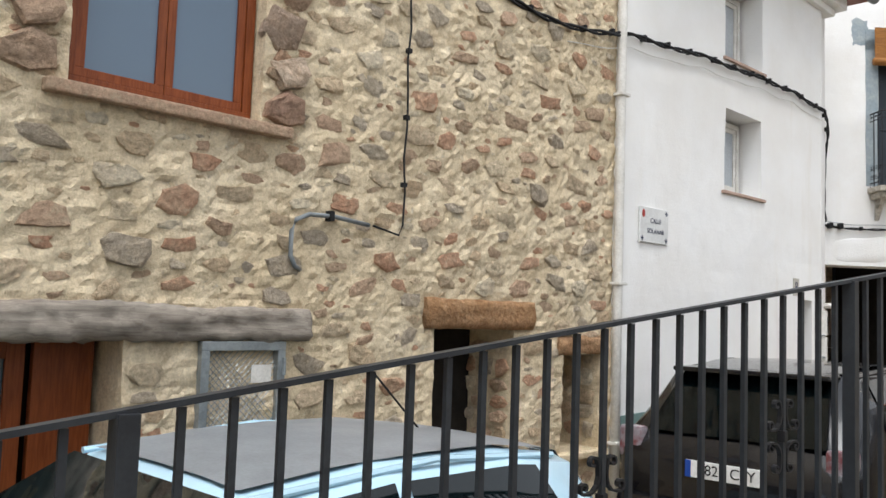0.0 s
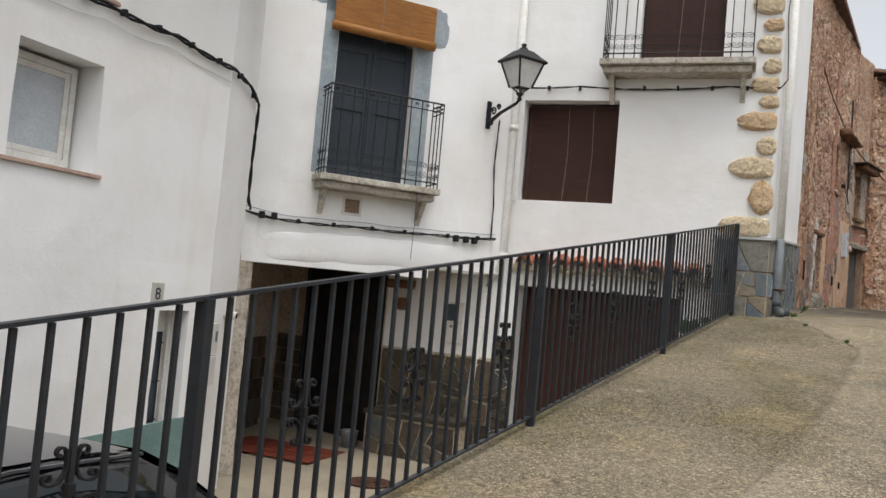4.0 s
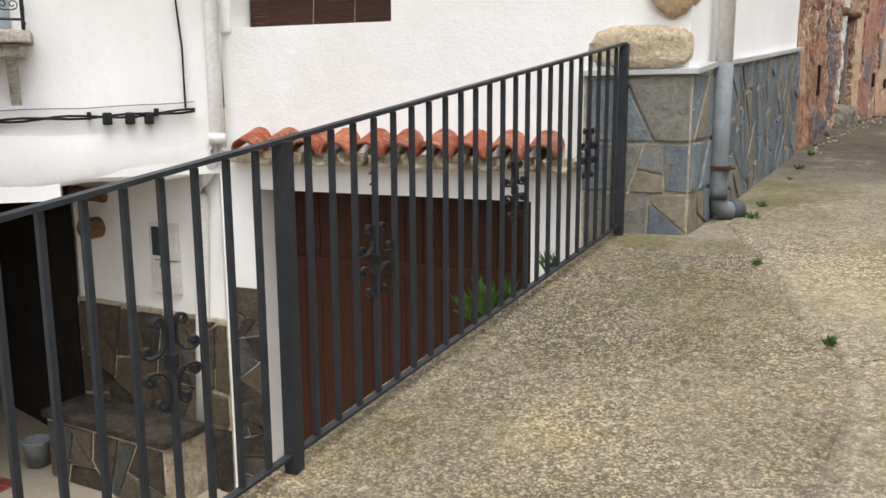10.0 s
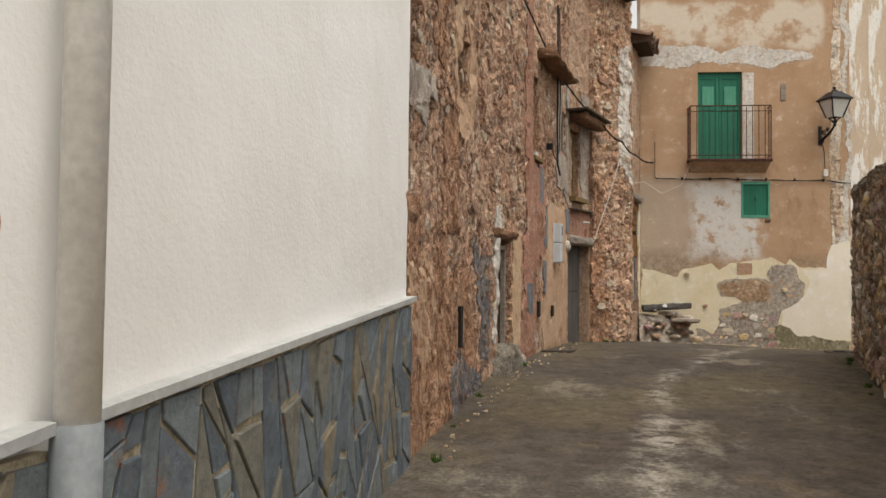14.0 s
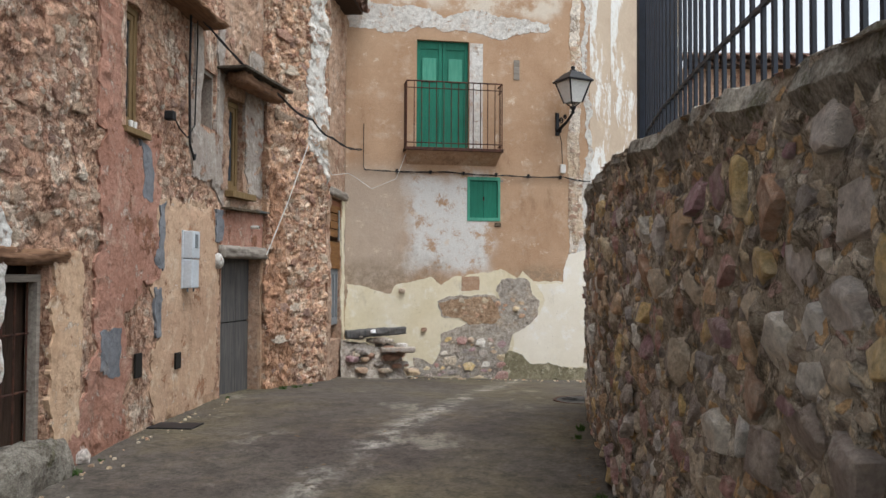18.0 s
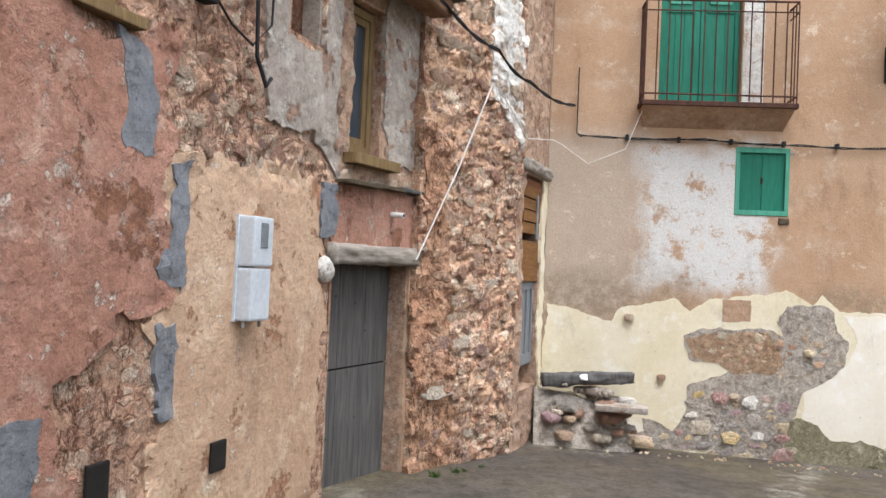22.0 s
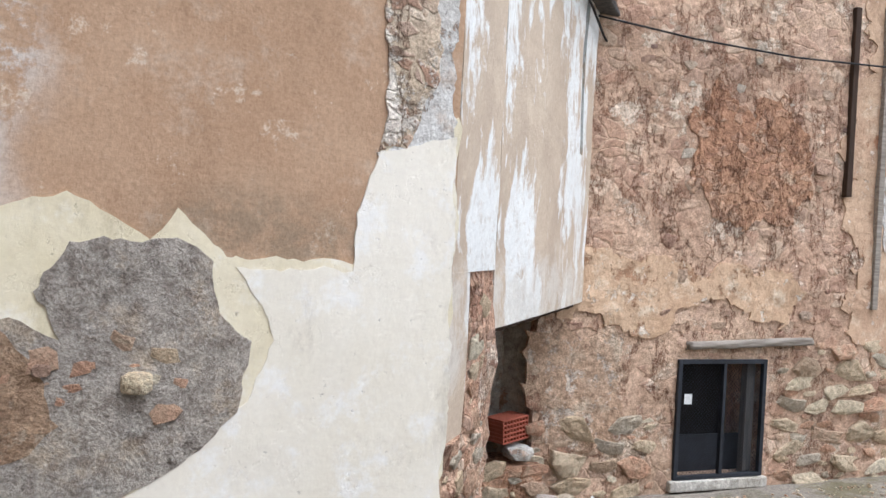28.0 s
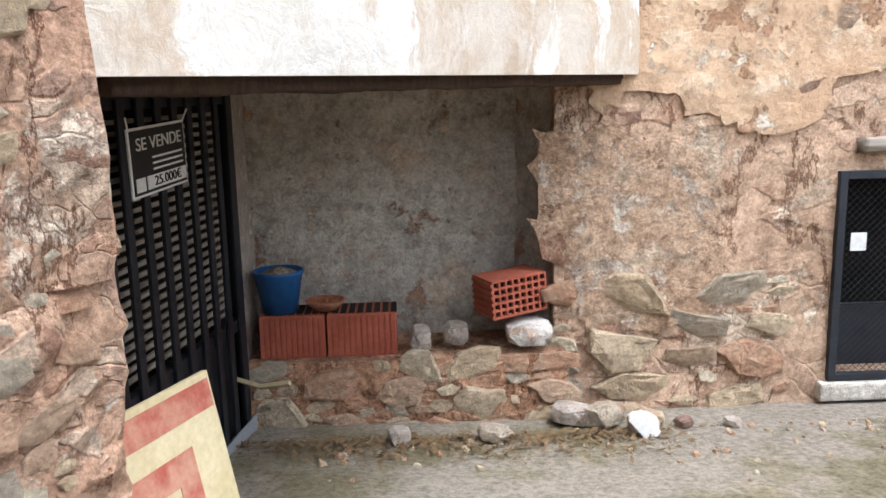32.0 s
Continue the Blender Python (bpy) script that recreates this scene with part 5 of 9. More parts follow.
# ---- balcony house ----
am = wall_a.matrix_world
t = thing("cable_bundle", corner_white.matrix_world, "black cable bundle bending down the white corner", "cable")
pts = [(0.0, -0.03, 4.0), (0.5, -0.04, 3.96), (0.84, -0.03, 3.86), (0.93, 0.0, 3.7), (0.96, 0.02, 3.3), (0.97, 0.02, 2.85), (1.02, 0.0, 2.76)]
part("cable", cable_run(pts, 0.015, 0.005, 3), CABLE, t, smooth=True)
clips_along(t, pts, 0.35)
t = thing("cable_bundle", am, "black cable bundle along the wall above the archway", "cable")
pts = [(0.06, -0.04, 2.76), (0.5, -0.04, 2.70), (1.4, -0.04, 2.72), (2.4, -0.04, 2.74), (3.28, -0.04, 2.78)]
part("cable", cable_run(pts, 0.012, 0.012, 2), CABLE, t, smooth=True)
part("thin_cable", cable_run([(p[0], -0.02, p[2] + 0.06) for p in pts], 0.005, 0.01, 1), GREYPVC, t)
clips_along(t, pts, 0.42)
for u in (0.28, 0.42, 2.72, 2.86, 2.98):
    part("connector", box(u - 0.03, u + 0.03, -0.08, -0.01, 2.69, 2.77, 0.01), CABLE, t)

# swelling white lintel above the archway
bm = bmesh.new()
rings = []
for i in range(25):
    u = 0.03 + 3.3 * i / 24
    k = 0.25 + 0.3 * math.sin(math.pi * i / 24)
    ring = []
    for j in range(9):
        a = math.pi * j / 8
        ring.append(bm.verts.new((u, 0.03 - 0.11 * k * math.sin(a) + 0.012 * noise.noise(Vector((u * 3, a, 1))), 2.385 + 0.0055 * i - 0.19 * math.cos(a) + 0.03 * noise.noise(Vector((u * 2.5, a, 4))))))
    rings.append(ring)
for a, b in zip(rings, rings[1:]):
    for j in range(8):
        bm.faces.new((a[j], a[j + 1], b[j + 1], b[j]))
part("lintel_swelling", bm, WHITE, wall_a, "rounded white lintel over the archway", True)

# balcony door with shutters, roller blind
SHUT = wood("dark_blue_grey_shutter_paint", "3A4148", "30363C", 2, 0.6)
BLUEP = simple("flaking_blue_grey_paint", "8E9AA0", "A3AAAC", 5, 0.85, 0.3, 30)
BAMBOO = wood("golden_bamboo_slat", "A8743A", "85562A", 0, 0.6, 6.0)
DKBLIND = wood("dark_brown_blind_slat", "4A3026", "382219", 0, 0.6, 6.0)
part("blue_surround", box(0.80, 0.975, -0.010, 0.02, 3.3, 5.35), BLUEP, wall_a, "blue-grey painted door surround")
part("blue_surround", box(1.985, 2.2, -0.010, 0.02, 3.3, 5.35), BLUEP, wall_a)
part("blue_surround", box(0.80, 2.2, -0.010, 0.02, 5.2, 5.5), BLUEP, wall_a)
for u, z, h in ((0.72, 5.45, 0.16), (2.28, 5.3, 0.22)):
    patch(wall_a, "blue_paint_stain", [(u - 0.1, z - h), (u + 0.12, z - h), (u + 0.1, z + h), (u - 0.12, z + h)], BLUEP, 0.003, 0.04, int(u * 10))
t = thing("balcony_door", am @ Matrix.Translation((0.98, 0.12, 3.31)), "tall closed dark blue-grey panelled shutters behind the balcony", "door")
for i in range(2):
    x = i * 0.5
    bm = bmesh.new()
    for a, b, c, d in ((x + 0.003, x + 0.08, 0, 1.89), (x + 0.42, x + 0.497, 0, 1.89), (x + 0.08, x + 0.42, 0, 0.12), (x + 0.08, x + 0.42, 0.8, 0.9), (x + 0.08, x + 0.42, 1.5, 1.58), (x + 0.08, x + 0.42, 1.8, 1.89)):
        box(a, b, 0, 0.04, c, d, 0.004, bm)
    sh = part("shutter", bm, SHUT, t)
    for c, d in ((0.12, 0.8), (0.9, 1.5), (1.58, 1.8)):
        part("panel", box(x + 0.08, x + 0.42, 0.015, 0.03, c, d), SHUT, sh)
part("astragal", box(0.485, 0.515, -0.015, 0.0, 0, 1.89, 0.004), SHUT, t)
part("dark_backing", box(0.9, 2.1, 0.42, 0.44, 3.2, 5.3), DARK, wall_a)


def roller_blind(m, w, drop, roll, mat, label, slats=26, group=""):
    t = thing("roller_blind", m, label, "blind", group)
    hgt = drop / slats
    for i in range(slats):
        part("slat", box(0, w, -0.004, 0.004, -drop + i * hgt + 0.001, -drop + (i + 1) * hgt - 0.001, 0.001), mat, t)
    if roll:
        part("roll", tube([(-0.01, 0.0, -drop - roll * 0.6), (w * 0.5, 0.004, -drop - roll * 0.62), (w + 0.01, 0, -drop - roll * 0.6)], roll, 12), mat, t, smooth=True)
    for x in (w * 0.45, w * 0.72):
        part("cord", tube([(x, -0.012, 0.0), (x + 0.02, -0.014, -drop * 0.5), (x - 0.01, -0.02, -drop - roll * 2), (x + 0.06, -0.03, -drop - roll * 2.3), (x + 0.09, -0.03, -drop - roll * 1.6)], 0.003, 5), PALEBEAM, t)
    return t


roller_blind(am @ Matrix.Translation((0.88, -0.10, 5.5)), 1.28, 0.45, 0.055, BAMBOO, "rolled-up golden bamboo blind above the balcony door", 22)


def balcony(m, w, d, h, label, slabmat, n=11, bot=0.0, corbels=True, slab=True, bars_mat=None, scrolls=True):
    """A small balcony: slab, corbels and iron railing; origin at the wall's face, slab top at z = 0."""
    t = thing("balcony", m, label, "balcony")
    iron = bars_mat or BLACKIRON
    if slab:
        bm = box(-0.04, w + 0.04, -d - 0.03, 0.05, -0.075, -0.002, 0.012)
        part("slab", bm, slabmat, t)
        part("slab_moulding", box(0.0, w, -d + 0.04, 0.05, -0.16, -0.076, 0.02), slabmat, t)
    if corbels:
        for x in (0.06, w - 0.12):
            bm = bmesh.new()
            v = [bm.verts.new((x + dx, y, z)) for dx in (0, 0.06) for y, z in ((0.02, -0.16), (-d + 0.12, -0.16), (0.02, -0.48))]
            for f in ((0, 1, 2), (5, 4, 3), (0, 3, 4, 1), (1, 4, 5, 2), (2, 5, 3, 0)):
                bm.faces.new([v[i] for i in f])
            bmesh.ops.recalc_face_normals(bm, faces=bm.faces[:])
            part("corbel", bm, slabmat, t)
    path = [(0, 0), (0, -d), (w, -d), (w, 0)]
    for z, r in ((h, 0.011), (h - 0.1, 0.007), (0.06, 0.009)):
        part("rail", tube([(x, y, z) for x, y in path], r, 6), iron, t)
    for a, b in zip(path, path[1:]):
        k = n if a[1] == b[1] else max(2, int(d / w * n) + 1)
        for i in range(k):
            f = (i + 0.0) / k
            x, y = a[0] + (b[0] - a[0]) * f, a[1] + (b[1] - a[1]) * f
            part("bar", tube([(x, y, 0.0), (x, y, h)], 0.007, 6), iron, t)
            if scrolls:
                fx, fy = (b[0] - a[0]) / k, (b[1] - a[1]) / k
                ang = math.atan2(fy, fx)
                for zz, s in ((0.2, 0.9), (h - 0.05, 0.38)):
                    L = math.hypot(fx, fy)
                    for sz in ((-1, 1) if s > 0.5 else (1,)):
                        c = [(p[0] * s, 0, sz * p[2] * s) for p in spiral(0.03, 0.06 if s > 0.5 else 0.0, 0.035, math.pi * 0.5, 1.2, 10, -1)]
                        both = [(L / 2 + p[0], 0, p[2]) for p in c[::-1]] + [(L / 2 - p[0], 0, p[2]) for p in c]
                        o = part("scroll", tube(both, 0.004, 4), iron, t)
                        o.matrix_local = Matrix.Translation((x, y, zz)) @ Matrix.Rotation(ang, 4, 'Z')
    return t


SLABP = mortar("weathered_white_slab_edge", "CFCBC2", "B9B2A4", "8A8478", 40)
balcony(am @ Matrix.Translation((0.86, 0, 3.27)), 1.42, 0.30, 1.02, "small white balcony with black wrought-iron railing", SLABP, 10)
t = thing("wall_vent", am @ Matrix.Translation((1.22, -0.012, 2.85)), "square white ventilation cover with brown grid", "vent")
bm = bmesh.new()
for a, b, c, d in ((0, 0.24, 0, 0.03), (0, 0.24, 0.19, 0.22), (0, 0.03, 0.03, 0.19), (0.21, 0.24, 0.03, 0.19)):
    box(a, b, 0, 0.02, c, d, 0.003, bm)
part("frame", bm, WPAINT, t)
part("grid", box(0.03, 0.21, 0.006, 0.012, 0.03, 0.19), simple("brown_vent_grid", "8F7A66", "6E5C4C", 30, 0.8, 0.4, 90), t)
t = thing("hanging_wire", am @ Matrix.Translation((2.02, -0.31, 3.1)), "thin dark wire hanging under the balcony", "wire")
part("wire", tube([(0, 0, 0.1), (0.004, 0, -0.3), (0.0, 0.01, -0.7)], 0.003, 5), CABLE, t)


def lantern(m, label, arm_out=0.42):
    """A wall lantern on a cast bracket: origin on the wall, -y away from it."""
    t = thing("street_lamp", m, label, "street lamp")
    part("wall_plate", box(-0.03, 0.03, -0.03, 0.0, -0.19, 0.16, 0.008), BLACKIRON, t)
    part("arm", tube([(0, -0.02, -0.12), (0, -0.14, -0.07), (0, -0.26, -0.02), (0, -arm_out + 0.05, 0.06), (0, -arm_out, 0.1)], lambda f: 0.028 - 0.012 * f, 8), BLACKIRON, t, smooth=True)
    for cy, cz, r in ((-0.12, 0.02, 0.055), (-0.22, 0.06, 0.04), (-0.09, -0.13, 0.035)):
        part("scroll", tube([(0, cy + q[0], cz + q[2]) for q in spiral(0, 0, r, 0, 1.3, 16)], 0.011, 6), BLACKIRON, t)
    y = -arm_out
    part("stem", lathe([(0.02, 0.08), (0.03, 0.1), (0.018, 0.13), (0.045, 0.16), (0.05, 0.175), (0.02, 0.18)], 12, centre=(0, y, 0)), BLACKIRON, t, smooth=True)
    for sx in (-1, 1):
        for sy in (-1, 1):
            part("strut", tube([(sx * 0.075, y + sy * 0.075, 0.24), (sx * 0.035, y + sy * 0.035, 0.2), (0, y, 0.17)], 0.009, 6), BLACKIRON, t)
    b, w, z0, z1 = 0.095, 0.185, 0.24, 0.55
    for sx, sy in ((1, 1), (1, -1), (-1, -1), (-1, 1)):
        part("edge_bar", tube([(sx * b, y + sy * b, z0), (sx * w, y + sy * w, z1)], 0.011, square=True), BLACKIRON, t)
    MILK = LAMPGLASS
    for k in range(4):
        m2 = Matrix.Translation((0, y, 0)) @ Matrix.Rotation(k * math.pi / 2, 4, 'Z')
        bm = bmesh.new()
        v = [bm.verts.new(m2 @ Vector(p)) for p in ((-b + 0.008, -b + 0.002, z0), (b - 0.008, -b + 0.002, z0), (w - 0.008, -w + 0.002, z1), (-w + 0.008, -w + 0.002, z1), (-b + 0.008, -b + 0.006, z0), (b - 0.008, -b + 0.006, z0), (w - 0.008, -w + 0.006, z1), (-w + 0.008, -w + 0.006, z1))]
        for f in ((0, 1, 2, 3), (7, 6, 5, 4), (0, 4, 5, 1), (1, 5, 6, 2), (2, 6, 7, 3), (3, 7, 4, 0)):
            bm.faces.new([v[i] for i in f])
        part("pane", bm, MILK, t)
    bm = bmesh.new()
    prof = ((0.215, 0.545), (0.22, 0.565), (0.15, 0.63), (0.12, 0.66), (0.09, 0.69), (0.05, 0.71))
    rings = [[bm.verts.new((sx * r, y + sy * r, z)) for sx, sy in ((1, 1), (-1, 1), (-1, -1), (1, -1))] for r, z in prof]
    for a, c in zip(rings, rings[1:]):
        for j in range(4):
            bm.faces.new((a[j], a[(j + 1) % 4], c[(j + 1) % 4], c[j]))
    bm.faces.new(rings[0][::-1])
    bm.faces.new(rings[-1])
    part("roof", bm, BLACKIRON, t)
    part("finial", lathe([(0.05, 0.705), (0.055, 0.725), (0.02, 0.74), (0.03, 0.76), (0.035, 0.775), (0.008, 0.79)], 12, centre=(0, y, 0)), BLACKIRON, t, smooth=True)
    return t


LAMPGLASS = simple("milky_lamp_glass", "D6D6D2", "C9C9C6", 3, 0.3, 0.02, 30)
lantern(am @ Matrix.Translation((3.04, 0, 4.36)) @ Matrix.Rotation(radians(8), 4, 'Z'), "black wrought-iron wall lantern with milky glass on the white house", 0.62)
t = thing("wall_cable", am @ Matrix.Translation((3.2, -0.02, 2.8)), "grey cable running down the wall below the lantern", "cable")
part("cable", cable_run([(0, 0, 1.5), (-0.02, 0, 0.9), (0.02, 0, 0.4), (0.02, 0, 0.0)], 0.009, 0.0, 2), CABLE, t)
t = thing("downpipe", Matrix.Translation((-2.6, 13.905, -0.2)), "white downpipe in the seam between two white houses", "downpipe")
part("pipe", tube([(-0.33, 0.06, 0.6), (-0.27, 0.06, 1.5), (-0.21, 0.06, 2.35), (-0.16, 0.03, 2.5), (-0.03, 0, 2.66), (0, 0, 2.8), (0, 0, 5.2), (0, 0, 8.0)], 0.05, 14), WHITEPVC, t, smooth=True)
for z in (2.75, 4.4):
    part("collar", tube([(0, 0, z), (0, 0, z + 0.07)], 0.058, 14), WHITEPVC, t, smooth=True)

# ---- corner house: recessed window, upper balcony ----
bmx = wall_b.matrix_world
roller_blind(bmx @ Matrix.Translation((0.11, 0.2, 4.60)), 1.18, 1.26, 0.0, DKBLIND, "lowered dark brown slatted blind in the recessed window", 60)
part("window_surround", box(0.0, 0.085, -0.02, 0.03, 3.3, 4.75, 0.008), WHITE, wall_b)
# near-black sheets give the shade behind both openings
part("dark_backing", box(0.1, 1.4, 0.43, 0.45, 3.3, 4.7), DARK, wall_b)
part("dark_backing", box(1.4, 2.6, 0.43, 0.45, 5.0, 7.2), DARK, wall_b)
balcony(bmx @ Matrix.Translation((1.12, 0, 5.06)), 1.72, 0.36, 1.0, "white slab balcony with black scrolled iron railing", SLABP, 14)
roller_blind(bmx @ Matrix.Translation((1.52, 0.15, 7.05)), 0.98, 1.95, 0.0, DKBLIND, "lowered dark slatted blind behind the upper balcony", 70)
t = thing("wall_cable", bmx @ Matrix.Translation((0.0, -0.03, 4.78)), "thin black cable across the white wall to the corner", "cable")
part("cable", cable_run([(0.05, 0, 0.0), (0.8, 0, 0.02), (1.7, 0, -0.02), (2.6, 0, 0.02), (3.16, 0, 0.0), (3.24, 0, 0.1), (3.2, 0, 0.9), (3.26, 0, 2.2)], 0.008, 0.01, 2), CABLE, t)
clips_along(t, [(0.2, -0.0, 0.0), (3.1, 0, 0.0)], 0.4)

# ---- recess behind the archway ----
# whitewash in a duller tone, with the recess's shade put into its colour
RECESS = mortar("dull_cream_plaster", "C8C0B2", "B8AEA0", "A89C8C", 30, None, 0.6)


def plain(name, a, b, z0, z1, mat, label):
    return wall(name, a, b, z0, z1, 0.2, mat, (), 0.015, 0.25, label, a[0])


plain("wall_recess_jamb", (-4.80, 11.62), (-5.85, 12.25), -0.4, 2.5, RECESS, "whitewashed inner face of the archway pier")
plain("wall_recess_side", (-5.85, 12.25), (-6.3, 14.74), -0.4, 2.5, RECESS, "shaded white side wall inside the archway")
plain("wall_recess_back", (-6.3, 14.72), (-4.27, 14.12), -0.4, 2.5, RECESS, "shaded white back wall inside the archway")
plain("wall_under_overhang", (-4.27, 14.12), (-2.62, 13.98), -0.4, 2.5, WHITE, "whitewashed wall set back under the jutting storey")
tagged(raw("ceiling", [(-6.6, 11.4, 2.45), (-4.9, 11.6, 2.45), (-2.62, 14.05, 2.45), (-2.62, 15.8, 2.45), (-6.6, 15.8, 2.45)], [(0, 1, 2, 3, 4)], RECESS), "low shaded ceiling over the archway recess", "ceiling", kind="structure")
rb = frame_of((-6.3, 14.72), (-4.27, 14.12))
STDARK = stone_mat("dark_cladding_stone", ["4E473F", "5B5348", "3F3A36", "665A4A", "6E665A", "5A5F60"], False, "7A6E5C", 0.4)
t = thing("stone_dado", rb, "dark stone base cladding inside the archway", "cladding")
for i in range(3):
    for j in range(7):
        off = 0.07 * (j % 2)
        part("stone", box(max(0.0, 0.19 * i - off) + 0.004, 0.19 * (i + 1) - off * (i < 2) - 0.004, -0.03, -0.002, -0.3 + j * 0.22, -0.3 + (j + 1) * 0.22 - 0.012, 0.012), STDARK, t)
t = thing("dark_door", rb @ Matrix.Translation((0.63, -0.04, -0.25)), "open doorway, its dark inside painted as a near-black sheet", "door")
# no real leaf: a near-black sheet paints the shade in the doorway
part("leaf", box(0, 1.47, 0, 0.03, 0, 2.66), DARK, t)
part("door_frame", box(-0.05, 0.0, -0.02, 0.03, 0, 2.66), SHUT, t)
DARKLEAF = simple("blackish_painted_door", "1C1C20", "141417", 5, 0.6, 0.1, 40)
rs = frame_of((-5.85, 12.25), (-6.3, 14.74))
gw = frame_of((-4.27, 14.12), (-2.62, 13.98))
t = thing("stone_dado", rs, "dark rubble base cladding along the archway side", "cladding")
for i in range(6):
    for j in range(5):
        part("stone", box(1.12 + i * 0.14 + (j % 2) * 0.05 + 0.004, 1.26 + i * 0.14 + (j % 2) * 0.05 - 0.004, -0.035, -0.002, -0.3 + j * 0.3, -0.008 + j * 0.3, 0.01), STDARK, t)
t = thing("dark_door", rs @ Matrix.Translation((0.38, -0.04, -0.22)), "dark wooden door with glazed panes in the archway", "door")
part("leaf", box(0, 0.72, 0, 0.03, 0, 1.9), DARKLEAF, t)
for x in (0.08, 0.39):
    part("pane", box(x, x + 0.25, -0.008, 0.0, 0.98, 1.8), GLASS, t)
t = thing("leaning_board", Matrix.Translation((-5.6, 12.0, lower(12))) @ Matrix.Rotation(radians(100), 4, 'Z'), "pale board leaning against the archway", "board")
bm = bmesh.new()
v = [bm.verts.new(p) for p in ((0, 0, 0), (0.42, 0.0, 0), (0.34, 0.12, 1.12), (-0.02, 0.14, 1.0), (0, 0.02, 0), (0.42, 0.02, 0), (0.34, 0.14, 1.12), (-0.02, 0.16, 1.0))]
for f in ((0, 1, 2, 3), (7, 6, 5, 4), (0, 4, 5, 1), (1, 5, 6, 2), (2, 6, 7, 3), (3, 7, 4, 0)):
    bm.faces.new([v[i] for i in f])
part("board", bm, simple("pale_board", "B5ADA2", "A59C90", 4), t)
t = thing("tiled_floor", Matrix.Translation((-4.85, 13.03, lower(13) + 0.006)) @ Matrix.Rotation(radians(-2), 4, 'Z'), "red clay tile floor at the archway", "floor tiles")
CLAY = simple("red_clay_floor_tile", "7E3F30", "6D3528", 5, 0.7, 0.2, 50)
for i in range(7):
    for j in range(5):
        part("tile", box(-0.95 + i * 0.21, -0.95 + i * 0.21 + 0.2, -0.5 + j * 0.21, -0.5 + j * 0.21 + 0.2, 0, 0.012, 0.002), CLAY, t)
t = thing("planter_pot", Matrix.Translation((-4.45, 13.72, lower(13.7))), "small grey bucket beside the stone bench", "bucket")
part("pot", lathe([(0.09, 0), (0.12, 0.2), (0.125, 0.22), (0.11, 0.22), (0.085, 0.03)], 16), GREYPVC, t, smooth=True)
t = thing("log_end", gw @ Matrix.Translation((0.0, -0.04, 2.06)), "rough log built into the white wall beside the dark doorway", "log")
part("log", rough_beam(0.42, 0.11, 0.1, 81.0), OLDBEAM, t)
t = thing("log_end", gw @ Matrix.Translation((0.29, -0.02, 1.85)), "round cut log end jutting from the white wall", "log")
part("log", tube([(0, 0.08, 0), (0, -0.05, 0.004), (0, -0.12, 0)], 0.085, 12), OLDBEAM, t)
t = thing("meter_box", gw @ Matrix.Translation((0.90, -0.04, 1.40)), "white meter box with small dark window", "meter box")
part("upper_box", box(0, 0.28, 0, 0.05, 0.26, 0.54, 0.008), WPAINT, t)
part("lower_box", box(0, 0.28, 0, 0.05, 0, 0.25, 0.008), WPAINT, t)
part("dial_window", box(0.03, 0.15, -0.004, 0.002, 0.29, 0.51), GLASS, t)
part("latch", box(0.1, 0.14, -0.008, 0.002, 0.2, 0.235, 0.003), GREYPVC, t)

# ---- garage with a row of eave tiles ----
gm = bmx
GPLANK = wood("brown_garage_plank", "4C2C1E", "3B2217", 2, 0.6)
t = thing("garage_door", gm @ Matrix.Translation((0.22, 0.40, -0.3)), "dark brown vertical plank garage door", "garage door")
for i in range(14):
    part("plank", box(i * 0.139 + 0.002, (i + 1) * 0.139 - 0.002, 0, 0.03, 0, 2.53, 0.003), GPLANK, t)
part("rail", box(0.0, 1.94, -0.015, 0.0, 1.9, 2.0), GPLANK, t)
t = thing("house_number", gm @ Matrix.Translation((1.16, -0.012, 2.27)), "black number painted on the garage lintel", "sign")
words("2", 0.13, BLACKIRON, t, 0.0, 0.06, 0.002)
part("eave_bed", box(0.08, 2.5, -0.10, 0.02, 2.42, 2.5, 0.01), JOINT, wall_b, "mortar bed under the clay eave tiles")
RTILE = stone_mat("orange_clay_roof_tile", ["C0694A", "B65C3E", "C97A58", "AE5940"])


def half_tile(r0, r1, length, up, th=0.014, n=8):
    verts, faces = [], []
    for k, (y, r) in enumerate(((0.0, r0), (length, r1))):
        for rr in (r, r - th):
            for j in range(n + 1):
                a = math.pi * j / n
                verts.append((rr * math.cos(a), y, (rr * math.sin(a)) * (1 if up else -1)))
    m = n + 1
    for j in range(n):
        faces += [(j, j + 1, 2 * m + j + 1, 2 * m + j), (m + j + 1, m + j, 3 * m + j, 3 * m + j + 1), (j + 1, j, m + j, m + j + 1), (2 * m + j, 2 * m + j + 1, 3 * m + j + 1, 3 * m + j)]
    faces += [(0, 2 * m, 3 * m, m), (n, m + n, 3 * m + n, 2 * m + n)]
    return verts, faces


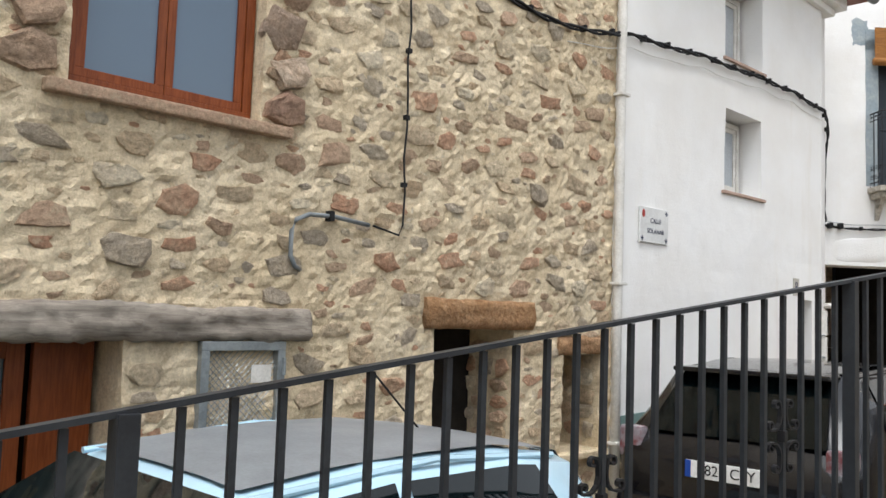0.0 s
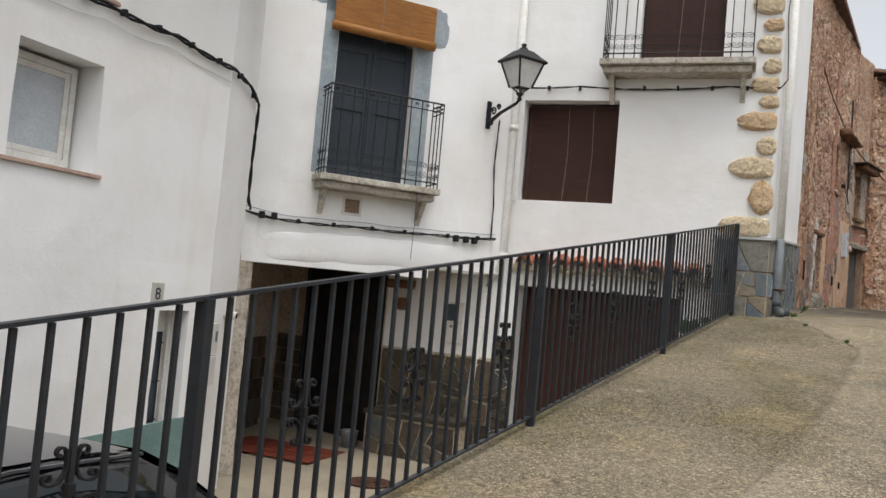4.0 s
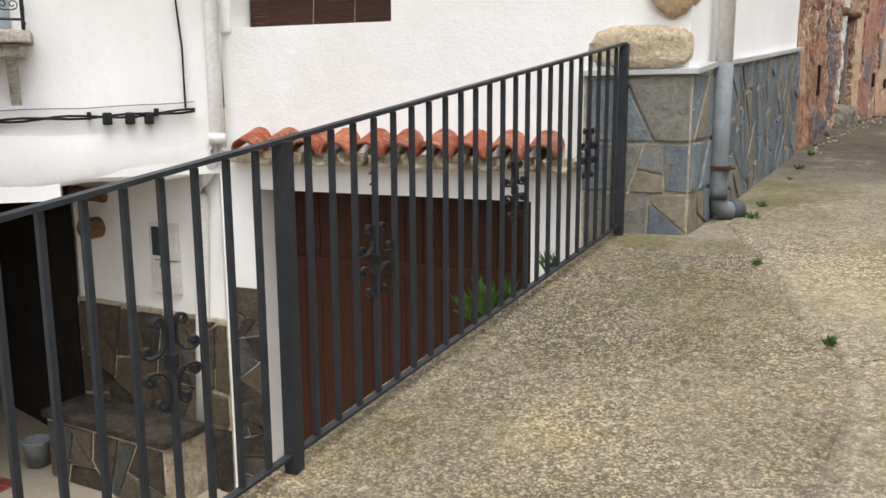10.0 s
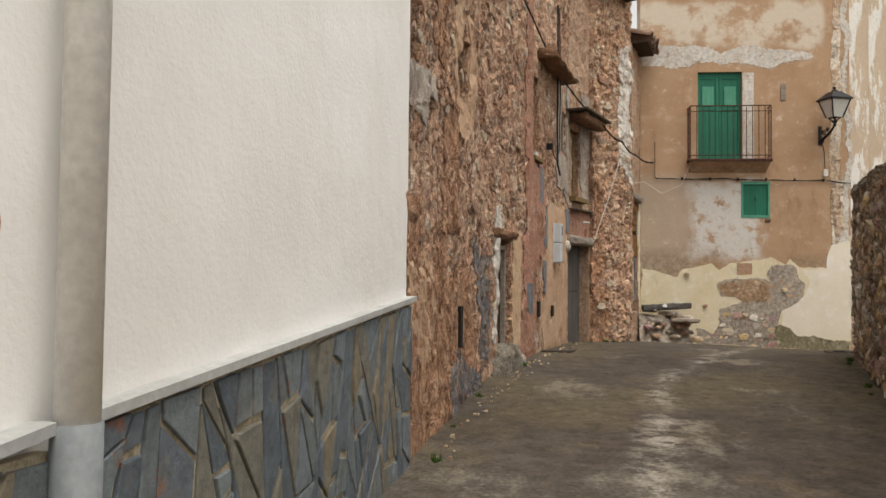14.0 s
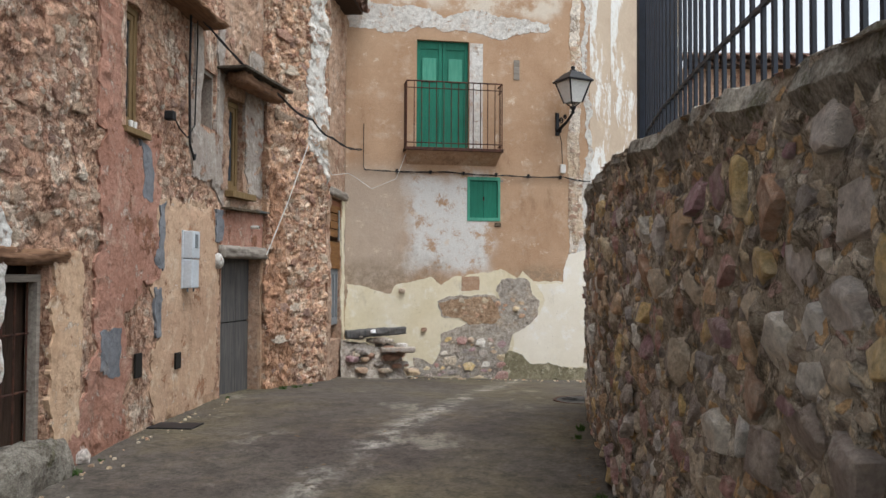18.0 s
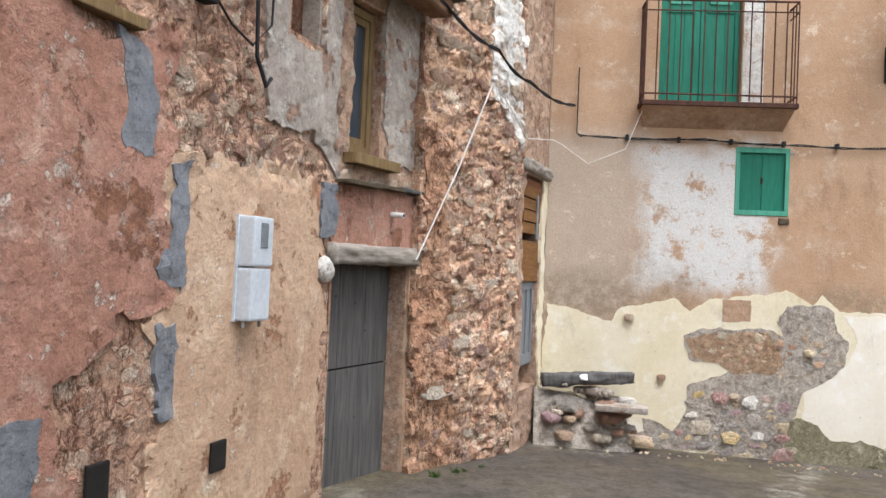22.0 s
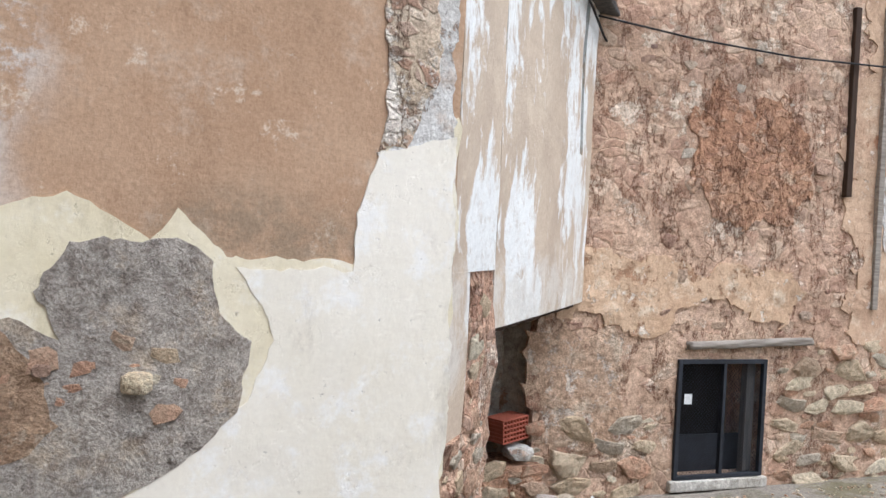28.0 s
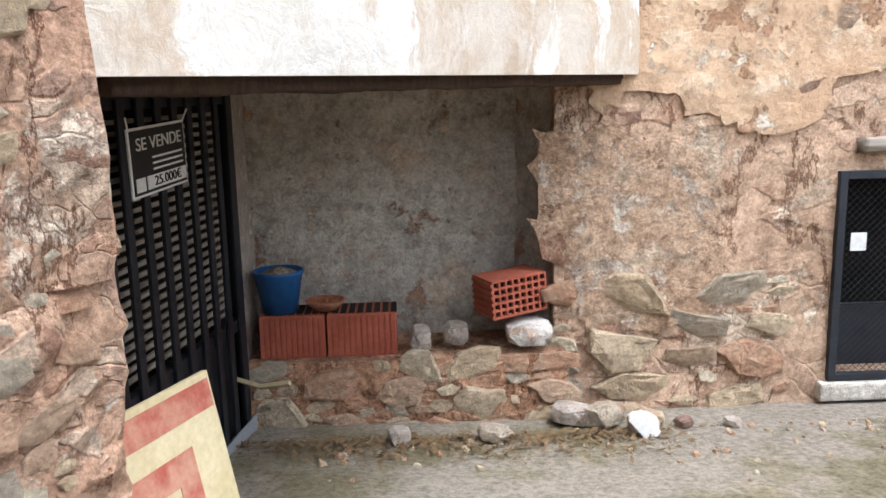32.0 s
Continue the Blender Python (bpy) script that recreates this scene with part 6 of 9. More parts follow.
roof = thing("tile_roof", gm @ Matrix.Translation((0.3, -0.10, 2.44)), "orange clay barrel tiles over the garage door", "roof tiles")
cover = bpy.data.meshes.new("roof_tile")
cover.from_pydata(*([half_tile(0.085, 0.07, 0.42, True)[0], [], half_tile(0.085, 0.07, 0.42, True)[1]]))
cover.materials.append(RTILE)
pan = bpy.data.meshes.new("pan_tile")
pan.from_pydata(*([half_tile(0.075, 0.09, 0.42, False)[0], [], half_tile(0.075, 0.09, 0.42, False)[1]]))
pan.materials.append(JOINT)
for i in range(10):
    for me, dx, dz in ((cover, 0.0, 0.06), (pan, 0.114, 0.055)):
        o = new(me.name, me)
        o.parent = roof
        o.matrix_local = Matrix.Translation((i * 0.228 + dx, -0.1, dz)) @ Matrix.Rotation(radians(20), 4, 'X') @ Matrix.Rotation(radians(random.uniform(-3, 3)), 4, 'Z') @ Matrix.Diagonal((1.28, 1, 1.15, 1))


# ---- crazy paving of slate ----
def clip_poly(poly, px, pz, qx, qz):
    """Keep the side of the bisector nearer to p."""
    nx, nz = qx - px, qz - pz
    c = nx * (px + qx) / 2 + nz * (pz + qz) / 2
    out = []
    for (ax, az), (bx, bz) in zip(poly, poly[1:] + poly[:1]):
        da, db = nx * ax + nz * az - c, nx * bx + nz * bz - c
        if da <= 0:
            out.append((ax, az))
        if da * db < 0:
            f = da / (da - db)
            out.append((ax + (bx - ax) * f, az + (bz - az) * f))
    return out


def slices(poly, size, rnd, out, tall=1.0):
    """Break a polygon into shards by slanting cuts."""
    area = abs(sum(a[0] * b[1] - b[0] * a[1] for a, b in zip(poly, poly[1:] + poly[:1]))) / 2
    if area < size * size * rnd.uniform(0.45, 1.9):
        out.append(poly)
        return
    cx, cz = sum(p[0] for p in poly) / len(poly), sum(p[1] for p in poly) / len(poly)
    wu = max(p[0] for p in poly) - min(p[0] for p in poly)
    wz = max(p[1] for p in poly) - min(p[1] for p in poly)
    a = rnd.gauss(0, 0.38) + (0 if wu * tall > wz else math.pi / 2)
    cx, cz = cx + rnd.uniform(-0.16, 0.16) * wu, cz + rnd.uniform(-0.16, 0.16) * wz
    dx, dz = math.cos(a) * 0.1, math.sin(a) * 0.1
    for s in (1, -1):
        half = clip_poly(poly, cx - s * dx, cz - s * dz, cx + s * dx, cz + s * dz)
        if len(half) > 2:
            slices(half, size, rnd, out, tall)


def crazy(parent, region, size, mat, seed=0, joint=0.014, th=0.016, tall=1.0, base=0.0, top=None, bottom=None, limit=290, name="slab", courses=None):
    """Irregular slabs with mortar joints covering a rectangle of a wall's face."""
    rnd = random.Random(seed)
    u0, u1, z0, z1 = region
    t0, t1 = (top(u0), top(u1)) if top else (z1, z1)
    b0, b1 = (bottom(u0), bottom(u1)) if bottom else (z0, z0)
    polys = []
    cs = courses or [0.0, 1.0]
    for lo, hi in zip(cs, cs[1:]):
        slices([(u0, b0 + (t0 - b0) * lo), (u1, b1 + (t1 - b1) * lo), (u1, b1 + (t1 - b1) * hi), (u0, b0 + (t0 - b0) * hi)], size, rnd, polys, tall)
    for poly in polys[:limit]:
        cx, cz = sum(p[0] for p in poly) / len(poly), sum(p[1] for p in poly) / len(poly)
        ring = []
        for x, z in poly:
            d = math.hypot(x - cx, z - cz) + 1e-6
            f = max(0.3, (d - joint * rnd.uniform(0.6, 1.2)) / d)
            ring.append((cx + (x - cx) * f, cz + (z - cz) * f))
        n = len(ring)
        h = th * rnd.uniform(0.6, 1.4)
        lean = rnd.uniform(-0.02, 0.02)
        verts = [(x, base + 0.003, z) for x, z in ring] + [(x, base - h * 0.75 + lean * (x - cx), z) for x, z in ring] + [(cx + (x - cx) * 0.95, base - h + lean * (x - cx), cz + (z - cz) * 0.95) for x, z in ring]
        faces = []
        for r in range(2):
            for i in range(n):
                a, b = r * n + i, r * n + (i + 1) % n
                faces.append((a, b, b + n, a + n))
        faces.append(tuple(range(2 * n, 3 * n)))
        raw(name, verts, faces, mat, parent)


CAP = simple("pale_grey_marble_cap", "BDBFBE", "A9ABAA", 4, 0.5, 0.1, 40)
# corner block in front of wall B and side dado
blk = wall("wall_dado_corner", (-0.03, 13.99), (0.565, 14.045), 1.6, 2.975, 0.16, JOINT, (), 0.0, 0.5, "slate clad base of the house corner")
crazy(blk, (0.005, 0.593, 1.95, 2.968), 0.30, SLATE, 5, 0.013, 0.014, courses=[0, 0.36, 0.64, 1.0])
blk2 = wall("wall_dado_side", (0.565, 14.045), (0.615, 14.50), 1.6, 2.99, 0.1, JOINT, (), 0.0, 0.5, "slate clad return of the house corner")
crazy(blk2, (0.005, 0.452, 1.95, 2.98), 0.22, SLATE, 6, 0.013, 0.014, courses=[0, 0.36, 0.64, 1.0])
side = wall("wall_dado_alley", (0.625, 14.56), (0.965, 17.7), 1.6, 3.03, 0.1, JOINT, (), 0.0, 0.5, "slate crazy-paving base along the alley")
for v in side.data.vertices:
    if v.co.z > 3.0:
        v.co.z += 0.071 * v.co.x
crazy(side, (0.01, 3.15, 2.0, 3.02), 0.2, SLATE, 9, 0.02, 0.014, 2.1, 0.0, lambda u: 3.02 + 0.071 * u, lambda u: 2.0 + 0.05 * u)
for a, b, z0, z1 in (((-0.05, 13.95), (0.595, 14.01), 2.975, 2.98), ((0.597, 14.015), (0.65, 14.47), 2.98, 3.03), ((0.66, 14.57), (1.0, 17.72), 3.03, 3.256)):
    L = (Vector(b) - Vector(a)).length
    ob = raw("dado_cap", [(0, 0, 0), (L, 0, z1 - z0), (L, 0.2, z1 - z0), (0, 0.2, 0), (0, 0, 0.028), (L, 0, z1 - z0 + 0.028), (L, 0.2, z1 - z0 + 0.028), (0, 0.2, 0.028)], [(3, 2, 1, 0), (4, 5, 6, 7), (0, 1, 5, 4), (1, 2, 6, 5), (2, 3, 7, 6), (3, 0, 4, 7)], CAP)
    ob.matrix_world = frame_of(a, b, z0)
    tagged(ob, "pale stone capping slab on the slate base", "capping", kind="structure")
# cladding at the archway wall and bench
t = thing("stone_cladding", gw, "dark slate cladding with pale joints on the lower wall", "cladding")
crazy(t, (0.02, 1.64, -0.15, 1.24), 0.34, STDARK, 21, 0.026, 0.03, 0.95, -0.034)
part("mortar_bed", box(0.0, 1.66, -0.033, 0.0, -0.3, 1.26), JOINT, t)
t = thing("stone_bench", gw @ Matrix.Translation((0.12, -0.06, -0.12)), "low stone bench clad in dark slate", "bench")
part("bench_body", box(0, 1.3, -0.42, -0.03, 0, 0.52), JOINT, t)
part("bench_top", box(-0.03, 1.33, -0.46, -0.03, 0.52, 0.58, 0.012), STDARK, t)
cl = part("bench_front", box(0, 1.3, -0.425, -0.42, 0, 0.52), JOINT, t)
crazy(cl, (0.01, 1.29, 0.02, 0.5), 0.3, STDARK, 23, 0.02, 0.02, 0.8, -0.426)
t = thing("stone_cladding", gm, "dark slate cladding on the garage pier", "cladding")
crazy(t, (-0.02, 0.235, -0.2, 1.52), 0.2, STDARK, 25, 0.012, 0.014, 1.2, -0.008)
# golden corner stones
qs = thing("corner_stones", Matrix.Translation((0.535, 14.06, 0)), "rough golden stones showing in the white house corner", "corner stones")
for k, (x0, x1, deep, z0, z1) in enumerate(((-0.57, 0.015, 0.05, 3.01, 3.25), (-0.25, 0.035, 0.34, 3.285, 3.68), (-0.48, 0.02, 0.06, 3.71, 3.96), (-0.19, 0.03, 0.16, 3.99, 4.21), (-0.41, 0.02, 0.06, 4.27, 4.50), (-0.2, 0.03, 0.14, 4.54, 4.70), (-0.3, 0.02, 0.06, 4.73, 4.92), (-0.18, 0.03, 0.12, 4.96, 5.15), (-0.27, 0.02, 0.06, 5.2, 5.41), (-0.2, 0.03, 0.1, 5.46, 5.63), (-0.33, 0.02, 0.06, 5.68, 5.9), (-0.2, 0.03, 0.1, 5.96, 6.15))):
    bm = bmesh.new()
    bmesh.ops.create_cube(bm, size=1.0)
    bmesh.ops.subdivide_edges(bm, edges=bm.edges[:], cuts=15, use_grid_fill=True)
    wx, hz = x1 - x0, z1 - z0
    round_ = 2.3 if k % 2 else 3.4
    for v in bm.verts:
        x, y, z = v.co * 2
        q = max(1.0, (abs(x) ** round_ + abs(z) ** round_) ** (1 / round_))
        p = Vector((x * wx * 5 + k * 3.7, y * deep * 5, z * hz * 5))
        j = 1 + 0.14 * noise.noise(p * 0.7) + 0.08 * noise.noise(p * 2.3)
        skin = 0.012 * noise.noise(p * 3) + 0.009 * noise.noise(p * 8) + 0.006 * noise.noise(p * 19)
        rim = max(abs(x), abs(z)) ** 5
        taper = 1 - 0.45 * max(0.0, -x) ** 3
        right = x / q * (1 if x > 0 else j)
        v.co = ((x0 + x1) / 2 + right * wx / 2, -0.035 + (deep + 0.04) * (y + 1) / 2 + skin + 0.035 * rim * (y < 0), (z0 + z1) / 2 + z / q * hz / 2 * j * taper)
    part("stone", bm, QUOIN, qs, smooth=True)
t = thing("downpipe", Matrix.Translation((0.668, 14.52, 2.0)), "white downpipe with grey lower length at the corner", "downpipe")
part("pipe", tube([(0, 0, 1.04), (0, 0, 3.0), (0, 0, 6.0)], 0.05, 18), WHITEPVC, t, smooth=True)
part("lower_pipe", tube([(0, 0, 1.05), (0, 0, 0.5), (0, 0, 0.26), (0.012, 0.012, 0.2), (0.035, 0.035, 0.172), (0.075, 0.075, 0.165), (0.1, 0.1, 0.163)], 0.056, 18), GREYPVC, t, "grey plastic lower length", True)
part("elbow_collar", tube([(0, 0, 0.3), (0, 0, 0.24)], 0.062, 18), PIPEDARK, t, smooth=True)
part("outlet_collar", tube([(0.07, 0.07, 0.165), (0.125, 0.125, 0.163)], 0.063, 18), PIPEDARK, t, smooth=True)
# near-black plug paints the shade inside the outlet
part("outlet_bore", tube([(0.08, 0.08, 0.164), (0.1265, 0.1265, 0.163)], 0.05, 18), DARK, t)
part("bracket", box(-0.062, 0.075, -0.062, 0.05, 0.42, 0.445, 0.004), RUSTIRON, t)
part("bracket_bolt", tube([(0.06, -0.03, 0.4325), (0.1, -0.03, 0.4325)], 0.008, 6), RUSTIRON, t)

# ---- alley: old houses ----
RED = mortar("dull_red_render", "AE8472", "A07562", "B89A86", 30, "D8C8B8", 1.2, 0.26, 0.57, "94684F")
OCHP = mortar("smooth_ochre_render", "C2A488", "B4947A", "CCB49A", 30, "E2D4C4", 0.8, 0.18, 0.585, "AA7C5E")
GREYP = mortar("grey_lime_render", "B0A69A", "A0948A", "BEB6AC", 30, "D2CCC2", 1.2, 0.24, 0.57, "AC8A74")
OLDPLANK = wood("grey_weathered_plank", "68645F", "4A494A", 2, 0.9, 2.2)
DARKPLANK = wood("dark_brown_plank", "4B3A30", "35291F", 2, 0.9, 4.0)
YWOOD = wood("yellowish_window_wood", "8A7350", "6B5638", 2, 0.8, 5.0)
BOARDW = wood("stained_plywood_board", "8A6238", "6A4826", 0, 0.85, 3.0)
METERP = simple("pale_blue_grey_plastic", "C5CBD0", "B6BCC2", 3, 0.4, 0.03, 40)


def shape(u0, u1, z0, z1):
    return [(u0, z0), ((u0 + u1) / 2, z0), (u1, z0), (u1, (z0 + z1) / 2), (u1, z1), ((u0 + u1) / 2, z1), (u0, z1), (u0, (z0 + z1) / 2)]


patch(OLD2, "red_render", [(1.4, 2.35), (2.3, 2.4), (2.35, 3.0), (2.3, 3.58), (2.9, 3.7), (2.92, 4.1), (2.96, 4.86), (2.4, 4.9), (1.85, 4.9), (1.88, 3.77), (1.72, 3.05), (1.4, 2.7)], RED, 0.02, 0.10, 3)
patch(OLD2, "red_render", shape(1.8, 2.2, 4.85, 7.6), RED, 0.02, 0.05, 4)
patch(OLD2, "ochre_render", shape(2.9, 4.52, 2.35, 4.42), OCHP, 0.028, 0.09, 5)
patch(OLD2, "pale_jamb_render", [(1.22, 2.66), (1.45, 2.62), (1.62, 2.68), (1.58, 3.2), (1.66, 3.7), (1.62, 3.95), (1.4, 4.0), (1.22, 3.9)], JAMBM, 0.02, 0.05, 6)
patch(OLD2, "flaking_limewash", [(0.5, 2.75), (0.62, 2.7), (0.64, 3.4), (0.64, 4.0), (0.56, 4.2), (0.48, 3.9), (0.53, 3.3)], PLWHITE, 0.016, 0.05, 28)
patch(OLD2, "grey_render", [(3.72, 4.72), (4.3, 4.75), (4.64, 4.5), (4.66, 6.4), (4.44, 6.4), (4.44, 5.2), (3.95, 5.2), (3.95, 6.4), (3.72, 6.4)], GREYP, 0.022, 0.04, 7)
for k, (u, z, w, h) in enumerate(((3.0, 4.1, 0.14, 0.6), (2.96, 3.5, 0.12, 0.36), (4.52, 4.3, 0.2, 0.36), (2.66, 4.62, 0.26, 0.4), (2.03, 3.2, 0.3, 0.3))):
    patch(OLD2, "cement_patch", shape(u - w / 2, u + w / 2, z - h / 2, z + h / 2), CEMENT, 0.0232, 0.06, 20 + k)
patch(OLD2, "cement_wash", [(0.02, 2.5), (0.3, 2.6), (0.42, 2.91), (0.38, 3.3), (0.4, 3.62), (0.22, 3.5), (0.12, 3.76), (0.02, 3.74)], CEMWASH, 0.014, 0.06, 26)
patch(OLD2, "pale_render_base", [(3.2, 2.5), (3.45, 2.5), (3.5, 2.88), (3.42, 2.92), (3.3, 2.9), (3.2, 2.88)], JAMBM, 0.032, 0.02, 27)
patch(OLD3, "red_render", shape(-0.02, 1.02, 4.08, 4.5), RED, 0.02, 0.03, 31)
patch(OLD3, "white_runs", shape(0.45, 0.95, 4.2, 4.46), PLWHITE, 0.024, 0.08, 32)
patch(OLD3, "grey_render", shape(0.6, 1.06, 4.7, 6.3), GREYP, 0.016, 0.05, 33)
patch(OLD3, "ochre_jamb_render", shape(1.03, 1.085, 2.2, 4.0), OCHP, 0.02, 0.01, 34)
patch(OLD1, "ochre_render", [(0.0, 2.0), (1.6, 2.1), (2.75, 2.3), (2.7, 3.1), (2.2, 3.5), (1.7, 3.3), (1.2, 3.7), (0.6, 3.5), (0.0, 3.9)], BROWNEARTH, 0.012, 0.12, 49)
patch(OLD1, "cement_patch", [(2.9, 3.3), (3.0, 3.1), (3.14, 3.2), (3.17, 3.7), (2.98, 3.76), (2.86, 3.84)], CEMWASH, 0.014, 0.05, 48)
patch(OLD1, "ochre_render", [(1.7, 4.58), (2.0, 4.5), (2.33, 4.67), (2.5, 4.9), (2.6, 5.3), (2.5, 5.7), (2.27, 5.8), (2.27, 4.95), (1.87, 4.95), (1.87, 5.8), (1.65, 5.7), (1.62, 5.1)], OCHP, 0.016, 0.04, 47)
patch(OLD1, "cement_wash", [(1.2, 1.9), (2.4, 2.0), (3.15, 2.1), (3.15, 2.5), (2.7, 2.55), (2.2, 2.75), (1.98, 2.8), (1.7, 2.8), (1.4, 2.7)], CEMWASH, 0.02, 0.07, 46)
part("niche_back", box(1.6, 2.05, 0.2, 0.24, 2.75, 3.25), BROWNEARTH, OLD1)
for k, (u, z, w, h) in enumerate(((0.5, 3.2, 0.7, 0.7), (1.5, 4.4, 0.5, 1.2), (0.3, 4.55, 0.6, 0.25), (1.0, 5.6, 0.5, 1.2))):
    patch(OLD1, "render_remains", shape(u - w / 2, u + w / 2, z - h / 2, z + h / 2), (OCHP, BROWNEARTH, GREYP, BROWNEARTH)[k], 0.05, 0.12, 50 + k)
patch(OLD4, "brown_render", [(0.0, 2.2), (0.48, 2.2), (0.52, 2.9), (0.46, 3.5), (0.42, 4.1), (0.36, 4.7), (0.3, 4.95), (0.0, 5.0)], BROWNEARTH, 0.012, 0.07, 59)
patch(OLD4, "white_limewash", [(0.8, 5.4), (1.1, 5.2), (1.32, 5.0), (1.33, 7.4), (0.85, 7.4), (0.92, 6.4)], PLWHITE, 0.03, 0.08, 60)
patch(OLD5, "plaster_edge", shape(0.88, 1.08, 2.4, 4.9), CREAM, 0.014, 0.03, 61)

om2, om3, om4, om5 = (o.matrix_world for o in (OLD2, OLD3, OLD4, OLD5))
# first door, behind bars
t = thing("plank_door", om2 @ Matrix.Translation((0.65, 0.16, 2.68)), "old dark plank door with rusty bars in a pale frame", "door")
for i in range(5):
    part("plank", box(i * 0.114 + 0.002, (i + 1) * 0.114 - 0.002, 0, 0.03, 0, 1.18, 0.003), DARKPLANK, t)
for i in range(4):
    part("iron_bar", tube([(0.07 + i * 0.14, -0.05, 0), (0.07 + i * 0.14, -0.05, 1.06)], 0.008, 6), RUSTIRON, t)
for z in (0.35, 0.72):
    part("iron_bar", tube([(0, -0.045, z), (0.57, -0.045, z)], 0.008, 6), RUSTIRON, t)
part("head_frame", box(0.0, 0.565, -0.1, -0.02, 1.05, 1.1, 0.006), PALEBEAM, t)
part("side_frame", box(0.52, 0.565, -0.1, -0.02, 0.0, 1.05, 0.006), PALEBEAM, t)
t = thing("door_lintel", om2 @ Matrix.Translation((0.5, -0.03, 3.84)), "weathered timber lintel over the low plank door", "lintel")
part("beam", rough_beam(0.9, 0.1, 0.2, 17.0), OLDBEAM, t)
COPING = mortar("mossy_grey_coping", "A29C90", "8C867A", "B2AA9C", 35, "6E6A52", 2.2, 0.6, 0.56)
# shade behind the plank door, painted as a near-black sheet
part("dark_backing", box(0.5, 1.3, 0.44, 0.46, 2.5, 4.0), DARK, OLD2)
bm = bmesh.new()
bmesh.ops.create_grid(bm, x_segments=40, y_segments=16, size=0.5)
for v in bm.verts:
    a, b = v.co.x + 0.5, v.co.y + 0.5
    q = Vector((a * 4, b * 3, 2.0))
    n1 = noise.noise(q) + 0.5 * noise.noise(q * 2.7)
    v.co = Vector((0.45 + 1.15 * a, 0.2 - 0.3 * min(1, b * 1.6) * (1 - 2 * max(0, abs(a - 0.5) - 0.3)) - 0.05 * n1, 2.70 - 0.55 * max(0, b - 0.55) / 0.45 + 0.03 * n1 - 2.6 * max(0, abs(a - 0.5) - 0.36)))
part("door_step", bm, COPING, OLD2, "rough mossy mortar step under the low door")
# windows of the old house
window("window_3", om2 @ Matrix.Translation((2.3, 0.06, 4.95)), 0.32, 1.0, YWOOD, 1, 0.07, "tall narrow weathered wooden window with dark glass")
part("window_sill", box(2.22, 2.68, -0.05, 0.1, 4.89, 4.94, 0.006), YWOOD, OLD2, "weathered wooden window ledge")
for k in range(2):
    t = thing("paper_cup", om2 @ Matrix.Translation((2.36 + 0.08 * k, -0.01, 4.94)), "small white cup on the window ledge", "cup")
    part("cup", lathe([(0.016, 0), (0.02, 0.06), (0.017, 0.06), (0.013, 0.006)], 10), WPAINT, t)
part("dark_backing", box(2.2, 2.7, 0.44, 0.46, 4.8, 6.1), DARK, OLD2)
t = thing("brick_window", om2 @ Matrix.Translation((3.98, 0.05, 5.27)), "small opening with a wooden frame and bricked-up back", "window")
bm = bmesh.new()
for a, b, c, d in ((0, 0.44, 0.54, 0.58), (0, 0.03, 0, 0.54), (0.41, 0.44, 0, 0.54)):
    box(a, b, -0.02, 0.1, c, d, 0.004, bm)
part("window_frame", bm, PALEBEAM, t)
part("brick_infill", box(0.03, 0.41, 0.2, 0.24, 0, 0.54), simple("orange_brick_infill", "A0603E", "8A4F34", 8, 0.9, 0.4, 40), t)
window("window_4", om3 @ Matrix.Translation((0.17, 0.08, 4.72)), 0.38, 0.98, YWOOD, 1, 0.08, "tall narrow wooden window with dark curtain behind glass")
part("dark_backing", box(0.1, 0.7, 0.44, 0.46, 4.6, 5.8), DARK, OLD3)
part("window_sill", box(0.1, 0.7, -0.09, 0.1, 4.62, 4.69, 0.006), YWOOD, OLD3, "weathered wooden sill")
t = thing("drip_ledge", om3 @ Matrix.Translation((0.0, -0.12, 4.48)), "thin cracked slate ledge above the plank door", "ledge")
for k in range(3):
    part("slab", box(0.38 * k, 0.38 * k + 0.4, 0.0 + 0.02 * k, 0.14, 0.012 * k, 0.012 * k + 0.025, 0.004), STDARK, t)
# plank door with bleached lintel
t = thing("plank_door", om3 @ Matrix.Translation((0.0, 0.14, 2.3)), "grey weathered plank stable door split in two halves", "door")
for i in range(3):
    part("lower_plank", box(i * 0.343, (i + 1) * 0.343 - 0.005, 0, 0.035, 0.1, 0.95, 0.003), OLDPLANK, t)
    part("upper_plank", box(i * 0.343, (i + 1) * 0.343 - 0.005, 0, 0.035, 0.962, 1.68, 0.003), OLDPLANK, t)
# dark bar paints the shade in the gap between the halves
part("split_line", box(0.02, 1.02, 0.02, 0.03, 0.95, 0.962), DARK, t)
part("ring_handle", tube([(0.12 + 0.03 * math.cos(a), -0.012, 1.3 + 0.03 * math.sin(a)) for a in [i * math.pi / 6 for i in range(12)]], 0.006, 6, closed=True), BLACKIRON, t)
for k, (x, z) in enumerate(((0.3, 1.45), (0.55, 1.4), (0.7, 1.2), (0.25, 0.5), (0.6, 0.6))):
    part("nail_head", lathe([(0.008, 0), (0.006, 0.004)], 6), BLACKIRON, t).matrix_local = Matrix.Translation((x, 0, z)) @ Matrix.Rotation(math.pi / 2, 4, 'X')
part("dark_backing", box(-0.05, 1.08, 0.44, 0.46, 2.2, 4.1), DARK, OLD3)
t = thing("door_lintel", om3 @ Matrix.Translation((-0.06, -0.08, 3.97)), "bleached round timber lintel over the plank door", "lintel")
part("beam", rough_beam(1.12, 0.13, 0.2, 27.0, 0.0, 0.8), PALEBEAM, t)
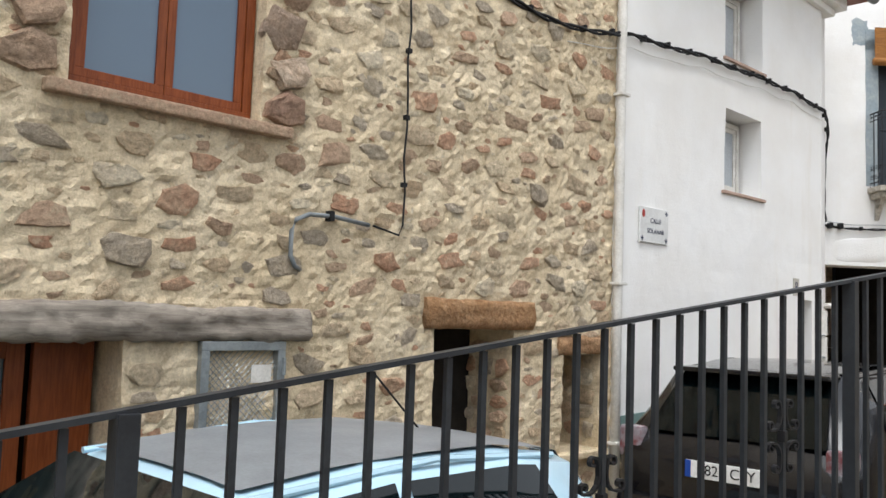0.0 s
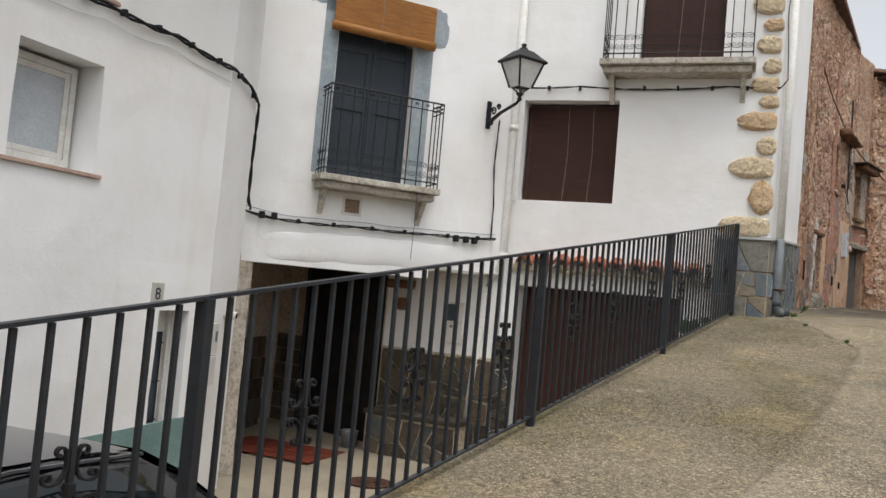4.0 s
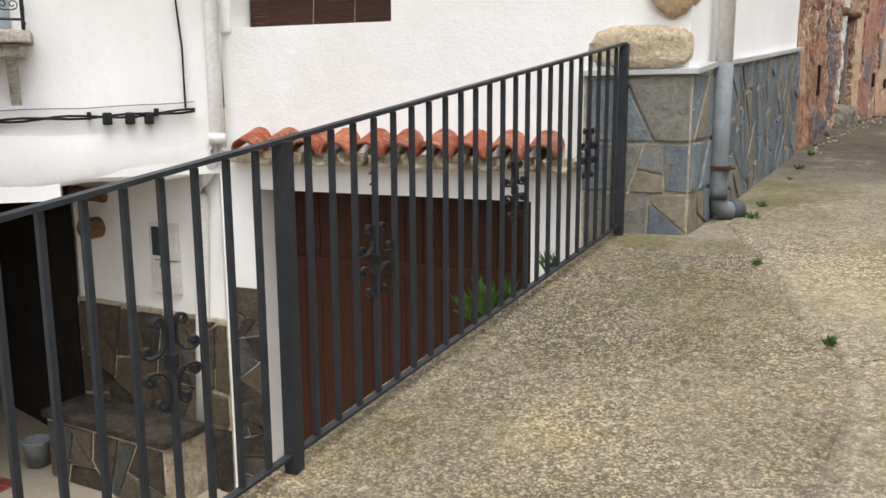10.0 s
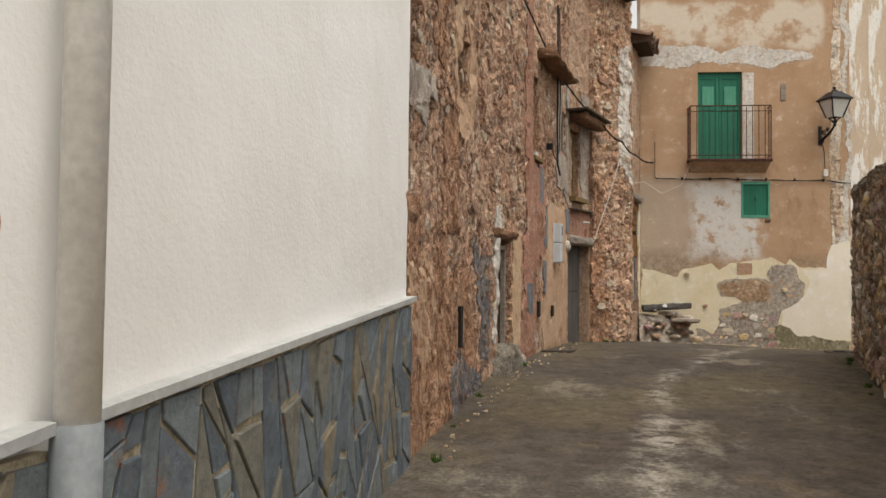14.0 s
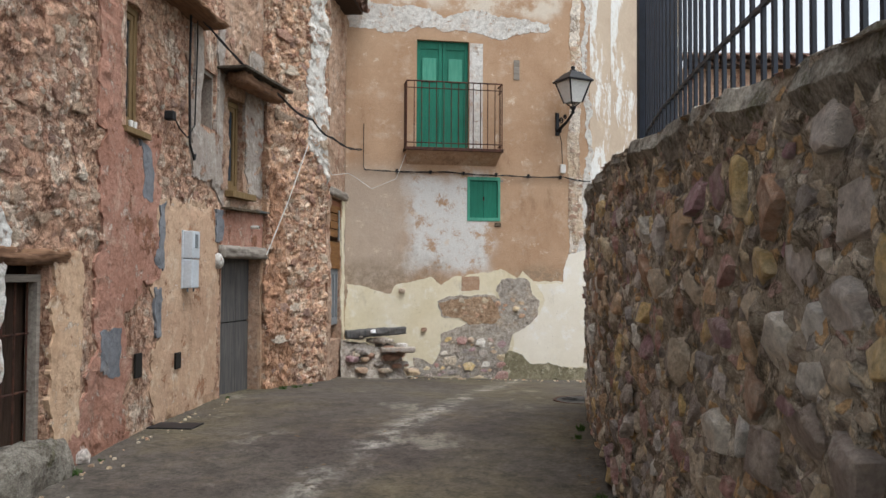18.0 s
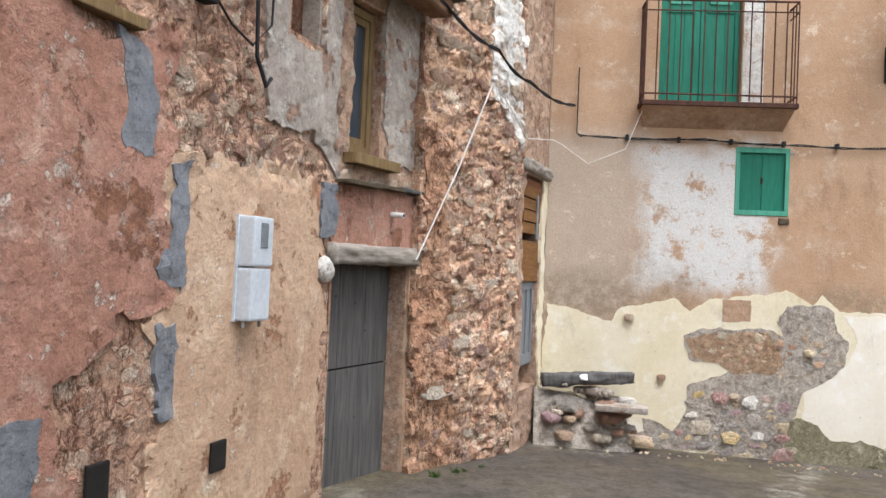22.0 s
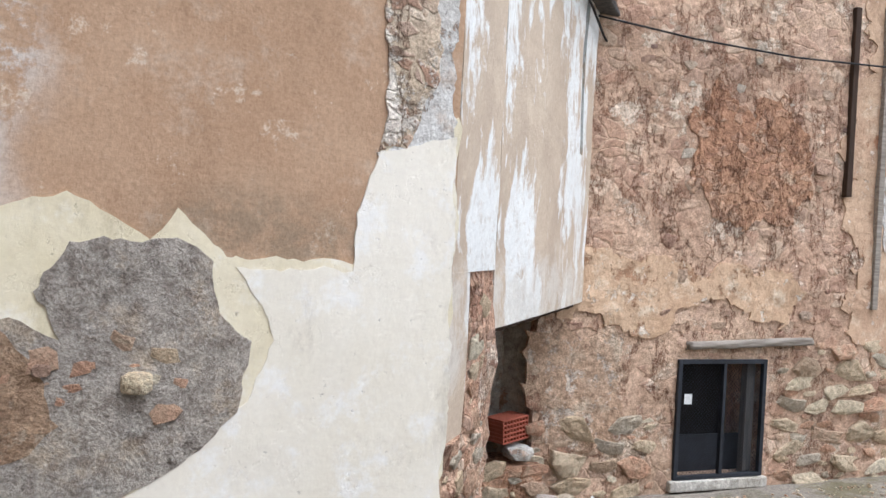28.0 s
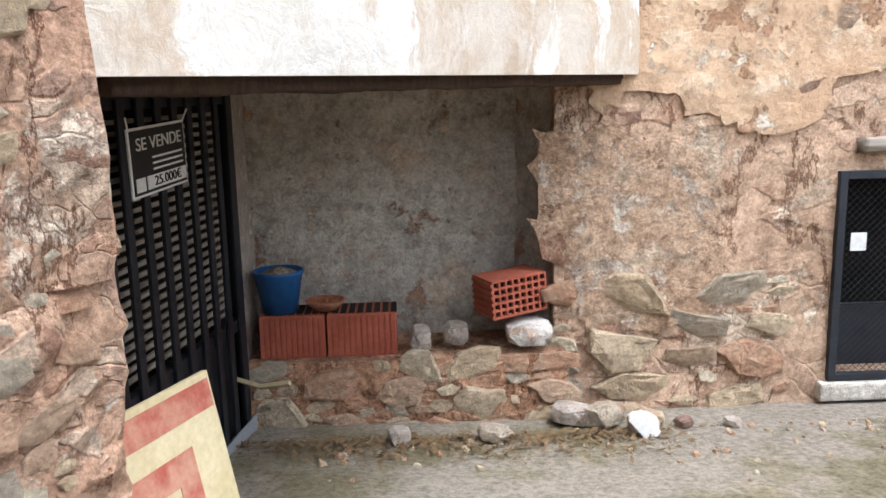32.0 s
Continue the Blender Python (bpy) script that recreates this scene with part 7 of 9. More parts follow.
t = thing("lime_boulder", om3 @ Matrix.Translation((-0.12, -0.03, 3.93)), "whitewashed round stone bulging beside the door", "stone")
bm = bmesh.new()
bmesh.ops.create_icosphere(bm, subdivisions=2, radius=0.085)
for v in bm.verts:
    v.co *= 1 + 0.2 * noise.noise(v.co * 14)
    v.co.y *= 0.7
part("stone", bm, PLWHITE, t, smooth=True)
# electric meter box
t = thing("meter_box", om2 @ Matrix.Translation((3.50, -0.115, 3.66)), "tall pale grey electric meter box on the ochre wall", "meter box")
part("upper_cover", box(0, 0.19, 0, 0.10, 0.275, 0.53, 0.012), METERP, t)
part("lower_cover", box(0, 0.19, 0.005, 0.10, 0.0, 0.268, 0.012), METERP, t)
part("back_box", box(-0.008, 0.198, 0.09, 0.125, -0.005, 0.535, 0.004), METERP, t)
part("dial_window", box(0.06, 0.13, -0.006, 0.004, 0.37, 0.50, 0.006), GREYPVC, t)
for x in (0.015, 0.17):
    part("lug", tube([(x, 0.05, 0.002), (x, 0.05, -0.035)], 0.009, 8), GREYPVC, t)
# vent holes are near-black boxes on the face, shade put into colour
for u, z, w, h in ((2.48, 2.95, 0.13, 0.2), (3.34, 2.93, 0.13, 0.15)):
    t = thing("wall_vent", om2 @ Matrix.Translation((u, -0.035, z)), "small vent hole in the old wall, painted as a near-black box", "vent")
    part("hole", box(0, w, 0, 0.02, 0, h, 0.01), DARK, t)
# timber stubs and eaves
t = thing("broken_canopy", om2 @ Matrix.Translation((2.5, -0.25, 6.2)), "broken timber canopy stub high on the old wall", "canopy")
part("board", rough_beam(1.5, 0.06, 0.3, 33.0), OLDBEAM, t)
part("bracket", rough_beam(0.12, 0.14, 0.34, 35.0), OLDBEAM, t)
t = thing("slate_canopy", om3 @ Matrix.Translation((-0.1, -0.3, 5.8)), "slate covered timber canopy above the small windows", "canopy")
part("beam", rough_beam(1.1, 0.12, 0.2, 37.0), OLDBEAM, t)
part("slate", box(-0.1, 1.2, -0.06, 0.3, 0.13, 0.16, 0.006), STDARK, t)
# far window of the whitewashed corner
t = thing("shutter_window", om4 @ Matrix.Translation((1.0, 0.1, 5.9)), "narrow maroon-framed window high in the whitewashed corner", "window")
part("window_frame", box(0, 0.04, 0, 0.05, 0, 0.8), simple("maroon_paint", "4A2A2C", "3A2022", 5), t)
part("pane", box(0.04, 0.22, 0.02, 0.03, 0, 0.8), GLASS, t)
part("dark_backing", box(0.9, 1.3, 0.5, 0.52, 5.8, 6.8), DARK, OLD4)
# boarded door
t = thing("boarded_door", om5 @ Matrix.Translation((0.21, 0.05, 3.1)), "old blue-grey panel door with plywood nailed over its upper half", "door")
BLUEOLD = wood("flaking_blue_grey_door", "8C8E90", "6E7274", 2, 0.85, 4.0)
bm = bmesh.new()
for a, b, c, d in ((0, 0.05, 0, 0.78), (0.6, 0.65, 0, 0.78), (0.05, 0.6, 0, 0.1), (0.05, 0.6, 0.7, 0.78), (0.22, 0.26, 0.1, 0.7), (0.41, 0.45, 0.1, 0.7)):
    box(a, b, 0, 0.04, c, d, 0.004, bm)
part("door_panel_frame", bm, BLUEOLD, t)
for k in range(6):
    part("slat", box(0.05 + k * 0.092, 0.14 + k * 0.092, 0.018, 0.03, 0.1, 0.7, 0.002), BLUEOLD, t)
part("lower_board", box(0.0, 0.66, -0.03, -0.005, 0.78, 1.15, 0.004), BOARDW, t, "plywood board")
for k in range(4):
    part("upper_board", box(0.0, 0.66, -0.03 - 0.008 * (k % 2), -0.005, 1.22 + k * 0.11, 1.32 + k * 0.11, 0.004), BOARDW, t)
part("loose_strip", box(0.48, 0.53, -0.05, -0.035, 1.18, 1.6, 0.002), GALV, t, "bent metal strip")
part("head_frame", box(-0.02, 0.68, -0.03, 0.05, 1.62, 1.72, 0.004), REDBEAM, t)
part("top_light", box(0.0, 0.66, 0.02, 0.03, 1.5, 1.64), GLASS, t)
t = thing("door_lintel", om5 @ Matrix.Translation((0.05, -0.06, 4.86)), "sloping grey timber lintel over the boarded door", "lintel")
part("beam", rough_beam(1.0, 0.11, 0.2, 41.0), PALEBEAM, t)
part("dark_backing", box(0.1, 1.0, 0.44, 0.46, 2.8, 5.0), DARK, OLD5)


def boulder(m, size, mat, seed, name, label, category="stone", group=""):
    t = thing(name, m, label, category, group)
    bm = bmesh.new()
    bmesh.ops.create_icosphere(bm, subdivisions=2, radius=0.5)
    for v in bm.verts:
        p = v.co * 2.6 + Vector((seed * 1.7, seed, 0))
        n = v.co.normalized()
        k = 1 + 0.28 * noise.noise(p) + 0.14 * noise.noise(p * 2.6)
        k = min(k, 0.46 / max(abs(n.x), 1e-3) + 0.1, 0.46 / max(abs(n.z), 1e-3) + 0.1)
        v.co = Vector((v.co.x * size[0], v.co.y * size[1], v.co.z * size[2])) * k
    part("stone", bm, mat, t)
    return t


def wpt(m, u, y, z):
    return m @ Vector((u, y, z))


# cables of the alley
t = thing("overhead_cable", IDENT, "black cable sagging along the old house fronts", "cable")
pts = [wpt(om2, 0.2, -0.05, 7.0), wpt(om2, 1.9, -0.06, 6.55), wpt(om2, 3.9, -0.1, 6.2), wpt(om3, 0.9, -0.3, 5.85), wpt(om4, 0.8, -0.1, 5.75), wpt(om4, 1.33, -0.08, 5.6), Vector((3.95, 28.5, 5.62))]
part("cable", cable_run(pts, 0.011, 0.05, 2), CABLE, t)
t = thing("wall_cable", om2, "looped black cables hanging on the old wall", "cable")
part("cable", tube([(3.5, -0.06, 7.2), (3.52, -0.06, 6.4), (3.5, -0.06, 5.6), (3.53, -0.06, 5.0), (3.6, -0.08, 4.86), (3.68, -0.06, 4.92)], 0.012, 6), CABLE, t)
part("cable", tube([(3.66, -0.05, 7.2), (3.7, -0.06, 6.0), (3.68, -0.05, 5.2), (3.5, -0.05, 5.05), (3.3, -0.05, 5.1), (3.1, -0.05, 5.22)], 0.007, 6), CABLE, t)
part("junction_box", box(3.06, 3.14, -0.08, 0.0, 5.14, 5.22, 0.01), CABLE, t)
t = thing("overhead_cable", IDENT, "white cord slanting across the rubble pillar", "cable")
a, b = wpt(om3, 0.98, -0.1, 4.02), wpt(om4, 0.75, -0.1, 5.5)
part("cord", tube([a, a + (b - a) * 0.5 + Vector((0, 0, -0.05)), b], 0.006, 6), WPAINT, t)
part("insulator", lathe([(0.02, -0.02), (0.03, 0), (0.02, 0.03)], 8, centre=tuple(b)), WPAINT, t)
t = thing("overhead_cable", IDENT, "white cord hanging between wall insulators", "cable")
part("cord", tube([b, wpt(om4, 1.25, -0.12, 5.1), wpt(om5, 0.9, -0.08, 5.25), Vector((3.85, 28.48, 5.22)), Vector((4.1, 28.5, 5.05)), Vector((4.45, 28.45, 5.2)), Vector((4.6, 28.4, 5.6))], 0.005, 6), WPAINT, t)
t = thing("pipe_stub", om3 @ Matrix.Translation((0.72, -0.02, 4.33)), "short white pipe stub above the plank door", "pipe")
part("pipe", tube([(0, 0.02, 0), (0, -0.1, -0.005)], 0.02, 10), WPAINT, t)
# near-black end plug stands for shade in the stub
part("bore", tube([(0, -0.09, -0.004), (0, -0.102, -0.005)], 0.013, 10), DARK, t)

# ---- fence and plants above the retaining wall ----
rwm = RWALLS[4].matrix_world
FENCE = simple("dark_blue_grey_fence_paint", "2C313B", "24282F", 6, 0.5, 0.1, 60)
fx = [(6.3, 23.75), (5.95, 22.6), (5.62, 21.3), (5.35, 20.1), (5.1, 19.0), (4.85, 17.9)]
t = thing("metal_fence", Matrix.Translation((fx[0][0], fx[0][1], 4.4)), "tall dark blue-grey metal bar fence on the wall", "fence")
fo = Vector((fx[0][0], fx[0][1], 0))
for k, (p, q) in enumerate(zip(fx, fx[1:])):
    p, q = Vector((p[0], p[1], 0)) - fo, Vector((q[0], q[1], 0)) - fo
    for z in (0.75, 2.6):
        part("rail", tube([p + Vector((0, 0, z)), q + Vector((0, 0, z))], 0.012, square=True), FENCE, t)
    n = int((q - p).length / 0.16)
    for i in range(n):
        c = p + (q - p) * (i / n)
        part("bar", box(c.x - 0.011, c.x + 0.011, c.y - 0.011, c.y + 0.011, -0.15, 2.9), FENCE, t)
part("panel_post", box(-0.05, 0.32, 0.05, 0.12, -0.3, 3.3, 0.004), FENCE, t, "wide sheet metal end post")
LEAF = simple("green_leaf", "4E6A2E", "35501F", 8, 0.7, 0.2, 40)
YELLOW = simple("yellow_petal", "D9B93A", "C8A42C", 8, 0.6, 0.1, 40)
ORANGE = simple("orange_petal", "D2642E", "BF5424", 8, 0.6, 0.1, 40)


def weed(x, y, z, h, n, seed, label="small green weed growing from a crack", petals=None, name="weed"):
    rnd = random.Random(seed)
    t = thing(name, Matrix.Translation((x, y, z)), label, "plant")
    bm = bmesh.new()
    for i in range(n * 2):
        a, r = rnd.uniform(0, 6.28), rnd.uniform(0.01, h * 0.6)
        b = Vector((rnd.uniform(-0.35, 0.35) * h, rnd.uniform(-0.35, 0.35) * h, 0))
        tip = b + Vector((r * math.cos(a), r * math.sin(a), h * rnd.uniform(0.2, 1.0)))
        mid = (b + tip) / 2 + Vector((0, 0, h * 0.15))
        s = Vector((-math.sin(a), math.cos(a), 0)) * h * rnd.uniform(0.025, 0.06)
        v = [bm.verts.new(p) for p in (b, mid - s, tip, mid + s)]
        bm.faces.new((v[0], v[1], v[2]))
        bm.faces.new((v[0], v[2], v[3]))
    part("leaves", bm, LEAF, t)
    if petals:
        for i in range(4):
            a = rnd.uniform(0, 6.28)
            c = Vector((h * 0.4 * math.cos(a), h * 0.4 * math.sin(a), h * rnd.uniform(0.8, 1.15)))
            part("stem", tube([(0, 0, 0), c * 0.6, c], 0.003, 4), LEAF, t)
            part("flower", lathe([(0.0, 0.0), (0.03, 0.008), (0.028, 0.014), (0.0, 0.01)], 7, centre=tuple(c)), petals, t)
    return t


for k, (x, y, h) in enumerate(((5.3, 20.6, 0.4), (5.5, 21.3, 0.35), (5.1, 19.6, 0.45), (5.75, 22.2, 0.3), (6.0, 23.2, 0.25))):
    weed(x + 0.25, y, rw_top(y) - 0.02, h * 0.55, 90, 100 + k, "leafy garden plant behind the metal fence", ORANGE if k % 2 else YELLOW, "garden_plant")
for k, (x, y, z) in enumerate(((4.05, 17.0, 4.4), (4.0, 16.6, 4.2))):
    weed(x + 0.2, y, rw_top(y) - 0.03, 0.14, 60, 120 + k, "yellow-flowered plant hanging over the rubble wall", YELLOW, "wall_plant")
rnd = random.Random(5)
for k in range(16):
    y = rnd.uniform(14.2, 27)
    x = interp(y, [13.9, 17.7, 20.9, 25.4, 27.5], [0.82, 1.06, 1.28, 2.36, 3.6]) + rnd.uniform(-0.02, 0.06)
    weed(x, y, upper(x, y) - 0.01, rnd.uniform(0.03, 0.08), 18, 200 + k)
for k in range(10):
    y = rnd.uniform(12.8, 23.5)
    x = interp(y, [12.8, 15.3, 17.8, 20.6, 23.5], [3.28, 3.62, 4.2, 4.85, 5.62]) - rnd.uniform(0.08, 0.15)
    weed(x, y, upper(x, y) - 0.01, rnd.uniform(0.04, 0.1), 16, 230 + k, "dry weed at the foot of the rubble wall")
for k, y in enumerate((12.75, 12.95, 13.45)):
    weed(rail_x(y) - 0.16, y, rise(y) - 0.06, 0.2 - 0.04 * k, 26, 260 + k, "green weeds behind the railing")
weed(1.33, 12.72, upper(1, 12.75) + 0.005, 0.05, 26, 270)
weed(0.98, 13.6, upper(1, 13.6) + 0.005, 0.04, 20, 271)


# window, lime band and niches of the nearest old house; stone ledge at the first door
om1 = OLD1.matrix_world
window("window_5", om1 @ Matrix.Translation((0.02, 0.1, 4.72)), 0.25, 0.98, OLDPLANK, 1, 0.06, "weathered grey wooden window high in the red wall")
part("dark_backing", box(-0.0, 0.3, 0.44, 0.46, 4.6, 5.8), DARK, OLD1)
part("niche_back", box(1.85, 2.3, 0.16, 0.18, 4.9, 5.5), OCHP, OLD1, "plastered back of the niche")
patch(OLD1, "lime_band", [(0.0, 4.44), (0.4, 4.52), (0.74, 4.6), (0.76, 4.78), (0.4, 4.74), (0.0, 4.68)], GREYP, 0.0225, 0.03, 64)
# near-black box on the wall stands for the niche's shade
t = thing("wall_vent", om1 @ Matrix.Translation((1.82, -0.035, 2.84)), "niche low in the red wall, its shade painted as a dark box", "vent")
part("hole", box(0, 0.13, 0, 0.03, 0, 0.34, 0.015), DARK, t)
for k, (x, y, s) in enumerate(((1.38, 21.62, 0.26), (1.45, 21.9, 0.3), (1.5, 22.2, 0.28), (1.58, 22.5, 0.3), (1.62, 22.8, 0.24), (1.36, 22.05, 0.3), (1.44, 22.4, 0.3))):
    boulder(Matrix.Translation((x - 0.06, y, upper(x, y) + 0.04)) @ Matrix.Rotation(1.3 + 0.2 * k, 4, 'Z'), (s * 1.15, s * 0.8, s * 0.6), STONE_D, 500 + k, "ledge_stone", "grey stone of the rough ledge below the low door", "stone", "ledge stones")

# eave of the white house: cornice, boards and gutter
t = thing("roof_eave", Matrix.Translation((-4.5, 6.0, 5.4)), "white cornice, brown boards and grey gutter along the eave", "eave")
part("cornice", box(-0.1, 0.3, 0.05, 4.75, -0.05, 0.1, 0.03), WHITE, t)
part("cornice_step", box(-0.1, 0.2, 0.05, 4.6, -0.14, -0.052, 0.02), WHITE, t)
part("soffit_board", box(0.0, 0.5, 0.05, 5.0, 0.11, 0.14, 0.003), BROWNWOOD, t)
part("gutter", tube([(0.52, 0.05, 0.16), (0.52, 2.5, 0.15), (0.52, 5.05, 0.14)], 0.065, 12), GREYPVC, t, "grey half-round gutter", True)

# ---- square: green balcony house ----
GREEN = wood("faded_green_paint", "2A7A62", "226C56", 2, 0.6, 4.0)
PALEGREEN = wood("pale_weathered_green_paint", "5FA68C", "4A927A", 2, 0.75, 4.0)
fm = FACADE.matrix_world
CREAM2 = mortar("pale_cream_plaster", "E2DACA", "DCD3C0", "E6E2DA", 25, None, 0.1, 0.03)
EXPO = mortar("exposed_grey_rubble_mortar", "BEB4A6", "AAA196", "C0AE96", 45, "D6CEC2", 1.6, 0.5, 0.57, "9C948A")
EXPOBROWN = mortar("exposed_brown_mortar", "B89C80", "A88A6E", "C4AC90", 45, "D0BCA2", 1.6, 0.5, 0.55, "96684C")
MOSSY = mortar("mossy_damp_plaster", "9A927A", "7E7860", "B4AC94", 30, "C8C0A8", 0.8, 0.4, 0.55, "6A664C")
PALEBARE = earth("bare_pale_rubble_strip", "D6C6B0", "C8B49A", "EAE2D4", "8A705C", 12.0, 0.5, 0.7, 0.5, 0.0, 0.6)
BROWNREN = mortar("darker_brown_render", "AE9078", "A4866C", "BAA28C", 30, "BCA898", 0.5, 0.25, 0.6)
patch(FACADE, "cream_plaster", [(0.0, 2.2), (1.8, 2.2), (3.72, 2.2), (3.72, 4.3), (3.43, 4.15), (3.33, 3.9), (3.3, 3.72), (2.8, 3.7), (2.66, 3.86), (2.58, 3.78), (2.36, 3.87), (1.85, 3.81), (1.52, 3.74), (1.39, 3.66), (1.27, 3.77), (0.75, 3.68), (0.67, 3.55), (0.36, 3.61), (0.0, 3.66)], CREAM, 0.010, 0.03, 71)
patch(FACADE, "pale_plaster", [(2.5, 2.35), (3.72, 2.45), (3.72, 4.2), (3.42, 4.12), (3.34, 3.88), (3.3, 3.7), (2.84, 3.68), (2.98, 3.42), (2.9, 3.17), (2.53, 2.9)], CREAM2, 0.015, 0.03, 72)
patch(FACADE, "exposed_mortar", [(1.38, 3.41), (1.71, 3.5), (2.18, 3.49), (2.3, 3.42), (2.25, 3.57), (2.35, 3.76), (2.67, 3.77), (2.78, 3.68), (2.81, 3.52), (2.94, 3.4), (2.9, 3.17), (2.74, 3.05), (2.52, 2.94), (2.46, 2.7), (2.3, 2.3), (1.0, 2.3), (1.0, 2.58), (1.3, 2.5), (1.46, 2.76), (1.46, 2.91), (1.75, 3.03), (1.85, 3.13), (1.44, 3.18)], EXPO, 0.02, 0.028, 75)
patch(FACADE, "brown_mortar", [(1.4, 3.4), (1.71, 3.48), (2.16, 3.47), (2.3, 3.3), (2.36, 3.16), (2.24, 3.07), (1.87, 3.1), (1.72, 3.19), (1.45, 3.19)], EXPOBROWN, 0.0225, 0.03, 76)
patch(FACADE, "brown_patch", shape(1.72, 2.0, 3.58, 3.79), BROWNREN, 0.0145, 0.012, 77)
patch(FACADE, "moss_band", [(2.3, 2.0), (3.72, 2.0), (3.72, 2.36), (3.2, 2.42), (2.8, 2.5), (2.5, 2.66), (2.35, 2.6)], MOSSY, 0.0205, 0.05, 78)
patch(FACADE, "white_limewash", [(0.0, 7.42), (1.0, 7.4), (1.6, 7.46), (2.4, 7.42), (3.0, 7.5), (3.0, 7.62), (2.2, 7.75), (0.0, 7.8)], PLWHITE, 0.008, 0.06, 79)
patch(FACADE, "white_limewash", [(3.36, 4.05), (3.72, 4.0), (3.72, 8.8), (3.62, 8.8), (3.63, 5.4), (3.55, 4.7), (3.5, 4.25)], PLWHITE, 0.014, 0.05, 80)
patch(FACADE, "bare_strip", [(3.39, 4.1), (3.5, 4.13), (3.55, 4.28), (3.63, 4.4), (3.6, 4.7), (3.58, 5.4), (3.56, 8.8), (3.44, 8.8), (3.4, 6.3), (3.37, 4.6)], PALEBARE, 0.018, 0.03, 81)

# balcony door with green shutters
t = thing("balcony_door", fm @ Matrix.Translation((1.04, 0.06, 5.68)), "closed green wooden balcony doors with square panels", "door")
for i in range(2):
    x = i * 0.395
    bm = bmesh.new()
    for a, b, c, d in ((x + 0.003, x + 0.06, 0, 1.62), (x + 0.335, x + 0.392, 0, 1.62), (x + 0.06, x + 0.335, 0, 0.1), (x + 0.06, x + 0.335, 0.92, 1.0), (x + 0.06, x + 0.335, 1.5, 1.62)):
        box(a, b, 0, 0.04, c, d, 0.004, bm)
    lf = part("leaf", bm, GREEN, t)
    for k in range(3):
        part("board", box(x + 0.062 + k * 0.091, x + 0.151 + k * 0.091, 0.012, 0.03, 0.1, 0.92, 0.003), GREEN, lf)
    part("panel", box(x + 0.06, x + 0.335, 0.012, 0.03, 1.0, 1.5), GREEN, lf)
    part("hatch", box(x + 0.09, x + 0.3, -0.012, 0.004, 1.0, 1.36, 0.004), PALEGREEN, lf)
part("white_jamb", box(1.84, 2.04, -0.012, 0.02, 5.68, 7.28), PLWHITE, FACADE, "white limewashed jamb strip")
# near-black sheets paint the shade behind doors and shutters
part("dark_backing", box(0.9, 2.0, 0.44, 0.46, 5.5, 7.4), DARK, FACADE)
part("dark_backing", box(1.7, 2.4, 0.44, 0.46, 4.5, 5.4), DARK, FACADE)
balcony(fm @ Matrix.Translation((0.86, 0, 5.66)), 1.42, 0.26, 0.96, "shallow balcony with rusty thin iron railing", BROWNREN, 13, corbels=False, slab=False, bars_mat=RUSTIRON, scrolls=False)
t = thing("balcony_slab", fm @ Matrix.Translation((0.84, 0, 5.66)), "rusty-edged concrete balcony slab below the green door", "slab")
part("slab", box(0, 1.46, -0.28, 0.05, -0.05, -0.004, 0.006), RUSTIRON, t)
bm = bmesh.new()
v = [bm.verts.new(p) for p in ((0.02, -0.24, -0.05), (1.44, -0.24, -0.05), (1.40, 0.02, -0.24), (0.06, 0.02, -0.24), (0.02, 0.02, -0.05), (1.44, 0.02, -0.05))]
for f in ((0, 1, 2, 3), (0, 3, 4), (1, 5, 2)):
    bm.faces.new([v[i] for i in f])
part("soffit", bm, BROWNREN, t)
t = thing("window_shutter", fm @ Matrix.Translation((1.83, 0.03, 4.64)), "small closed pale green wooden shutters in a weathered frame", "shutter")
bm = bmesh.new()
for a, b, c, d in ((-0.02, 0.49, 0.58, 0.63), (-0.02, 0.49, -0.03, 0.02), (-0.02, 0.02, 0.02, 0.58), (0.45, 0.49, 0.02, 0.58)):
    box(a, b, -0.04, 0.04, c, d, 0.004, bm)
part("frame", bm, PALEGREEN, t)
for i in range(2):
    part("leaf", box(0.022 + i * 0.215, 0.234 + i * 0.215, -0.01, 0.02, 0.022, 0.578, 0.003), GREEN, t)
part("latch", box(0.225, 0.245, -0.02, -0.01, 0.28, 0.34), RUSTIRON, t)
part("loose_board", box(0.49, 0.54, -0.03, 0.0, -0.12, 0.6, 0.004), PALEBEAM, t)
part("sill_chip", box(0.40, 0.5, -0.05, 0.0, -0.11, -0.05, 0.01), STDARK, t)
lantern(fm @ Matrix.Translation((3.20, 0, 6.12)) @ Matrix.Rotation(radians(17), 4, 'Z'), "black wall lantern with milky glass on the brown house", 0.42)
t = thing("junction_box", fm @ Matrix.Translation((3.25, -0.05, 5.36)), "small white junction box on the cable", "box")
part("box", box(0, 0.08, 0, 0.05, 0, 0.13, 0.008), WPAINT, t)
t = thing("wall_cable", fm @ Matrix.Translation((0, -0.03, 0)), "black cable running along the brown house front", "cable")
part("cable", cable_run([(0.26, 0, 6.0), (0.26, 0, 5.36), (0.32, 0, 5.33), (1.5, 0, 5.33), (2.4, 0, 5.30), (3.3, 0, 5.30), (3.72, 0, 5.24)], 0.008, 0.015, 2), CABLE, t)
part("lamp_cable", tube([(3.28, 0, 5.5), (3.27, 0, 5.8), (3.22, 0, 6.05)], 0.006, 6), CABLE, t)
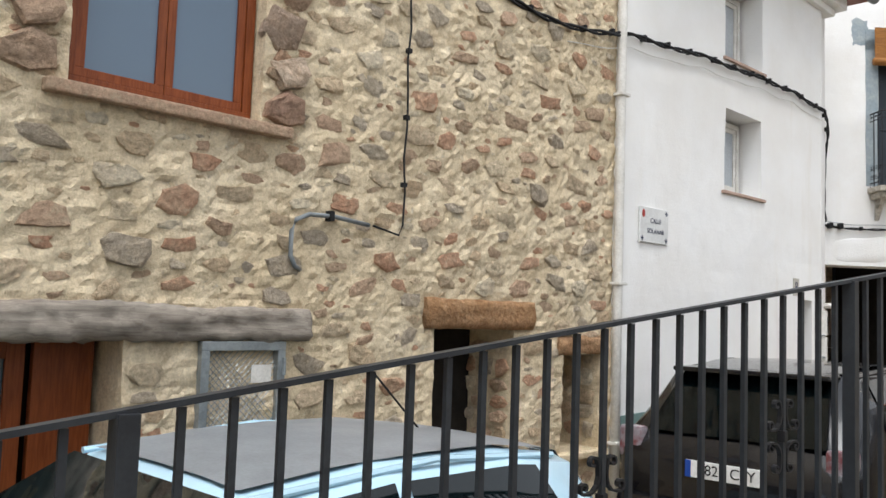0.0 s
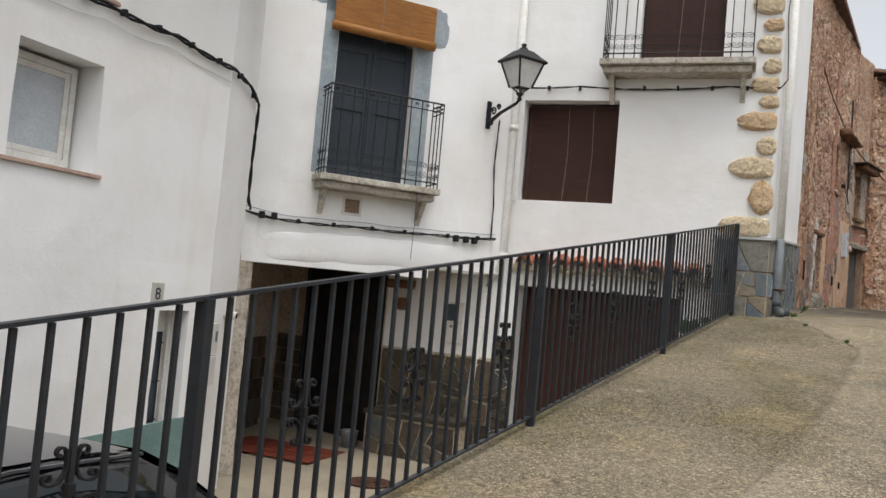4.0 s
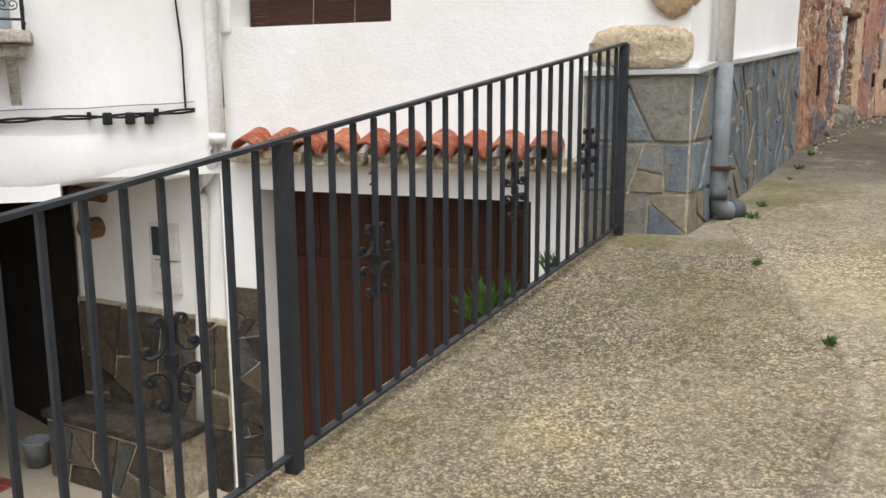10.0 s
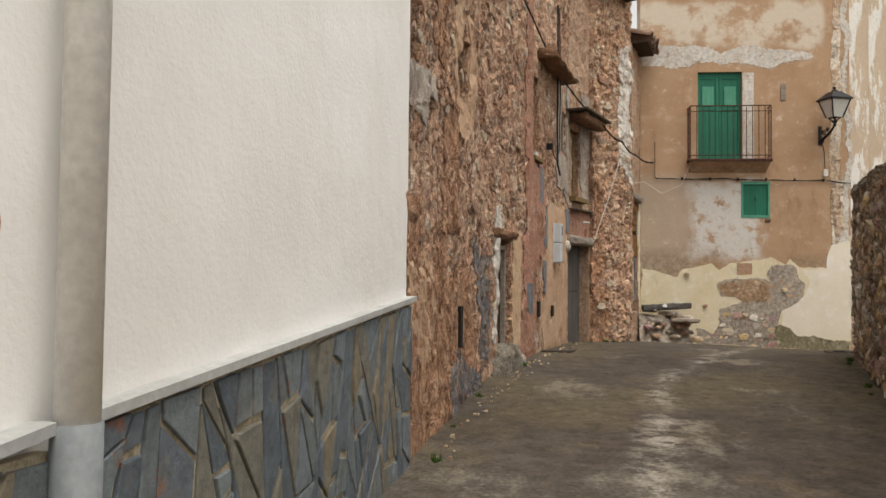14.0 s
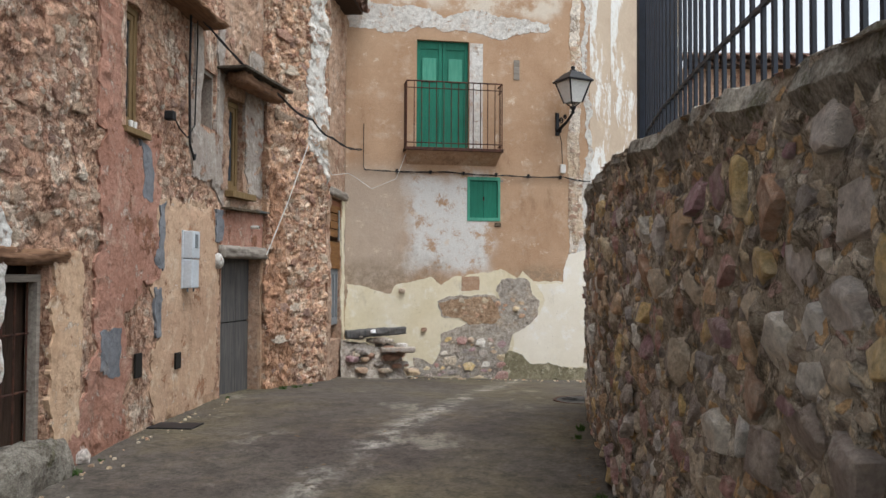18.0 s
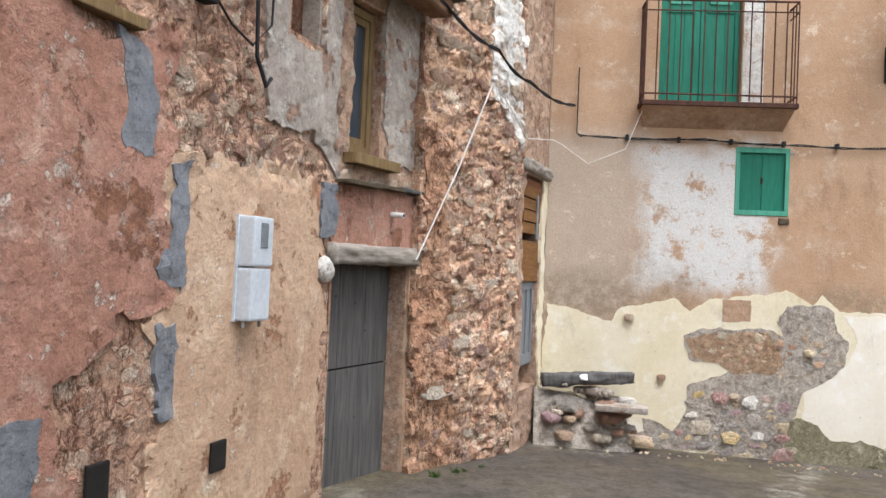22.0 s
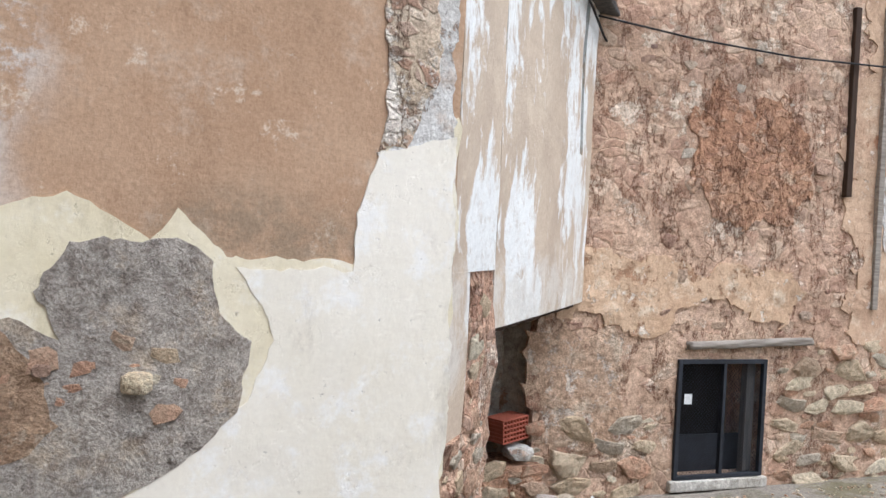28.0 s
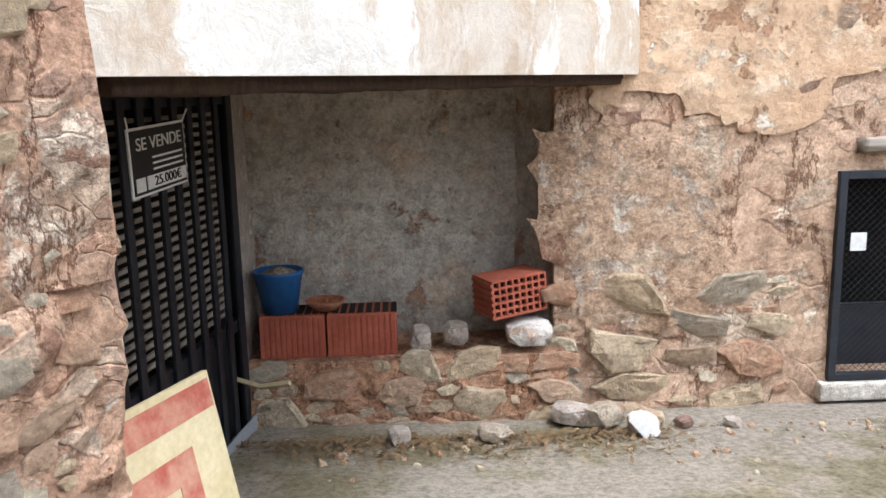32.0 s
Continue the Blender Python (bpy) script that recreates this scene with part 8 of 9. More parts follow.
clips_along(t, [(0.5, 0, 5.33), (3.6, 0, 5.29)], 0.5)
t = thing("wall_slot", fm @ Matrix.Translation((2.52, -0.012, 6.76)), "small weathered wooden slot plate in the wall", "plate")
part("plate", box(0, 0.09, 0, 0.01, 0, 0.3, 0.003), PALEBEAM, t)


for k, (u, z, s) in enumerate(((0.84, 3.57, 0.17), (1.17, 3.0, 0.14), (2.56, 3.3, 0.18), (1.83, 3.36, 0.08), (2.28, 3.35, 0.1), (1.87, 2.84, 0.18))):
    boulder(fm @ Matrix.Translation((u, -0.005 if k > 1 else -0.02, z)), (s, s * 0.5, s * 0.75), QUOIN if k == 2 else STONE_R, 300 + k, "wall_stone", "brown stone jutting out of the house plaster")
# heap of stones and timber below the boarded door
rnd = random.Random(8)
for k in range(44):
    f = rnd.random()
    x = 3.72 + f * 1.0
    y = 28.42 - rnd.random() * 0.34
    lvl = rnd.random()
    top = 0.72 * (1 - 0.25 * f)
    s = rnd.uniform(0.1, 0.26)
    boulder(Matrix.Translation((x, y + 0.1 * lvl, upper(x, y) + 0.04 + lvl * top * 0.8)) @ Matrix.Rotation(rnd.uniform(0, 3), 4, 'Z'), (s * 1.3, s, s * 0.7), rnd.choice((STONE_D, STONE_R, EXPO, STONE_T)), 330 + k, "rubble_stone", "grey-brown stone in the rubble heap by the wall", "stone", "rubble heap stones")
bench = thing("rubble_step", Matrix.Translation((3.72, 28.2, 2.2)), "dry rubble and mortar heap under the boarded door", "rubble heap")
bm = bmesh.new()
bmesh.ops.create_grid(bm, x_segments=20, y_segments=12, size=0.5)
for v in bm.verts:
    x, y = v.co.x + 0.5, v.co.y + 0.5
    h = 0.66 * (1 - 0.3 * x) * min(1, y * 2.0) * min(1, (1.0 - x) * 5) + 0.05 * noise.noise(Vector((x * 7, y * 7, 2)))
    v.co = (x * 1.02 - 0.06, y * 0.5 - 0.16, h)
part("mound", bm, EXPO, bench)
t = thing("timber_baulk", Matrix.Translation((3.74, 28.2, 2.88)) @ Matrix.Rotation(radians(-4), 4, 'Y') @ Matrix.Rotation(radians(3), 4, 'Z'), "thick grey weathered timber lying on the rubble", "timber")
part("timber", rough_beam(0.86, 0.13, 0.2, 55.0, 0.25), OLDPLANK, t)
t = thing("stone_slab", Matrix.Translation((4.2, 28.0, 2.72)) @ Matrix.Rotation(radians(-9), 4, 'Z'), "pale flat stone slab on the rubble heap", "stone")
part("slab", box(0, 0.48, 0, 0.24, 0, 0.06, 0.014), GREYP, t)
t = thing("broken_tile", Matrix.Translation((4.26, 28.3, 2.985)), "broken orange roof tile on the timber", "tile")
part("tile", box(0, 0.16, 0, 0.08, 0, 0.025, 0.004), RTILE, t)
t = thing("white_rag", Matrix.Translation((4.12, 28.25, 2.98)), "scrap of white plastic on the timber", "scrap")
bm = bmesh.new()
bmesh.ops.create_icosphere(bm, subdivisions=2, radius=0.05)
for v in bm.verts:
    v.co *= 1 + 0.5 * noise.noise(v.co * 30)
    v.co.z = max(-0.01, v.co.z * 0.9)
part("plastic", bm, TILE, t)

# ---- gateway and alcove ----
g0, g1 = (7.76, 29.72), (8.13, 30.80)
gmx = frame_of(g0, g1)
GL = (Vector(g1) - Vector(g0)).length
DGATE = simple("dark_charcoal_gate_paint", "24252A", "1B1C20", 6, 0.5, 0.1, 60)
t = thing("slatted_gate", gmx @ Matrix.Translation((0, -0.02, 1.85)), "closed dark metal gate of vertical slats", "gate")
for a, b, c, d in ((0, 0.05, 0, 1.52), (GL - 0.05, GL, 0, 1.52), (0.05, GL - 0.05, 1.47, 1.52), (0.05, GL - 0.05, 0.55, 0.6), (0.05, GL - 0.05, 0.0, 0.05)):
    part("frame_bar", box(a, b, -0.02, 0.02, c, d, 0.003), DGATE, t)
for i in range(9):
    x = 0.08 + i * (GL - 0.16) / 8
    part("slat", box(x - 0.022, x + 0.022, -0.035, -0.022, 0.02, 1.5, 0.003), DGATE, t)
for i in range(24):
    part("louvre", box(0.05, GL - 0.05, 0.02, 0.032, 0.62 + i * 0.035, 0.635 + i * 0.035), PALEBEAM, t)
part("lower_panel", box(0.05, GL - 0.05, 0.015, 0.025, 0.05, 0.55), DGATE, t)
# near-black sheet stands for the shade behind the gate
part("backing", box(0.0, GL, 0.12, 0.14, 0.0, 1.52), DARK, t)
BOARDGREY = simple("grey_sheet_metal", "8B9094", "7B8084", 5, 0.5, 0.1, 40)
part("kick_plate", box(0.45, GL - 0.02, -0.05, -0.04, -0.02, 0.16, 0.003), BOARDGREY, t, "grey sheet metal strip")
# sale sign
BLACKP = simple("black_printed_card", "2A2828", "222020", 5, 0.6, 0.03, 50)
t = thing("sale_sign", gmx @ Matrix.Translation((0.22, -0.062, 3.05)) @ Matrix.Rotation(radians(-2), 4, 'Y') @ Matrix.Diagonal((0.96, 1, 0.71, 1)), "black and white for-sale sign tied to the gate", "sign")
part("card", box(0, 0.42, 0, 0.006, 0, 0.30, 0.001), TILE, t)
part("black_field", box(0.012, 0.408, -0.003, 0.0, 0.012, 0.288), BLACKP, t)
words("SE VENDE", 0.078, TILE, t, 0.21, 0.225, -0.005)
part("price_field", box(0.1, 0.40, -0.005, -0.003, 0.025, 0.085), TILE, t)
words("25.000€", 0.062, BLACKP, t, 0.25, 0.055, -0.007)
for k in range(3):
    part("text_bar", box(0.15, 0.38, -0.005, -0.003, 0.105 + k * 0.026, 0.114 + k * 0.026), TILE, t)
part("phone_field", box(0.022, 0.085, -0.005, -0.003, 0.025, 0.085), TILE, t)
for x in (0.01, 0.41):
    part("tie", tube([(x, 0, 0.29), (x + (0.03 if x > 0.2 else -0.03), -0.01, 0.35)], 0.003, 5), WPAINT, t)
# old painted board leaning at the jamb
t = thing("painted_board", Matrix.Translation((7.93, 29.15, upper(8, 29.2) - 0.03)) @ Matrix.Rotation(radians(58), 4, 'Z') @ Matrix.Rotation(radians(-12), 4, 'X'), "cream board with faded red stripe leaning in the gateway", "board")
CREAMB = simple("weathered_cream_board", "C9BC98", "B8A982", 4, 0.8, 0.2, 40)
REDB = simple("faded_red_paint", "A2584A", "B88A74", 9, 0.8, 0.25, 40)
part("board", box(0, 0.47, 0, 0.02, 0, 0.53, 0.003), CREAMB, t)
part("red_band", box(0.01, 0.46, -0.002, 0.001, 0.43, 0.51), REDB, t)
part("red_letter", box(0.25, 0.33, -0.003, 0.0, 0.06, 0.36), REDB, t)
part("red_letter", box(0.08, 0.25, -0.003, 0.0, 0.28, 0.36), REDB, t)
part("red_band", box(0.1, 0.46, -0.002, 0.001, 0.01, 0.05), REDB, t)
# door jamb pillar, ceiling beam of the alcove
wall("wall_alcove_pillar", (8.13, 30.80), (8.22, 31.12), 1.3, 3.5, 0.12, GREYP, (), 0.012, 0.1, "whitewashed pillar between gate and alcove", 91.0)
tagged(raw("ceiling", [(7.7, 29.3, 3.43), (8.0, 29.06, 3.43), (9.95, 30.74, 3.43), (9.6, 31.3, 3.43), (7.7, 31.3, 3.43), (7.7, 29.3, 3.5), (8.0, 29.06, 3.5), (9.95, 30.74, 3.5), (9.6, 31.3, 3.5), (7.7, 31.3, 3.5)], [(4, 3, 2, 1, 0), (5, 6, 7, 8, 9), (0, 1, 6, 5), (1, 2, 7, 6), (2, 3, 8, 7), (3, 4, 9, 8), (4, 0, 5, 9)], BROWNREN), "dark soffit under the jutting upper storey", "ceiling", kind="structure")
t = thing("soffit_beam", frame_of((7.98, 29.1), (9.92, 30.74), 3.36), "dark timber beam under the upper storey", "beam")
part("beam", rough_beam(2.5, 0.07, 0.12, 61.0), DARKPLANK, t)
# low rubble bench wall inside the alcove
LOW = wall("wall_low_bench", (8.16, 30.78), (9.52, 30.56), 1.3, 2.22, 0.42, BROWNEARTH, (), 0.02, 0.06, "low red rubble bench wall in the alcove", 95.0, lump=0.03)
lm = LOW.matrix_world
HB = simple("red_hollow_brick", "A65C48", "95503E", 6, 0.85, 0.25, 50)


def hollow_brick(m, label, w=0.29, d=0.14, h=0.2, holes=True):
    """A ribbed hollow clay brick, holes facing -y."""
    t = thing("hollow_brick", m, label, "brick", "hollow bricks")
    n = 12
    if not holes:
        for i in range(n):
            part("rib", box(i * w / n, i * w / n + w / n * 0.72, -0.006, 0.0, 0.004, h - 0.004), HB, t)
        part("body", box(0, w, 0, d, 0, h, 0.004), HB, t)
        for i in range(8):
            # near-black boxes on top paint the shade in the cells
            part("cell", box(0.02 + i * w / 8.2, 0.045 + i * w / 8.2, 0.02, d - 0.02, h, h + 0.003), DARK, t)
        return t
    # near-black block behind the web paints the shade in its cells
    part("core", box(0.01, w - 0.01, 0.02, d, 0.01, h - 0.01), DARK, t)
    lattice = lambda n, size: [v for i in range(n) for v in (i * (size - 0.009) / (n - 1), i * (size - 0.009) / (n - 1) + 0.009)]
    xs, zs = lattice(9, w), lattice(6, h)
    nx, nz = len(xs), len(zs)
    solid = lambda i, j: 0 <= i < nx - 1 and 0 <= j < nz - 1 and (i % 2 == 0 or j % 2 == 0)
    verts = [(x, y, z) for y in (0.0, d) for z in zs for x in xs]
    faces = []
    for j in range(nz - 1):
        for i in range(nx - 1):
            if solid(i, j):
                q = [j * nx + i, j * nx + i + 1, (j + 1) * nx + i + 1, (j + 1) * nx + i]
                faces += [tuple(q), tuple(k + nx * nz for k in reversed(q))]
                for (di, dj), (a, b) in (((0, -1), (0, 1)), ((1, 0), (1, 2)), ((0, 1), (2, 3)), ((-1, 0), (3, 0))):
                    if not solid(i + di, j + dj):
                        faces.append((q[b], q[a], q[a] + nx * nz, q[b] + nx * nz))
    raw("web", verts, faces, HB, t)
    for j in range(6):
        part("side_rib", box(-0.006, 0.0, 0, d, j * h / 6 + 0.004, j * h / 6 + h / 6 - 0.012), HB, t)
    return t


hollow_brick(lm @ Matrix.Translation((0.05, 0.08, 2.22)), "ribbed red hollow brick lying on the bench wall", 0.28, 0.2, 0.19, False)
hollow_brick(lm @ Matrix.Translation((0.34, 0.08, 2.22)), "ribbed red hollow brick lying on the bench wall", 0.3, 0.2, 0.19, False)
boulder(lm @ Matrix.Translation((0.74, 0.1, 2.28)), (0.17, 0.16, 0.2), GREYP, 401, "concrete_lump", "grey concrete lump on the bench wall")
boulder(lm @ Matrix.Translation((0.90, 0.14, 2.29)), (0.2, 0.16, 0.17), GREYP, 402, "concrete_lump", "grey concrete lump on the bench wall")
boulder(lm @ Matrix.Translation((1.22, 0.1, 2.30)), (0.36, 0.22, 0.17), PLWHITE, 403, "concrete_lump", "whitish mortar block on the bench wall")
hollow_brick(lm @ Matrix.Translation((1.06, 0.02, 2.375)) @ Matrix.Rotation(radians(22), 4, 'Z') @ Matrix.Rotation(radians(-4), 4, 'Y'), "red hollow brick with open cells balanced on mortar", 0.27, 0.18, 0.17)
t = thing("blue_bucket", lm @ Matrix.Translation((0.13, 0.17, 2.41)), "worn blue plastic bucket filled with dry soil", "bucket")
BLUE = simple("worn_blue_plastic", "2F5E94", "284F80", 8, 0.5, 0.1, 40)
part("bucket", lathe([(0.075, 0), (0.105, 0.17), (0.112, 0.175), (0.112, 0.188), (0.102, 0.188), (0.075, 0.02)], 22), BLUE, t, smooth=True)
part("soil", lathe([(0.098, 0.165), (0.06, 0.185), (0.02, 0.2), (0.0, 0.2)], 14), DARKMORT, t)
t = thing("clay_dish", lm @ Matrix.Translation((0.33, 0.16, 2.415)), "shallow terracotta flowerpot dish", "dish")
part("dish", lathe([(0.05, 0), (0.085, 0.035), (0.09, 0.045), (0.078, 0.045), (0.045, 0.01)], 18), RTILE, t, smooth=True)
t = thing("plastic_strip", Matrix.Translation((8.12, 30.62, 2.22)) @ Matrix.Rotation(radians(-20), 4, 'Z'), "pale bent plastic strip poking from the jamb", "scrap")
part("strip", tube([(0, 0, 0), (0.12, -0.05, -0.01), (0.25, -0.08, 0.02)], 0.012, 4), CREAMB, t)
# loose stones, leaves on the ground
rnd = random.Random(31)
for k, (x, y, s, mat) in enumerate(((8.75, 30.42, 0.13, GREYP), (9.12, 30.35, 0.14, STONE_R), (9.62, 30.42, 0.2, STONE_T), (9.75, 30.3, 0.17, PLWHITE), (9.5, 30.48, 0.2, GREYP), (9.95, 30.33, 0.1, STONE_R), (9.85, 30.4, 0.12, STONE_T), (10.15, 30.28, 0.09, GREYP), (9.68, 30.5, 0.16, STONE_R))):
    boulder(Matrix.Translation((x, y, upper(x, y) + s * 0.28)) @ Matrix.Rotation(k, 4, 'Z'), (s * 1.2, s * 0.9, s * 0.8), mat, 420 + k, "loose_stone", "loose broken stone at the foot of the wall", "stone", "loose stones")
t = thing("broken_plate", Matrix.Translation((9.72, 30.22, upper(9.7, 30.2) + 0.05)) @ Matrix.Rotation(radians(50), 4, 'Y'), "broken white and black ceramic shard", "shard")
part("shard", box(-0.07, 0.07, 0, 0.012, -0.03, 0.04, 0.004), TILE, t)
DRYLEAF = simple("dry_brown_leaf", "7A6448", "5C4A34", 8, 0.9, 0.2, 40)
verts, faces = [], []
for k in range(1500):
    f = rnd.random()
    x = 8.2 + f * 1.6 + rnd.gauss(0, 0.1)
    y = interp(x, [8.2, 9.5, 10.2], [30.55, 30.36, 30.3]) - abs(rnd.gauss(0, 0.13))
    z = upper(x, y) + 0.008 + rnd.random() * 0.02
    a, s = rnd.uniform(0, 6.28), rnd.uniform(0.006, 0.022)
    d, e = Vector((math.cos(a), math.sin(a), rnd.uniform(-0.4, 0.4))) * s, Vector((-math.sin(a), math.cos(a), rnd.uniform(-0.4, 0.4))) * s * 0.4
    n = len(verts)
    c = Vector((x, y, z))
    verts += [tuple(c - d), tuple(c + e), tuple(c + d), tuple(c - e)]
    faces.append((n, n + 1, n + 2, n + 3))
for k in range(500):
    y = rnd.uniform(13, 24)
    x = interp(y, [12.8, 15.3, 17.8, 20.6, 23.5], [3.28, 3.62, 4.2, 4.85, 5.62]) - 0.06 - abs(rnd.gauss(0, 0.14))
    if rnd.random() < 0.25:
        x = rnd.uniform(1.4, 4.0)
    z = upper(x, y) + 0.006
    a, s = rnd.uniform(0, 6.28), rnd.uniform(0.006, 0.024)
    d, e = Vector((math.cos(a), math.sin(a), rnd.uniform(-0.2, 0.3))) * s, Vector((-math.sin(a), math.cos(a), 0.2)) * s * 0.45
    n = len(verts)
    c = Vector((x, y, z))
    verts += [tuple(c - d), tuple(c + e), tuple(c + d), tuple(c - e)]
    faces.append((n, n + 1, n + 2, n + 3))
tagged(raw("fallen_leaves", verts, faces, DRYLEAF), "dry brown leaves and twigs on the ground", "leaves", kind="stuff")

# ---- back wall: mesh window, beam, timber ----
bk = BACK.matrix_world
t = thing("mesh_window", bk @ Matrix.Translation((1.24, -0.01, 2.02)), "dark iron window frame with wire mesh, partly boarded inside", "window")
W, H = 0.86, 0.95
GREYIRON = simple("blue_grey_iron", "32353B", "27292E", 8, 0.5, 0.1, 60)
for a, b, c, d in ((0, 0.035, 0, H), (W - 0.035, W, 0, H), (0.035, W - 0.035, H - 0.035, H), (0.035, W - 0.035, 0, 0.03), (W * 0.5, W * 0.5 + 0.03, 0.03, H - 0.035)):
    part("frame_bar", box(a, b, -0.02, 0.02, c, d, 0.003), GREYIRON, t)
bm = bmesh.new()
st = 0.032
for s in (-1, 1):
    for i in range(-40, 60):
        x0 = i * st
        xa, za, xb, zb = x0, 0.03, x0 + s * (H - 0.06), H - 0.03
        lo, hi = 0.03, W - 0.03
        if s > 0:
            if xa < lo:
                za, xa = za + (lo - xa), lo
            if xb > hi:
                zb, xb = zb - (xb - hi), hi
        else:
            if xa > hi:
                za, xa = za + (xa - hi), hi
            if xb < lo:
                zb, xb = zb - (lo - xb), lo
        if zb - za > 0.01 and lo <= xa <= hi and lo <= xb <= hi:
            tube([(xa, 0.012 + 0.002 * s, za), (xb, 0.012 + 0.002 * s, zb)], 0.0013, 3, bm)
part("wire_mesh", bm, GREYIRON, t)
part("inner_board", box(0.04, W - 0.04, 0.2, 0.22, 0.0, 0.3), GREYIRON, t)
part("inner_post", box(W - 0.14, W - 0.06, 0.05, 0.12, 0.0, H - 0.03), OLDPLANK, t)
part("paper_label", box(0.06, 0.13, -0.026, -0.022, 0.6, 0.68), TILE, t)
# sheet behind the mesh, its near-black colour stands for indoor shade
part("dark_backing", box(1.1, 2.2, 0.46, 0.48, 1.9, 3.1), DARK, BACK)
part("window_sill", box(1.2, 2.14, -0.055, 0.14, 1.93, 2.015, 0.014), SLABP, BACK, "flaking white stone sill")
t = thing("wall_beam", bk @ Matrix.Translation((1.32, -0.06, 3.05)) @ Matrix.Rotation(radians(-2), 4, 'Y'), "grey weathered pole set in the wall above the mesh window", "beam")
part("beam", rough_beam(1.22, 0.06, 0.1, 71.0), PALEBEAM, t)
t = thing("wall_timber", bk @ Matrix.Translation((2.85, -0.04, 4.35)), "dark upright timber set in the wall", "timber")
part("timber", box(-0.03, 0.03, 0, 0.06, 0, 1.6, 0.006), DARKPLANK, t)
t = thing("wall_timber", bk @ Matrix.Translation((3.2, -0.05, 3.4)), "bleached upright post fixed to the wall", "timber")
part("timber", box(-0.03, 0.03, 0, 0.06, 0, 2.6, 0.006), PALEBEAM, t)
patch(BACK, "white_limewash", [(3.3, 3.9), (4.0, 3.7), (4.08, 4.6), (3.6, 4.7), (3.3, 4.5)], PLWHITE, 0.02, 0.07, 90)
part("white_shutter", box(3.36, 4.0, -0.085, -0.06, 4.15, 4.62, 0.004), WPAINT, BACK, "white painted board in the wall")
patch(BACK, "earth_render", [(1.2, 4.4), (1.6, 4.1), (2.3, 4.05), (2.45, 4.6), (2.2, 5.1), (1.7, 5.0), (1.4, 5.2)], BROWNEARTH, 0.01, 0.12, 96)
patch(BACK, "pale_render", [(0.1, 3.3), (0.9, 3.25), (1.5, 3.4), (2.3, 3.3), (2.5, 3.55), (1.8, 3.75), (1.0, 3.7), (0.4, 3.85), (0.1, 3.7)], JAMBM, 0.014, 0.1, 97)
patch(BACK, "plaster_remains", shape(0.05, 0.75, 2.25, 3.2), PALEMORT, 0.05, 0.1, 94)
patch(BACK, "ochre_render", shape(2.95, 4.0, 3.0, 6.5), OCHP, 0.045, 0.14, 95)
t = thing("overhead_cable", bk @ Matrix.Translation((0, -0.06, 0)), "thin black cable across the back wall", "cable")
part("cable", tube([(0.1, -0.03, 5.47), (0.3, 0, 5.52), (1.2, 0, 5.46), (2.2, 0, 5.44), (3.2, 0, 5.48), (4.0, 0, 5.55)], 0.008, 6), CABLE, t)
t = thing("slot_window", PROW.matrix_world @ Matrix.Translation((1.98, 0.06, 4.45)), "narrow slot window with green frame in the upper storey", "window")
part("window_frame", box(0, 0.03, -0.04, 0.04, 0, 1.15), GREEN, t)
part("pane", box(0.03, 0.12, 0.02, 0.03, 0, 1.15), GLASS, t)
t = thing("wall_ledge", PROW.matrix_world @ Matrix.Translation((0.9, -0.14, 5.55)), "weathered grey-brown ledge jutting from the upper storey", "ledge")
part("board", rough_beam(1.72, 0.05, 0.18, 63.0, 0.0, 0.5), OLDPLANK, t)
t = thing("overhead_cable", PROW.matrix_world, "thin black cable under the ledge of the upper storey", "cable")
part("cable", tube([(0.7, -0.03, 5.5), (1.4, -0.04, 5.49), (2.0, -0.04, 5.46), (2.45, -0.05, 5.38), (2.58, -0.06, 5.36), (2.66, -0.06, 5.47)], 0.01, 6), CABLE, t)

# manhole covers
for x, y, r in ((6.05, 24.9, 0.3), (7.6, 25.2, 0.28), (-3.42, 12.28, 0.26)):
    z = upper(x, y) if x > 0 else lower(y)
    t = thing("manhole_cover", Matrix.Translation((x, y, z + 0.006)), "round dark iron manhole cover set in the concrete", "manhole cover")
    part("ring", lathe([(r, -0.01), (r, 0.008), (r - 0.03, 0.008), (r - 0.03, -0.01)], 32), RUSTIRON, t)
    part("lid", lathe([(r - 0.034, -0.01), (r - 0.034, 0.006), (0, 0.007)], 32), RUSTIRON if x < 0 else BLACKIRON, t)
    for k in range(6):
        part("rib", box(-r * 0.7, r * 0.7, -0.008, 0.008, 0.006, 0.011), RUSTIRON if x < 0 else BLACKIRON, t).matrix_local = Matrix.Rotation(k * math.pi / 6, 4, 'Z')
t = thing("drain_grate", Matrix.Translation((2.05, 23.7, upper(2, 23.7) + 0.004)) @ Matrix.Rotation(radians(-15), 4, 'Z'), "rectangular iron drain cover by the wall", "drain cover")
part("lid", box(-0.2, 0.2, -0.14, 0.14, -0.01, 0.008, 0.003), BLACKIRON, t)

